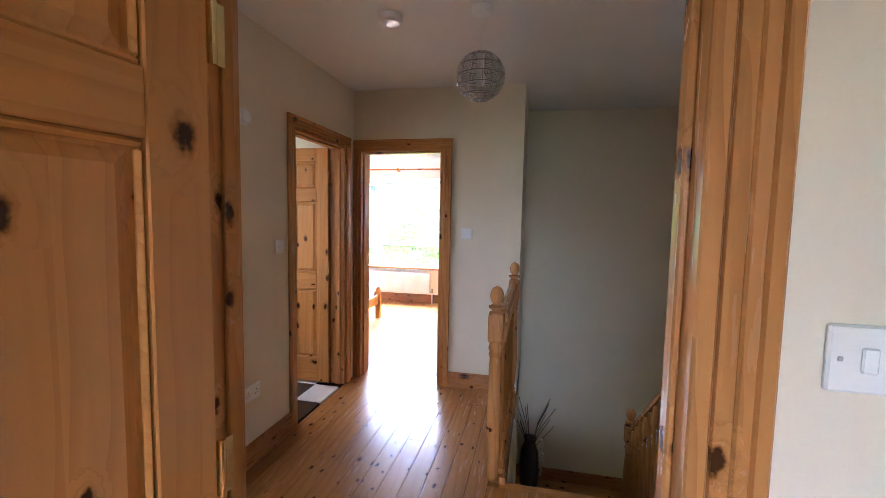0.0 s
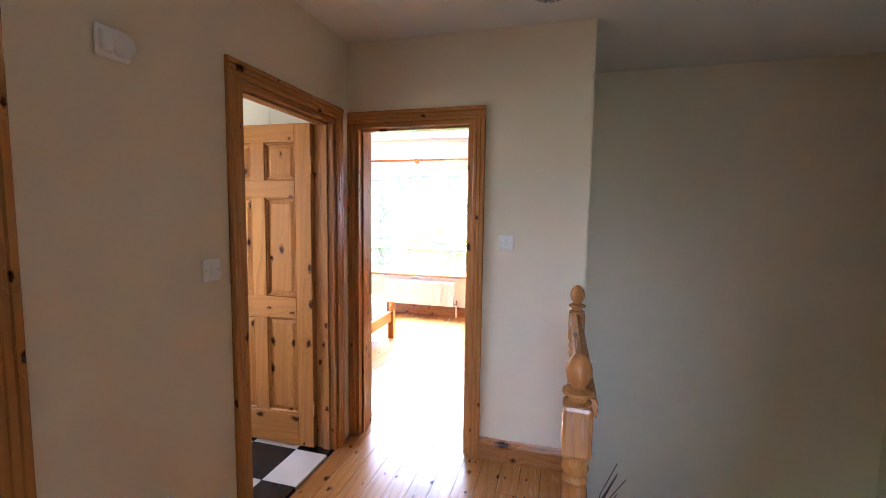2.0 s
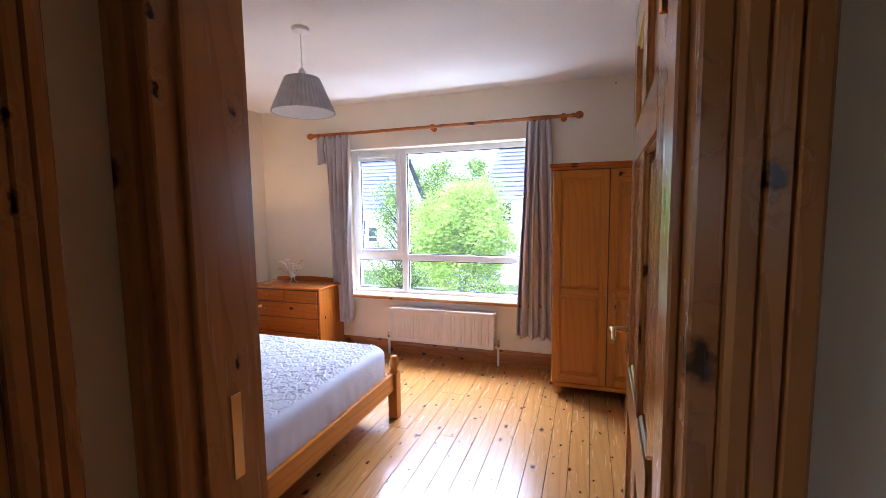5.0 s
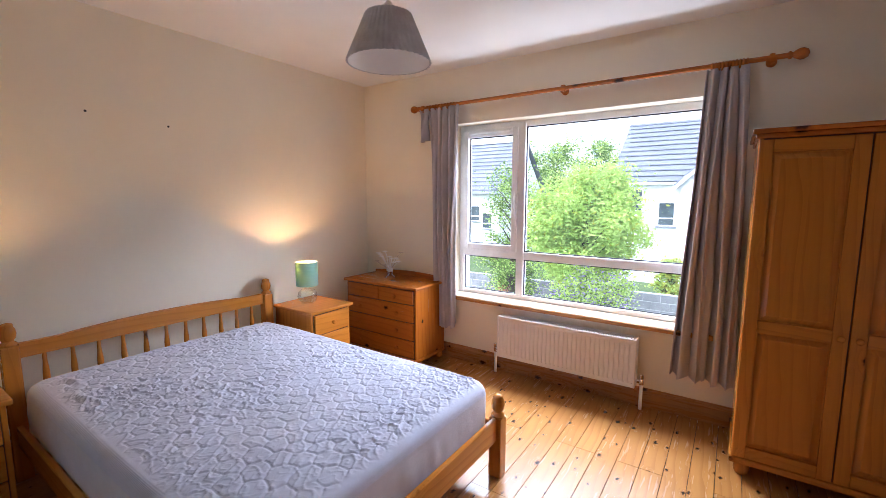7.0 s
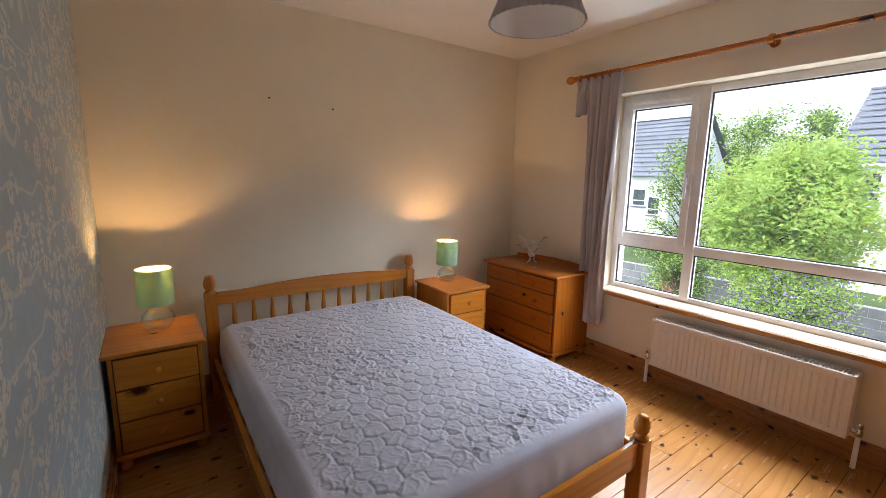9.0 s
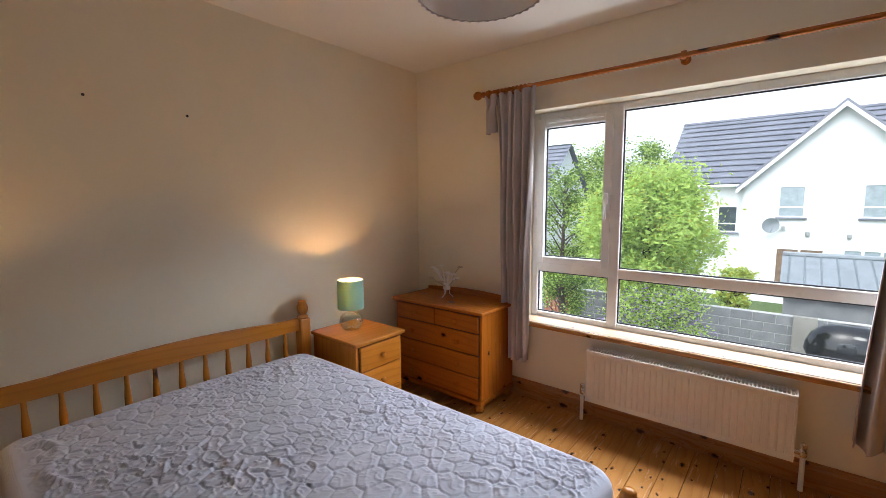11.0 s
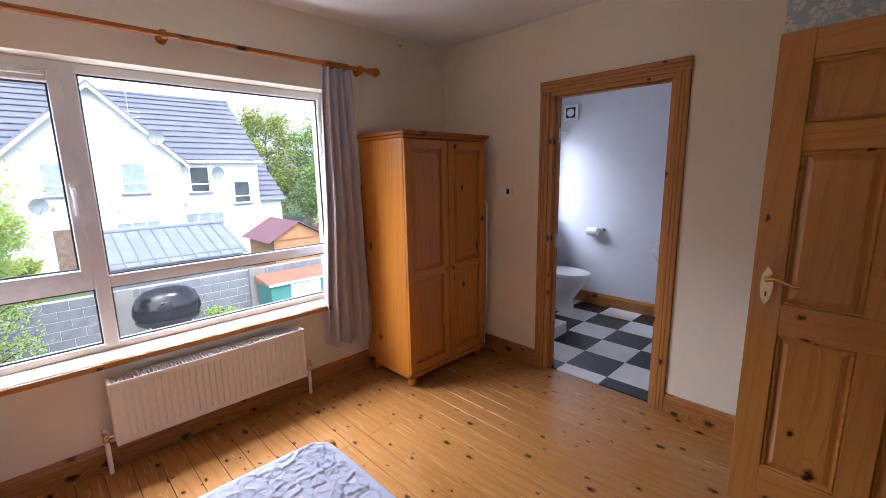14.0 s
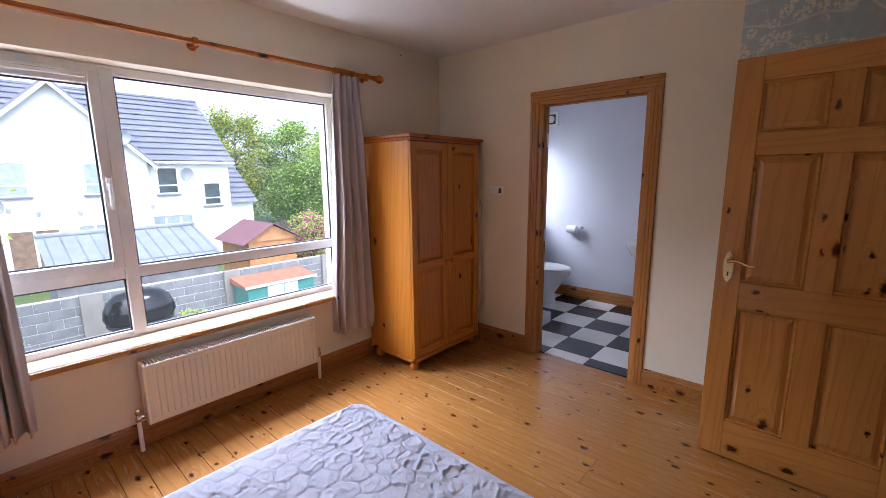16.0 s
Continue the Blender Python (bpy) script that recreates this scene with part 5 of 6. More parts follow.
# ---- switches, sockets and small fixtures ----
def plate(name, label, category, at, axis, out, w=0.086, h=0.086, kind="switch"):
    """A wall plate on a face across axis x or y, standing out by the sign of out."""
    p = thing(name, at, label, category)
    d = 0.010 * out

    def put(nm, u0, u1, v0, v1, d0, d1, mat, bevel=0.002, lab=""):
        lo, hi = ((d0, u0, v0), (d1, u1, v1)) if axis == "x" else ((u0, d0, v0), (u1, d1, v1))
        part(nm, boxes((lo, hi, bevel)), mat, p, lab)
    put("plate", -w / 2, w / 2, -h / 2, h / 2, 0, d, PLASTIC, 0.003)
    for u in (-w * 0.35, w * 0.35):
        put("screw", u - 0.003, u + 0.003, -0.003, 0.003, d, d * 1.15, STEEL, 0.0006)
    if kind == "switch":
        put("rocker", -0.009, 0.009, -0.016, 0.016, d, d * 1.5, PLASTIC, 0.002)
    if kind == "double":
        for u in (-0.012, 0.012):
            put("rocker", u - 0.006, u + 0.006, -0.016, 0.016, d, d * 1.5, PLASTIC, 0.002)
    if kind == "socket":
        for u in (-w * 0.24, w * 0.24):
            for du, v in ((0, 0.012), (-0.011, -0.01), (0.011, -0.01)):
                put("pin_hole", u + du - 0.003, u + du + 0.003, v - 0.004, v + 0.004, d, d * 1.04, DARKGREY, 0)
    if kind == "neon":
        put("rocker", -w * 0.3, -w * 0.12, -0.02, 0.02, d, d * 1.5, DARKGREY, 0.002, "dark pull-cord isolator rocker")
        put("rocker", w * 0.1, w * 0.3, -0.016, 0.016, d, d * 1.3, PLASTIC, 0.002)
    return p


plate("light_switch", "white light switch beside the bedroom door", "switch", (0.992, 0.0, 1.30), "y", -1, kind="switch")
plate("light_switch", "white light switch beside the bathroom door", "switch", (0.0, -1.10, 1.235), "x", 1)
plate("light_switch", "white light switch beside the first doorway", "switch", (1.95, -2.80, 1.275), "y", -1)
plate("light_switch", "white light switch on the landing wall", "switch", (2.42, -1.62, 1.25), "x", -1)
plate("switch_panel", "white double plate with a dark isolator switch", "switch", (XR, 2.66, 1.33), "x", -1, w=0.146, kind="neon")
plate("wall_socket", "white double socket low on the landing wall", "socket", (0.0, -1.38, 0.42), "x", 1, w=0.146, kind="socket")
th = thing("thermostat", (0.0, -1.435, 1.945), "white plastic thermostat high on the landing wall", "thermostat")
part("back_plate", boxes(((0, -0.05, -0.045), (0.012, 0.05, 0.045), 0.004)), PLASTIC, th)
part("dial", turned([(0.034, 0.0), (0.034, 0.016), (0.030, 0.022)], 20, (0.012, 0.02, 0.0), "x"), PLASTIC, th, smooth=40)
part("bell_cover", boxes(((0.012, -0.045, -0.03), (0.028, -0.01, 0.03), 0.004)), PLASTIC, th)
sm = thing("smoke_alarm", (0.765, -1.24, H), "round white smoke alarm on the landing ceiling", "smoke alarm")
part("body", turned([(0.045, -0.042), (0.058, -0.034), (0.062, -0.018), (0.062, 0.0)], 28), PLASTIC, sm, smooth=40)
part("grille", turned([(0.02, -0.047), (0.046, -0.0425), (0.044, -0.040)], 28), STEEL, sm)
for i, (yy, zz) in enumerate(((1.54, 1.87), (1.12, 1.90))):
    solid("wall_nail", turned([(0.004, 0), (0.004, 0.008), (0.007, 0.009), (0.006, 0.012)], 8, (XL, yy, zz), "x"), DARKGREY, "small dark nail in the cream wall", "nail")
solid("wall_hook", turned([(0.004, -0.012), (0.006, -0.009), (0.004, 0)], 8, (0.86, YW, 2.42), "y"), DARKGREY, "small dark nail above the curtain pole", "nail")

# ---- landing globe lamp ----
globe = thing("globe_pendant", (1.245, -1.24, 0), "globe pendant of clear glass squares in a wire cage", "lamp")
GZ, GR = 2.145, 0.118
part("ceiling_rose", turned([(0.02, H - 0.04), (0.045, H - 0.03), (0.05, H)], 20), PLASTIC, globe, smooth=40)
part("cord", turned([(0.004, GZ + GR), (0.004, H - 0.03)], 8), PLASTIC, globe)
part("lamp_holder", turned([(0.012, GZ + 0.03), (0.018, GZ + 0.06), (0.018, GZ + 0.12), (0.008, GZ + 0.13)], 12), PLASTIC, globe)
part("bulb", turned([(0.008, GZ + 0.03), (0.028, GZ - 0.005), (0.020, GZ - 0.04), (0.004, GZ - 0.05)], 12), ENAMEL, globe, smooth=60)
CAGE = plain("dark silver wire", (0.26, 0.25, 0.24), 0.3, 0.9)
lat = [-62, -36, -12, 12, 36, 62]
bm = bmesh.new()
for a in (-74, -49, -24, 0, 24, 49, 74):
    r, h = GR * math.cos(radians(a)), GZ + GR * math.sin(radians(a))
    tube(bm, [(r * math.cos(t), r * math.sin(t), h) for t in [2 * math.pi * k / 28 for k in range(29)]], 0.003, 5)
for k in range(14):
    t = 2 * math.pi * k / 14
    tube(bm, [(GR * math.cos(radians(a)) * math.cos(t), GR * math.cos(radians(a)) * math.sin(t), GZ + GR * math.sin(radians(a))) for a in range(-84, 85, 12)], 0.0018, 5)
part("cage", bm, CAGE, globe, "dark silver wire cage")
CRYSTAL = glass("crystal", (0.90, 0.91, 0.93), 0.08, 1.2, 0.9)
for a in lat:
    for k in range(14):
        t = 2 * math.pi * (k + 0.5) / 14
        hw = GR * math.cos(radians(a)) * math.pi / 14 * 0.82
        way = Vector((math.cos(radians(a)) * math.cos(t), math.cos(radians(a)) * math.sin(t), math.sin(radians(a))))
        bm = boxes(((-hw, -0.020, -0.005), (hw, 0.020, 0.005), 0.0045))
        bm.transform(Matrix.Translation(way * GR + Vector((0, 0, GZ))) @ way.to_track_quat("Z", "Y").to_matrix().to_4x4())
        part("crystal", bm, CRYSTAL, globe)

# ---- vase of dried stems on the half landing ----
vase = thing("floor_vase", (1.56, 0.66, -1.26), "tall dark vase of dried stems with a string of shells", "vase")
part("vase_body", turned([(0.07, 0), (0.08, 0.02), (0.10, 0.2), (0.085, 0.42), (0.05, 0.52), (0.06, 0.56), (0.052, 0.56), (0.045, 0.5)], 20), VASEMAT, vase, smooth=60)
rnd = random.Random(2)
for k in range(14):
    t, s = rnd.uniform(0, 6.28), rnd.uniform(0.06, 0.24)
    hh = rnd.uniform(0.7, 1.02)
    bm = bmesh.new()
    tube(bm, [(0.01 * math.cos(t), 0.01 * math.sin(t), 0.4), (s * 0.4 * math.cos(t), s * 0.4 * math.sin(t), hh * 0.75), (s * math.cos(t), s * math.sin(t) * 0.7, hh)], 0.003, 5)
    part("dried_stem", bm, ROPE, vase)
for k in range(9):
    bm = turned([(0.004, -0.018), (0.016, -0.006), (0.018, 0.006), (0.004, 0.018)], 8, (0.105 + 0.012 * (k % 2), -0.02 - 0.01 * (k % 3), 0.20 + 0.045 * k))
    part("shell", bm, BEAD, vase, smooth=60)

# ---- ensuite ----
wc = thing("toilet", (2.67, 3.30, 0), "white ceramic toilet with its lid closed", "toilet")


def oval(cx, cy, rx, ry, n=28):
    return [(cx + rx * math.cos(2 * math.pi * k / n), cy + ry * math.sin(2 * math.pi * k / n)) for k in range(n)]


def loft(rings):
    """A closed skin over rings of (x, y) outlines at given heights."""
    bm = bmesh.new()
    made = [[bm.verts.new((x, y, h)) for x, y in ring] for ring, h in rings]
    for a, b in zip(made, made[1:]):
        m = len(a)
        for k in range(m):
            bm.faces.new((a[k], a[(k + 1) % m], b[(k + 1) % m], b[k]))
    bm.faces.new(list(reversed(made[0])))
    bm.faces.new(made[-1])
    return bm


part("bowl", loft([(oval(0, -0.36, 0.11, 0.17), 0), (oval(0, -0.36, 0.10, 0.15), 0.12), (oval(0, -0.40, 0.13, 0.19), 0.24), (oval(0, -0.44, 0.18, 0.235), 0.35),
                   (oval(0, -0.44, 0.185, 0.245), 0.39)]), CERAMIC, wc, smooth=60)
part("seat", loft([(oval(0, -0.44, 0.19, 0.25), 0.391), (oval(0, -0.44, 0.195, 0.255), 0.40), (oval(0, -0.44, 0.19, 0.25), 0.41)]), PLASTIC, wc, smooth=50)
part("lid", loft([(oval(0, -0.435, 0.19, 0.25), 0.413), (oval(0, -0.435, 0.193, 0.253), 0.424), (oval(0, -0.435, 0.17, 0.23), 0.434)]), PLASTIC, wc, smooth=50)
part("cistern", boxes(((-0.22, -0.17, 0.40), (0.22, -0.005, 0.76), 0.02, 3)), CERAMIC, wc)
part("cistern_lid", boxes(((-0.23, -0.18, 0.762), (0.23, -0.003, 0.79), 0.01, 2)), CERAMIC, wc)
bm = boxes(((0.13, -0.19, 0.70), (0.16, -0.172, 0.72), 0.003))
tube(bm, [(0.145, -0.195, 0.71), (0.09, -0.215, 0.705)], 0.006)
part("flush_lever", bm, CHROME, wc, "chrome flush lever", smooth=40)

roll = thing("paper_holder", (3.08, 2.76, 0.84), "chrome holder with a white toilet roll", "paper holder")
bm = turned([(0.022, -0.006), (0.022, 0.0)], 16, (0, -0.09, 0.0), "x")
tube(bm, [(-0.004, -0.09, 0), (-0.05, -0.09, 0), (-0.05, 0.08, 0)], 0.006)
part("holder_arm", bm, CHROME, roll, smooth=40)
part("paper_roll", turned([(0.02, -0.055), (0.045, -0.055), (0.045, 0.055), (0.02, 0.055)], 20, (-0.05, 0.01, -0.02), "y"), PLASTIC, roll, "half used white toilet roll", smooth=40)
fanu = thing("extractor_fan", (3.08, 3.10, 2.09), "square white extractor fan high on the wall", "extractor fan")
part("housing", boxes(((-0.02, -0.085, -0.085), (0.0, 0.085, 0.085), 0.006, 2)), PLASTIC, fanu)
# raised dark plate that paints the shade inside the fan opening
part("dark_recess", boxes(((-0.024, -0.055, -0.055), (-0.02, 0.055, 0.055))), DARKGREY, fanu)
part("centre_cap", turned([(0.04, -0.032), (0.042, -0.024)], 20, (0, 0, 0), "x"), PLASTIC, fanu, smooth=40)
shelf = thing("glass_shelf", (2.95, YW, 1.88), "white shelf on the wall above the toilet", "shelf")
part("board", boxes(((-0.30, -0.16, 0), (0.12, 0, 0.02), 0.006)), CERAMIC, shelf)
part("bracket", boxes(((-0.02, -0.10, -0.05), (0.0, 0, 0)), ((-0.25, -0.10, -0.05), (-0.23, 0, 0))), CHROME, shelf)
trayt = thing("shower_tray", (1.435, 2.52, 0), "low white shower tray in the ensuite corner", "shower tray")
bm = boxes(((0, 0, 0), (0.655, 0.05, 0.11), 0.012, 2), ((0, 0.735, 0), (0.655, 0.785, 0.11), 0.012, 2), ((0, 0.05, 0), (0.05, 0.735, 0.11), 0.012, 2),
           ((0.605, 0.05, 0), (0.655, 0.735, 0.11), 0.012, 2), ((0.04, 0.04, 0), (0.615, 0.745, 0.06)))
part("tray", bm, CERAMIC, trayt)
part("waste", turned([(0.04, 0.06), (0.04, 0.064)], 18, (0.33, 0.4, 0)), CHROME, trayt, "chrome waste cover")
basin = thing("wash_basin", (3.075, 1.77, -0.06), "white pedestal wash basin with a chrome mixer tap", "basin", turn=90)
part("bowl", loft([([(u * 0.55, v * 0.55 + 0.05) for u, v in oval(0, 0.25, 0.25, 0.25)], 0.62), (oval(0, 0.33, 0.22, 0.30), 0.74), (oval(0, 0.33, 0.27, 0.34), 0.83), (oval(0, 0.33, 0.27, 0.34), 0.86)]),
     CERAMIC, basin, smooth=50)
part("upstand", boxes(((-0.27, 0.0, 0.70), (0.27, 0.12, 0.88), 0.015, 2)), CERAMIC, basin)
bm = turned([(0.022, 0.86), (0.018, 0.90), (0.02, 0.955), (0.012, 0.965)], 14, (0, 0.15, 0))
tube(bm, [(0, 0.15, 0.92), (0, 0.24, 0.93), (0, 0.27, 0.915)], 0.011)
tube(bm, [(0, 0.15, 0.965), (0, 0.40, 0.985)], 0.007)
part("tap", bm, CHROME, basin, "chrome lever mixer tap", smooth=40)
part("pedestal", turned([(0.09, 0.0), (0.075, 0.1), (0.07, 0.66)], 16, (0, 0.22, 0.06)), CERAMIC, basin, smooth=50)

# ---- bathroom ----
tub = thing("bathtub", (-1.745, -1.545, 0), "white bath with a panelled side along the tiled wall", "bath")
TW, TL = 0.74, 1.50
bm = loft([([(0, 0), (TW, 0), (TW, TL), (0, TL)], 0.50), ([(0, 0), (TW, 0), (TW, TL), (0, TL)], 0.53), ([(0.07, 0.07), (TW - 0.07, 0.07), (TW - 0.07, TL - 0.07), (0.07, TL - 0.07)], 0.53),
           ([(0.13, 0.15), (TW - 0.13, 0.15), (TW - 0.13, TL - 0.12), (0.13, TL - 0.12)], 0.17)])
part("tub_shell", bm, CERAMIC, tub)
part("side_panel", boxes(((TW - 0.03, 0, 0.0), (TW - 0.012, TL, 0.50), 0.003)), PLASTIC, tub)
part("panel_rail", boxes(((TW - 0.012, 0, 0.44), (TW, TL, 0.50), 0.006)), PALE["y"], tub, "pale wooden rail under the bath rim")
bm = bmesh.new()
tube(bm, [(0.72, TL - 0.03, 0.55), (0.72, TL - 0.03, H - 0.05)], 0.012)
part("screen_rail", bm, STEEL, tub, "grey shower screen post", smooth=40)

STICK_RED = plain("red sticker", (0.55, 0.05, 0.06), 0.4)
STICK_PURPLE = plain("purple sticker", (0.16, 0.09, 0.22), 0.4)
STICK_GREEN = plain("green sticker", (0.10, 0.30, 0.08), 0.4)
STICK_BLUE = plain("blue sticker", (0.10, 0.25, 0.5), 0.4)


def sticker(label, x, z, blobs):
    """Flat coloured shapes stuck on the tiles: (du, dv, radius u, radius v, material)."""
    s = thing("wall_sticker", (x, -0.038, z), label, "sticker", "sea stickers")
    for du, dv, ru, rv, mat in blobs:
        bm = bmesh.new()
        prism(bm, [(du + ru * math.cos(t) * (1 + 0.15 * math.sin(3 * t)), dv + rv * math.sin(t)) for t in [2 * math.pi * k / 16 for k in range(16)]], "y", -0.0012, 0)
        part("sticker_shape", bm, mat, s)


sticker("red sea creature sticker with green weed on the bath tiles", -1.60, 1.36, [(0, 0, 0.05, 0.06, STICK_RED), (0.07, -0.02, 0.03, 0.05, STICK_RED), (0.02, 0.07, 0.035, 0.03, STICK_RED),
                                                                               (-0.06, 0.10, 0.03, 0.05, STICK_GREEN), (0.02, -0.07, 0.05, 0.02, STICK_RED)])
sticker("purple sea creature sticker with green weed on the bath tiles", -1.27, 1.07, [(0, 0, 0.035, 0.10, STICK_PURPLE), (-0.05, 0.07, 0.04, 0.03, STICK_PURPLE), (0.03, -0.08, 0.025, 0.05, STICK_PURPLE),
                                                                                  (0.06, 0.04, 0.015, 0.08, STICK_GREEN), (0.07, -0.05, 0.015, 0.05, STICK_GREEN)])
sticker("small blue fish sticker on the bath tiles", -1.45, 1.15, [(0, 0, 0.03, 0.025, STICK_BLUE), (-0.02, 0.03, 0.012, 0.02, STICK_RED)])
sticker("small red shell sticker on the bath tiles", -1.50, 0.98, [(0, 0, 0.04, 0.03, STICK_RED), (-0.04, 0.01, 0.02, 0.03, STICK_GREEN)])


# ---- outside ----
FAR_THINGS = {"terrace_house", "neighbour_house", "metal_shed", "garden_shed", "green_store", "barbecue", "rusty_gate", "block_wall", "spiky_palm",
              "timber_fence", "background_tree", "yard_shrub", "low_shrub", "pink_shrub"}
solid("ground", boxes(((-300, -300, GROUND - 0.3), (300, 300, GROUND))), GRASS, "rough grass ground behind the houses", "ground", "structure")
solid("yard", boxes(((-11, 3.62, GROUND - 0.01), (11, 15.3, GROUND + 0.01))), GRAVEL, "pale concrete back yard", "yard", "structure")


def house_window(parent, x, y, zc, w, h, glass_mat, sill=True, split=0.3):
    """A white framed window in a wall that looks along -y."""
    fr = bmesh.new()
    t = 0.055
    for lo, hi in (((-w / 2, -h / 2), (-w / 2 + t, h / 2)), ((w / 2 - t, -h / 2), (w / 2, h / 2)), ((-w / 2 + t, h / 2 - t), (w / 2 - t, h / 2)),
                   ((-w / 2 + t, -h / 2), (w / 2 - t, -h / 2 + t)), ((-w / 2 + t, -h / 2 + h * split), (w / 2 - t, -h / 2 + h * split + t))):
        box(fr, (x + lo[0], y - 0.03, zc + lo[1]), (x + hi[0], y + 0.05, zc + hi[1]), 0.004)
    wnd = part("window", fr, FASCIA, parent, "white framed window")
    part("pane", boxes(((x - w / 2 + 0.02, y - 0.01, zc - h / 2 + 0.02), (x + w / 2 - 0.02, y + 0.03, zc + h / 2 - 0.02))), glass_mat, wnd)
    if sill:
        part("sill", boxes(((x - w / 2 - 0.07, y - 0.10, zc - h / 2 - 0.08), (x + w / 2 + 0.07, y + 0.02, zc - h / 2 - 0.005), 0.01)), ROOFTILE, wnd, "dark grey sill")


def roof_slope(parent, x0, x1, eave, ridge, name="roof", skew=0.0):
    """Courses of roof tiles between an eave (y, z) and a ridge (y, z); skew leans the verges."""
    (ya, za), (yb, zb) = eave, ridge
    n = max(6, int(math.hypot(yb - ya, zb - za) / 0.42))
    verts, faces = [], []
    for k in range(n):
        u, w = k / n, (k + 1.3) / n
        p, q = (ya + (yb - ya) * u, za + (zb - za) * u), (ya + (yb - ya) * w, za + (zb - za) * w)
        a0, a1 = x0 + skew * u, x1 - 0 * u
        b = len(verts)
        verts += [(a0, p[0], p[1] + 0.12), (a1, p[0], p[1] + 0.12), (a1, q[0], q[1] + 0.005), (a0, q[0], q[1] + 0.005),
                  (a0, p[0], p[1] + 0.085), (a1, p[0], p[1] + 0.085)]
        faces += [(b, b + 1, b + 2, b + 3), (b + 4, b + 5, b + 1, b)]
    me = bpy.data.meshes.new(name)
    me.from_pydata(verts, [], faces)
    me.materials.append(ROOFTILE)
    ob = new(name, me)
    ob.parent = parent
    ob["label"] = "dark grey tiled roof slope"
    ob["kind"] = "stuff"
    return ob


def dish(parent, x, y, z, turn):
    bm = turned([(0.02, 0.06), (0.18, 0.03), (0.30, -0.02), (0.30, -0.03), (0.17, 0.02), (0.02, 0.05)], 20, (0, 0, 0), "y")
    tube(bm, [(0, 0.04, 0), (0.05, 0.3, -0.15), (0.05, 0.42, -0.3)], 0.018)
    tube(bm, [(0, -0.02, -0.28), (0, -0.3, -0.08)], 0.010)
    bm.transform(pose(x, y - 0.4, z, 0, 0, turn))
    part("satellite_dish", bm, METALROOF, parent, "grey satellite dish", smooth=50)


# terrace opposite: long ridge with a projecting gable
ter = thing("terrace_house", (0, 0, 0), "white rendered terrace with a steep gable and dark tiled roof", "house")
FY = 23.0
bm = bmesh.new()
box(bm, (-4.5, FY, LOW), (7.75, FY + 8, 2.15))
part("wall", bm, RENDERED, ter)
bm = bmesh.new()
prism(bm, [(FY, 2.15), (FY + 8, 2.15), (FY + 4, 5.4)], "x", 7.55, 7.75)
prism(bm, [(FY, 2.15), (FY + 8, 2.15), (FY + 4, 5.4)], "x", -4.5, -4.3)
part("wall", bm, RENDERED, ter)
roof_slope(ter, -4.75, 7.95, (FY - 0.3, 2.10), (FY + 4, 5.45))
roof_slope(ter, -4.75, 7.95, (FY + 8.3, 2.10), (FY + 4, 5.45))
part("ridge_tiles", boxes(((-4.75, FY + 3.88, 5.42), (7.95, FY + 4.12, 5.56), 0.04)), ROOFTILE, ter)
part("gutter", boxes(((-4.75, FY - 0.40, 2.02), (-1.7, FY - 0.28, 2.14), 0.03), ((4.4, FY - 0.40, 2.02), (7.95, FY - 0.28, 2.14), 0.03)), FASCIA, ter, "white gutter")
GX0, GX1, GA = -1.55, 4.2, 5.0
gm = (GX0 + GX1) / 2
bm = bmesh.new()
prism(bm, [(GX0, LOW), (GX1, LOW), (GX1, 2.2), (gm, GA - 0.1), (GX0, 2.2)], "y", FY - 0.55, FY + 0.2)
part("wall", bm, RENDERED, ter, "white gable wall")
for s in (-1, 1):
    ex = GX0 - 0.28 if s < 0 else GX1 + 0.28
    bm = bmesh.new()
    k = (GA - 2.05) / (gm - GX0)
    prism(bm, [(ex, 2.05 - 0.25 * k * 0.6), (gm, GA + 0.02), (gm, GA + 0.14), (ex, 2.17 - 0.25 * k * 0.6)], "y", FY - 0.85, FY + 3.4)
    part("gable_roof", bm, ROOFTILE, ter, "dark gable roof")
    bm = bmesh.new()
    prism(bm, [(ex, 2.05 - 0.25 * k * 0.6 - 0.16), (gm, GA - 0.15), (gm, GA + 0.02), (ex, 2.05 - 0.25 * k * 0.6)], "y", FY - 0.88, FY - 0.82)
    part("bargeboard", bm, FASCIA, ter, "white bargeboard")
for x, zc, w, h, y, g in ((0.0, 1.40, 0.85, 1.25, FY - 0.56, FARCURTAIN), (2.45, 1.40, 0.9, 1.25, FY - 0.56, FARCURTAIN), (-2.15, 0.65, 0.75, 1.15, FY - 0.01, DARKGLASS),
                          (5.05, 1.28, 0.85, 1.2, FY - 0.01, DARKGLASS), (6.9, 0.62, 0.8, 1.1, FY - 0.01, DARKGLASS), (-3.6, 1.3, 0.8, 1.1, FY - 0.01, DARKGLASS)):
    house_window(ter, x, y, zc, w, h, g)
house_window(ter, 0.35, FY - 0.56, -1.45, 1.5, 2.0, DOORBROWN, False, 0.05)
part("door_post", boxes(((0.31, FY - 0.61, -2.4), (0.39, FY - 0.55, -0.5))), FASCIA, ter)
house_window(ter, 2.4, FY - 0.56, -0.95, 1.6, 1.1, FARCURTAIN, True, 0.02)
house_window(ter, 5.1, FY - 0.01, -0.75, 1.7, 1.0, FARCURTAIN, True, 0.02)
for x in (2.15, 2.65, 4.8, 5.4):
    part("window_post", boxes(((x - 0.04, (FY - 0.6 if x < 4.2 else FY - 0.06), -1.4), (x + 0.04, (FY - 0.54 if x < 4.2 else FY + 0.01), -0.4))), FASCIA, ter)
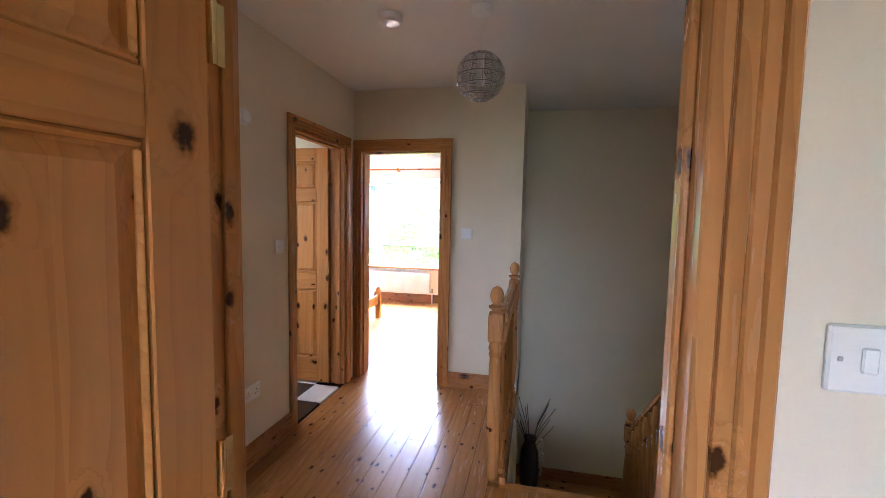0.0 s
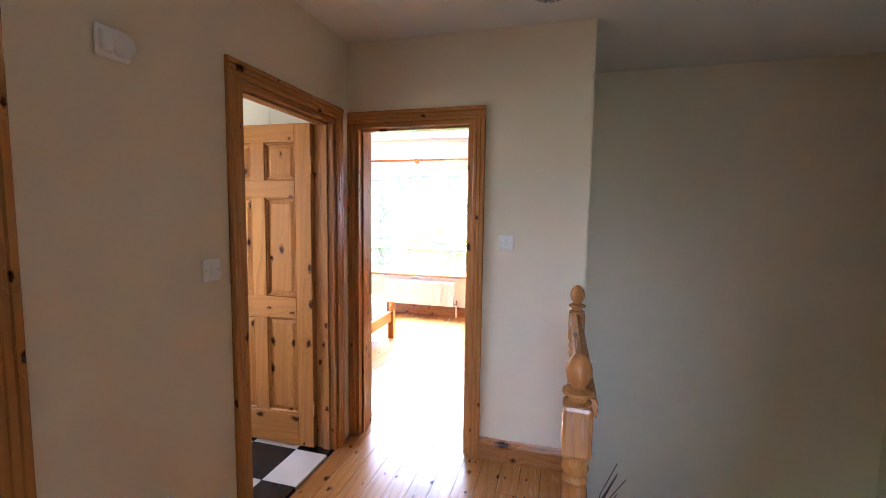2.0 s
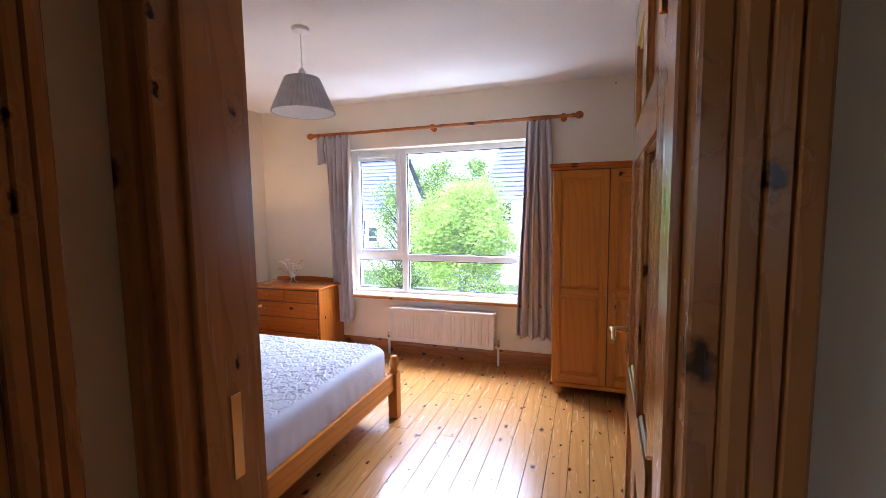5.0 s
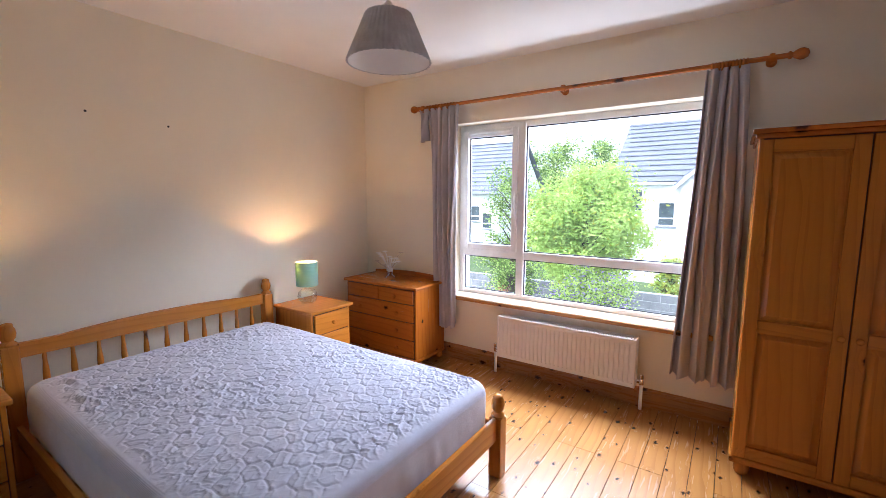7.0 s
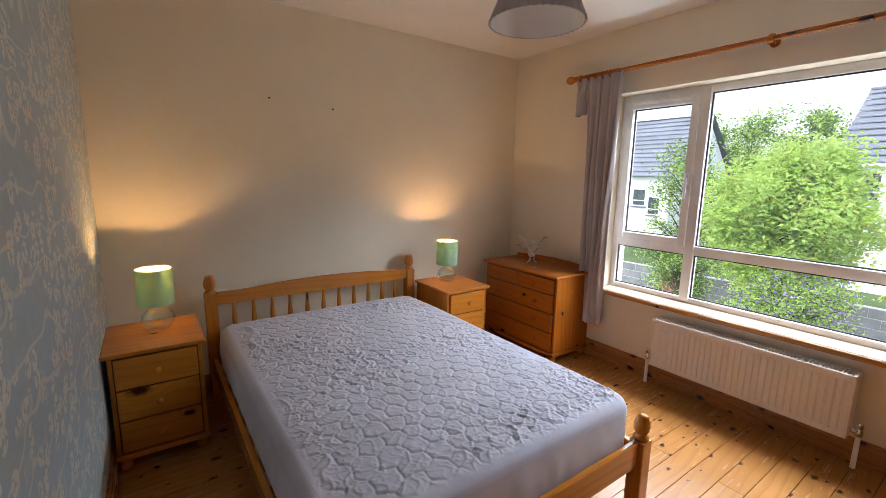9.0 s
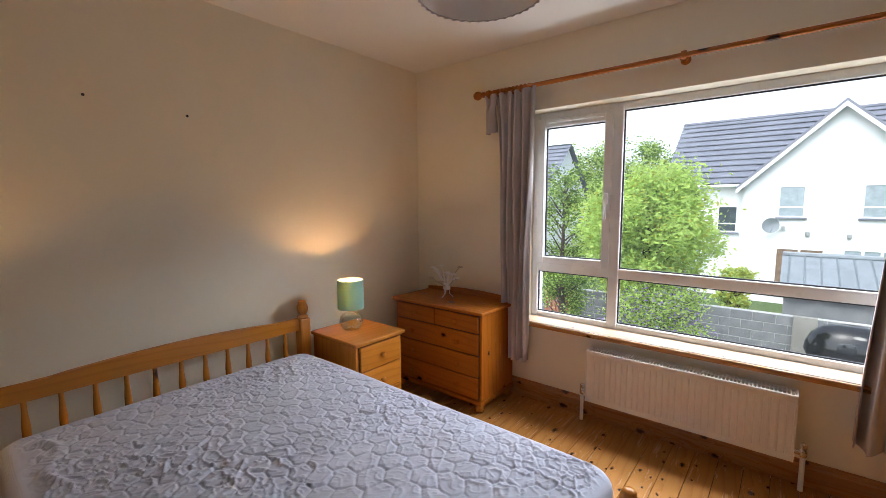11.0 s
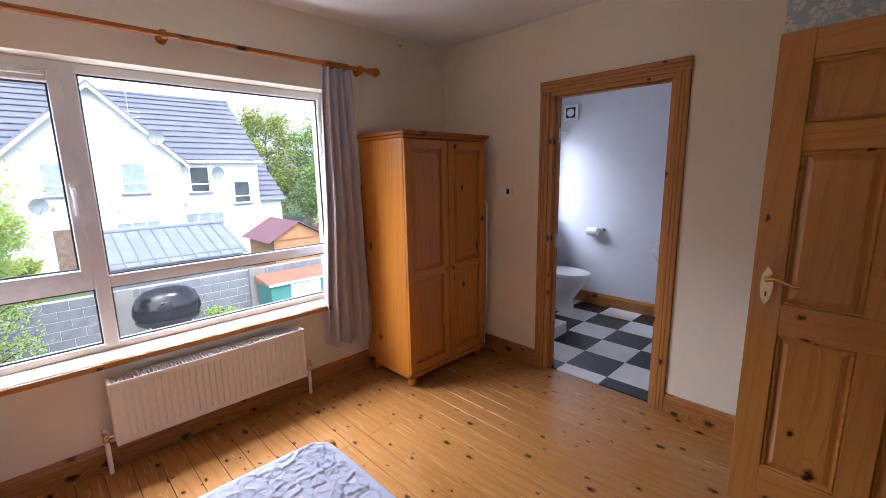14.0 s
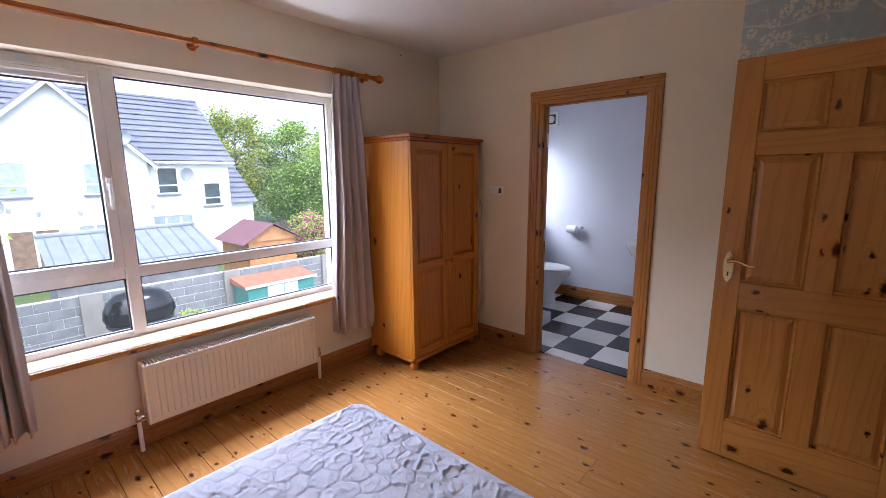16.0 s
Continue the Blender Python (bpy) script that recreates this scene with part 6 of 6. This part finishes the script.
dish(ter, -0.6, FY - 0.55, 0.45, 20)
dish(ter, 3.35, FY - 0.55, 3.05, -15)
dish(ter, 5.75, FY, 1.55, 10)
for x, z in ((0.55, 0.05), (1.75, 0.0), (4.2, 0.1), (-0.2, 0.25)):
    part("wall_light", boxes(((x - 0.07, FY - 0.66, z), (x + 0.07, FY - 0.56, z + 0.18), 0.02)), STEEL, ter, "small outdoor wall lamp")
bm = bmesh.new()
tube(bm, [(2.55, FY - 0.7, 2.9), (2.55, FY - 0.7, 4.9)], 0.02)
for q in range(4):
    tube(bm, [(2.3 - 0.05 * q, FY - 0.7, 3.4 + 0.22 * q), (2.8 + 0.05 * q, FY - 0.7, 3.4 + 0.22 * q)], 0.012, 5)
part("aerial", bm, STEEL, ter, "thin metal aerial")
# lower end block of the terrace
bm = boxes(((7.75, FY + 0.8, LOW), (9.2, FY + 7, 0.05)))
prism(bm, [(FY + 0.8, 0.05), (FY + 7, 0.05), (FY + 4.0, 1.9), (FY + 3.6, 1.9)], "x", 7.75, 9.1)
part("wall", bm, RENDERED, ter)
roof_slope(ter, 7.75, 9.4, (FY + 0.5, 0.0), (FY + 3.8, 2.35), skew=0.0)

# neighbouring house further along
nb = thing("neighbour_house", (-13.2, 26.5, 0), "white rendered neighbouring house with a dark tiled roof", "house")
bm = boxes(((-5, 0, LOW), (0.4, 8, 1.6)))
prism(bm, [(0.0, 1.6), (8.0, 1.6), (4.0, 5.4)], "x", -5, 0.4)
part("wall", bm, RENDERED, nb)
roof_slope(nb, -5.3, 0.7, (-0.35, 1.55), (4.0, 5.5))
roof_slope(nb, -5.3, 0.7, (8.35, 1.55), (4.0, 5.5))
house_window(nb, -0.5, -0.01, -0.2, 0.8, 1.1, DARKGLASS)
house_window(nb, -1.5, -0.01, 0.3, 0.9, 1.1, DARKGLASS)


# sheds
def ribbed_roof(parent, x0, x1, eave, ridge, mat, pitch, name, label):
    """A sheet roof with standing ribs running up the slope."""
    (ya, za), (yb, zb) = eave, ridge
    bm = bmesh.new()
    vs = [bm.verts.new(p) for p in ((x0, ya, za), (x1, ya, za), (x1, yb, zb), (x0, yb, zb), (x0, ya, za - 0.04), (x1, ya, za - 0.04), (x1, yb, zb - 0.04), (x0, yb, zb - 0.04))]
    for q in ((0, 1, 2, 3), (7, 6, 5, 4), (0, 4, 5, 1), (1, 5, 6, 2), (2, 6, 7, 3), (3, 7, 4, 0)):
        bm.faces.new([vs[i] for i in q])
    x = x0 + pitch / 2
    while x < x1:
        r = [bm.verts.new(p) for p in ((x - 0.025, ya, za), (x + 0.025, ya, za), (x, ya, za + 0.05), (x - 0.025, yb, zb), (x + 0.025, yb, zb), (x, yb, zb + 0.05))]
        for q in ((0, 1, 2), (5, 4, 3), (0, 2, 5, 3), (1, 4, 5, 2)):
            bm.faces.new([r[i] for i in q])
        x += pitch
    part(name, bm, mat, parent, label)


shed = thing("metal_shed", (0, 0, 0), "long shed with a ribbed grey sheet roof beyond the wall", "shed")
part("wall", boxes(((0.0, 14.3, LOW), (3.7, 16.2, -0.75))), BLOCK, shed)
ribbed_roof(shed, -0.1, 3.8, (14.1, -0.85), (16.3, -0.12), METALROOF, 0.33, "roof", "ribbed grey sheet roof")
part("ridge_cap", boxes(((-0.1, 16.2, -0.14), (3.8, 16.45, -0.04), 0.02)), METALROOF, shed)
red = thing("garden_shed", (0, 0, 0), "wooden garden shed with a maroon corrugated roof", "shed")
part("wall", boxes(((4.9, 14.8, LOW), (6.6, 17.0, -0.72))), ORANGEWOOD, red)
bm = bmesh.new()
prism(bm, [(4.8, -0.75), (6.7, -0.75), (6.7, -0.72), (5.75, -0.22), (4.8, -0.72)], "y", 14.75, 16.9)
part("gable", bm, ORANGEWOOD, red, "orange boarded gable")
for a, b in ((4.62, 5.75), (6.88, 5.75)):
    bm = bmesh.new()
    m = 26
    za, zb = -0.80, -0.16
    rows = []
    for k in range(m + 1):
        y = 14.6 + 2.5 * k / m
        w = 0.02 if k % 2 else -0.012
        rows.append((bm.verts.new((a, y, za + w)), bm.verts.new((b, y, zb + w))))
    for p, q in zip(rows, rows[1:]):
        bm.faces.new((p[0], q[0], q[1], p[1]))
    part("roof", bm, REDROOF, red, "maroon corrugated roof slope")
green = thing("green_store", (3.45, 11.75, LOW), "green and white metal garden store with a rusty lid", "shed")
part("body", boxes(((0, 0, 0), (2.0, 0.9, 1.25), 0.02)), GREENPAINT, green)
part("door", boxes(((0.55, -0.015, 0.1), (1.02, 0.0, 1.22), 0.006)), WHITEPAINT, green, "white sheet door")
part("door", boxes(((1.04, -0.015, 0.1), (1.45, 0.0, 1.22), 0.006)), WHITEPAINT, green, "white sheet door")
bm = bmesh.new()
prism(bm, [(-0.05, 1.25), (0.95, 1.25), (0.95, 1.42), (-0.05, 1.30)], "x", -0.05, 2.05)
part("lid", bm, RUST, green, "rust orange lid")
part("lid_edge", boxes(((-0.06, -0.07, 1.24), (2.06, -0.03, 1.31), 0.01)), WHITEPAINT, green)
grill = thing("barbecue", (1.05, 11.6, LOW), "large black domed barbecue on a metal stand by the wall", "barbecue")
bm = loft([([(x, y * 0.62) for x, y in oval(0, 0, 0.62, 0.62)], 1.10), ([(x, y * 0.62) for x, y in oval(0, 0, 0.68, 0.68)], 1.25), ([(x, y * 0.62) for x, y in oval(0, 0, 0.66, 0.66)], 1.40),
           ([(x, y * 0.62) for x, y in oval(0, 0, 0.58, 0.58)], 1.60), ([(x, y * 0.62) for x, y in oval(0, 0, 0.42, 0.42)], 1.74), ([(x, y * 0.62) for x, y in oval(0, 0, 0.2, 0.2)], 1.80)])
part("lid", bm, BLACKGLOSS, grill, "glossy black domed lid", smooth=60)
part("bowl", loft([([(x, y * 0.62) for x, y in oval(0, 0, 0.35, 0.35)], 0.85), ([(x, y * 0.62) for x, y in oval(0, 0, 0.60, 0.60)], 1.02), ([(x, y * 0.62) for x, y in oval(0, 0, 0.64, 0.64)], 1.09)]),
     DARKGREY, grill, smooth=60)
for x in (-0.45, 0.45):
    for y in (-0.22, 0.22):
        bm = bmesh.new()
        tube(bm, [(x, y, 0.0), (x * 0.9, y * 0.9, 1.0)], 0.025)
        part("leg", bm, STEEL, grill)
part("shelf", boxes(((-0.5, -0.25, 0.35), (0.5, 0.25, 0.38), 0.01)), STEEL, grill)
rusty = solid("rusty_gate", boxes(*[((-5.75 + 0.13 * k, 12.65, LOW), (-5.65 + 0.13 * k, 12.69, -1.20), 0.01) for k in range(7)]), RUST, "rust red boarded gate beside the wall", "gate")


# ---- trees ----
def leaf_mesh(name, n, size, centres, material, seed):
    """Many small bent leaves scattered about the ends of twigs."""
    rnd = np.random.default_rng(seed)
    c = np.array(centres)
    pick = c[rnd.integers(0, len(c), n)]
    r = pick[:, 3:4]
    p = pick[:, :3] + rnd.normal(0, 1, (n, 3)) * r * 0.42
    a = rnd.normal(0, 1, (n, 3))
    a[:, 2] *= 0.6
    a /= np.linalg.norm(a, axis=1, keepdims=True)
    b = np.cross(a, rnd.normal(0, 1, (n, 3)))
    b /= np.linalg.norm(b, axis=1, keepdims=True)
    s = size * rnd.uniform(0.6, 1.3, (n, 1))
    quads = np.stack([p - a * s, p + b * s * 0.42 - a * s * 0.1, p + a * s, p - b * s * 0.42 - a * s * 0.1], 1).reshape(-1, 3)
    me = bpy.data.meshes.new(name)
    me.from_pydata(quads.tolist(), [], [(4 * i, 4 * i + 1, 4 * i + 2, 4 * i + 3) for i in range(n)])
    me.materials.append(material)
    return me


def tree(name, label, at, height, spread, bottom, n, size, materials, seed, category="tree", twigs=70):
    t = thing(name, at, label, category)
    rnd = random.Random(seed)
    bm = bmesh.new()
    tube(bm, [(0, 0, 0), (0.05, 0.02, height * 0.2), (-0.04, 0.05, height * 0.45), (0.03, 0, height * 0.8)], [0.13, 0.11, 0.08, 0.03], 10)
    part("trunk", bm, BARK, t, smooth=60)
    ends = []
    bm = bmesh.new()
    for k in range(twigs):
        a = rnd.uniform(0, 2 * math.pi)
        u = rnd.uniform(0, 1)
        z = bottom + (height - bottom) * u
        rr = spread * (0.35 + 0.65 * math.sin(math.pi * min(0.97, 0.12 + 0.8 * u))) * rnd.uniform(0.45, 1.0)
        end = (rr * math.cos(a), rr * math.sin(a), z + rnd.uniform(-0.2, 0.2))
        z0 = max(height * 0.12, z - rr * 0.8)
        tube(bm, [(0, 0, z0), (end[0] * 0.5, end[1] * 0.5, (z0 + end[2]) / 2 + 0.1), end], [0.028, 0.016, 0.005], 5)
        ends.append((*end, spread * rnd.uniform(0.22, 0.40)))
        ends.append((end[0] * 0.6, end[1] * 0.6, end[2] * 0.97, spread * rnd.uniform(0.22, 0.36)))
    part("limbs", bm, BARK, t)
    for i, (mat, share) in enumerate(materials):
        ob = new("crown", leaf_mesh("crown", int(n * share), size, ends, mat, seed + i))
        ob.parent = t
        ob["kind"] = "stuff"
    return t


tree("garden_tree", "bushy bright green garden tree in leaf", (-2.95, 12.0, GROUND), 5.5, 1.65, 2.9, 46000, 0.062, [(LEAF, 0.9), (LEAFGOLD, 0.1)], 11)
tree("flowering_shrub", "leafy shrub with lilac flowers in front of the wall", (-2.65, 11.3, GROUND), 3.2, 1.2, 0.6, 20000, 0.042, [(LEAF, 0.62), (LEAFDARK, 0.2), (FLOWER, 0.18)], 21, "shrub")
tree("slender_tree", "blue-green young tree beside the neighbour house", (-5.6, 13.0, GROUND), 6.0, 1.15, 1.5, 12000, 0.05, [(LEAFDARK, 0.6), (LEAF, 0.4)], 31)
tree("yard_shrub", "yellow green shrub beside the terrace door", (-1.35, 18.5, LOW), 1.7, 0.65, 0.3, 2600, 0.08, [(LEAFGOLD, 0.6), (LEAF, 0.4)], 41, "shrub")
tree("low_shrub", "small leafy plant at the foot of the wall", (2.35, 12.2, LOW), 0.75, 0.45, 0.1, 1500, 0.05, [(LEAF, 1.0)], 51, "shrub", 20)
tree("pink_shrub", "pink flowering shrub beyond the sheds", (10.4, 20.0, LOW), 2.2, 1.2, 0.3, 4000, 0.09, [(LEAF, 0.6), (PINKFLOWER, 0.4)], 61, "shrub")
for i, (x, y, h, s, mats) in enumerate(((14.5, 38, 9.2, 3.2, [(LEAFGOLD, 0.6), (LEAFDARK, 0.4)]), (18.5, 37, 8.8, 3.2, [(LEAF, 0.5), (LEAFDARK, 0.5)]), (22.5, 36, 8.2, 3.4, [(LEAF, 0.7), (LEAFDARK, 0.3)]),
                                        (12.0, 42, 9.6, 3.0, [(LEAFGOLD, 0.5), (LEAFDARK, 0.5)]), (20.5, 33, 7.0, 2.8, [(LEAF, 0.8), (LEAFDARK, 0.2)]), (-6.8, 40, 8.4, 3.2, [(LEAFDARK, 0.7), (LEAF, 0.3)]),
                                        (-10.5, 42, 9.2, 3.4, [(LEAFDARK, 0.6), (LEAF, 0.4)]), (-14.0, 41, 9.4, 3.4, [(LEAFDARK, 0.5), (LEAF, 0.5)]), (-18.0, 40, 9.0, 3.4, [(LEAFDARK, 0.6), (LEAF, 0.4)]), (26.5, 37, 8.8, 3.4, [(LEAF, 0.6), (LEAFDARK, 0.4)]), (16.5, 31, 5.0, 2.6, [(LEAFDARK, 0.8), (LEAF, 0.2)]))):
    tree("background_tree", "tall dense tree behind the houses", (x, y, LOW), h, s, 1.0, 14000, 0.13, mats, 100 + i * 7, twigs=60)
palm = thing("spiky_palm", (7.6, 17.6, LOW), "spiky palm with a dark crown behind the sheds", "palm")
part("trunk", turned([(0.10, 0), (0.08, 1.9)], 10), BARK, palm)
bm = bmesh.new()
rnd = random.Random(9)
for k in range(60):
    a, e = rnd.uniform(0, 6.28), rnd.uniform(-0.3, 1.4)
    L = rnd.uniform(0.45, 0.62)
    d = Vector((math.cos(a) * math.cos(e), math.sin(a) * math.cos(e), math.sin(e)))
    s = d.orthogonal().normalized() * 0.025
    o = Vector((0, 0, 1.9))
    v = [bm.verts.new(q) for q in (o - s, o + s, o + d * L)]
    bm.faces.new(v)
part("fronds", bm, BARK, palm, "dark spiky fronds")
fence = thing("timber_fence", (9.5, 22, LOW), "grey timber fence at the end of the lane", "fence")
for k in range(24):
    part("board", boxes(((0.30 * k, 0, 0), (0.30 * k + 0.27, 0.03, 1.8), 0.005)), BARK, fence)

# ---- boards, tiles and blocks ----
def boards(name, label, x0, x1, y0, y1, width, seed):
    """Floor boards along y, one object each, with butt joints here and there."""
    f = thing(name, (0, 0, 0), label, "floor", kind="structure")
    rnd = random.Random(seed)
    meshes = {}
    n = int(round((x1 - x0) / width))
    w = (x1 - x0) / n
    for k in range(n):
        y = y0
        while y < y1 - 0.02:
            L = min(y1 - y, rnd.choice([1.2, 1.8, 2.4, 3.2]))
            if y1 - (y + L) < 0.4:
                L = y1 - y
            key = round(L, 3)
            if key not in meshes:
                bm = boxes(((-w / 2 + 0.0014, 0.001, -0.022), (w / 2 - 0.0014, L - 0.001, 0.0), 0.0006))
                meshes[key] = mesh_of("board", bm, FLOOR["y"])
            ob = new("board", meshes[key])
            ob.parent = f
            ob.location = (x0 + w * (k + 0.5), y, 0)
            y += L
    return f


boards("floor_bedroom", "varnished knotty pine floorboards in the bedroom", XL, XR + 0.05, YD - 0.03, YW, 0.112, 5)
boards("floor_landing", "varnished knotty pine floorboards on the landing", 0.0, 1.34, -2.70, YD - 0.03, 0.112, 6)
boards("floor_landing_head", "varnished knotty pine floorboards at the stair head", 1.34, 2.42, -2.70, -1.245, 0.112, 7)
boards("floor_first_room", "varnished pine floorboards in the first room", -0.48, 3.35, -5.80, -2.70, 0.24, 8)
boards("floor_side_room", "varnished pine floorboards in the side room", -1.75, 0.0, -2.70, -1.60, 0.24, 9)


def checker(name, label, x0, x1, y0, y1, ox, oy, sx, sy, shift=0):
    """Black and white tiles, one object each, cut at the walls."""
    f = thing(name, (0, 0, 0), label, "floor", kind="structure")
    tiles = [mesh_of("tile", boxes(((0.001, 0.001, -0.02), (sx - 0.001, sy - 0.001, 0.0), 0.0015)), m) for m in (BLACKTILE, WHITETILE)]
    i0, i1 = math.floor((x0 - ox) / sx), math.ceil((x1 - ox) / sx)
    j0, j1 = math.floor((y0 - oy) / sy), math.ceil((y1 - oy) / sy)
    for i in range(i0, i1):
        for j in range(j0, j1):
            xa, xb, ya, yb = max(x0, ox + i * sx), min(x1, ox + (i + 1) * sx), max(y0, oy + j * sy), min(y1, oy + (j + 1) * sy)
            if xb - xa < 0.01 or yb - ya < 0.01:
                continue
            k = (i + j + shift) % 2
            whole = xb - xa > sx - 1e-6 and yb - ya > sy - 1e-6
            me = tiles[k] if whole else mesh_of("tile", boxes(((0.001, 0.001, -0.02), (xb - xa - 0.001, yb - ya - 0.001, 0.0), 0.0015)), (BLACKTILE, WHITETILE)[k])
            ob = new("tile", me)
            ob.parent = f
            ob.location = (xa, ya, 0)
    return f


checker("floor_ensuite", "black and white chequered tile floor in the ensuite", 1.388, 3.08, 1.12, YW, 1.525, 1.88, 0.316, 0.333, 0)
checker("floor_bathroom", "black and white chequered tile floor in the bathroom", -1.75, -0.02, -1.55, 0.0, -0.235, -0.25, 0.312, 0.312, 0)
wt = thing("tiling_bathroom", (0, 0, 0), "large cream wall tiles above the bath", "tiling", kind="structure")
tile_me = mesh_of("wall_tile", boxes(((0.0005, -0.008, 0.0005), (0.3995, 0.0, 0.2495), 0.001)), WALLTILE)
for i in range(4):
    for j in range(10):
        ob = new("wall_tile", tile_me)
        ob.parent = wt
        ob.location = (-1.745 + 0.40 * i, -0.028, 0.0 + 0.25 * j - 0.02)
part("backing", boxes(((-1.75, -0.028, 0), (-0.12, 0.0, H))), TILEGROUT, wt)

bw = thing("block_wall", (0, 0, 0), "grey concrete block garden wall", "wall", kind="structure")
part("mortar", boxes(((-8.9, 12.91, LOW), (8.9, 13.09, -1.19))), MORTAR, bw)
block_me = mesh_of("block", boxes(((0.005, 0.0, 0.005), (0.435, 0.2, 0.210), 0.006)), BLOCK)
half_me = mesh_of("block", boxes(((0.005, 0.0, 0.005), (0.215, 0.2, 0.210), 0.006)), BLOCK)
for j in range(7):
    x = -8.9
    if j % 2:
        ob = new("block", half_me)
        ob.parent = bw
        ob.location = (x, 12.9, LOW + 0.01 + 0.222 * j)
        x += 0.22
    while x < 8.5:
        ob = new("block", block_me)
        ob.parent = bw
        ob.location = (x, 12.9, LOW + 0.01 + 0.222 * j)
        x += 0.44
for x in (-2.9, 0.2, 3.3, 6.4):
    part("pier", boxes(((x, 12.78, LOW), (x + 0.42, 12.9, -1.15), 0.01)), GRAVEL, bw, "rendered pier")

# the far side of the yard, set out from the middle of the bedroom
FAR = Matrix.Translation((-0.95, 0.83, 1.41)) @ Matrix.Scale(1.2, 4) @ Matrix.Translation((0.6, -0.83, -1.41))
for ob in [o for o in scene.objects if o.parent is None and o.name.split(".")[0] in FAR_THINGS]:
    ob.matrix_world = FAR @ ob.matrix_basis
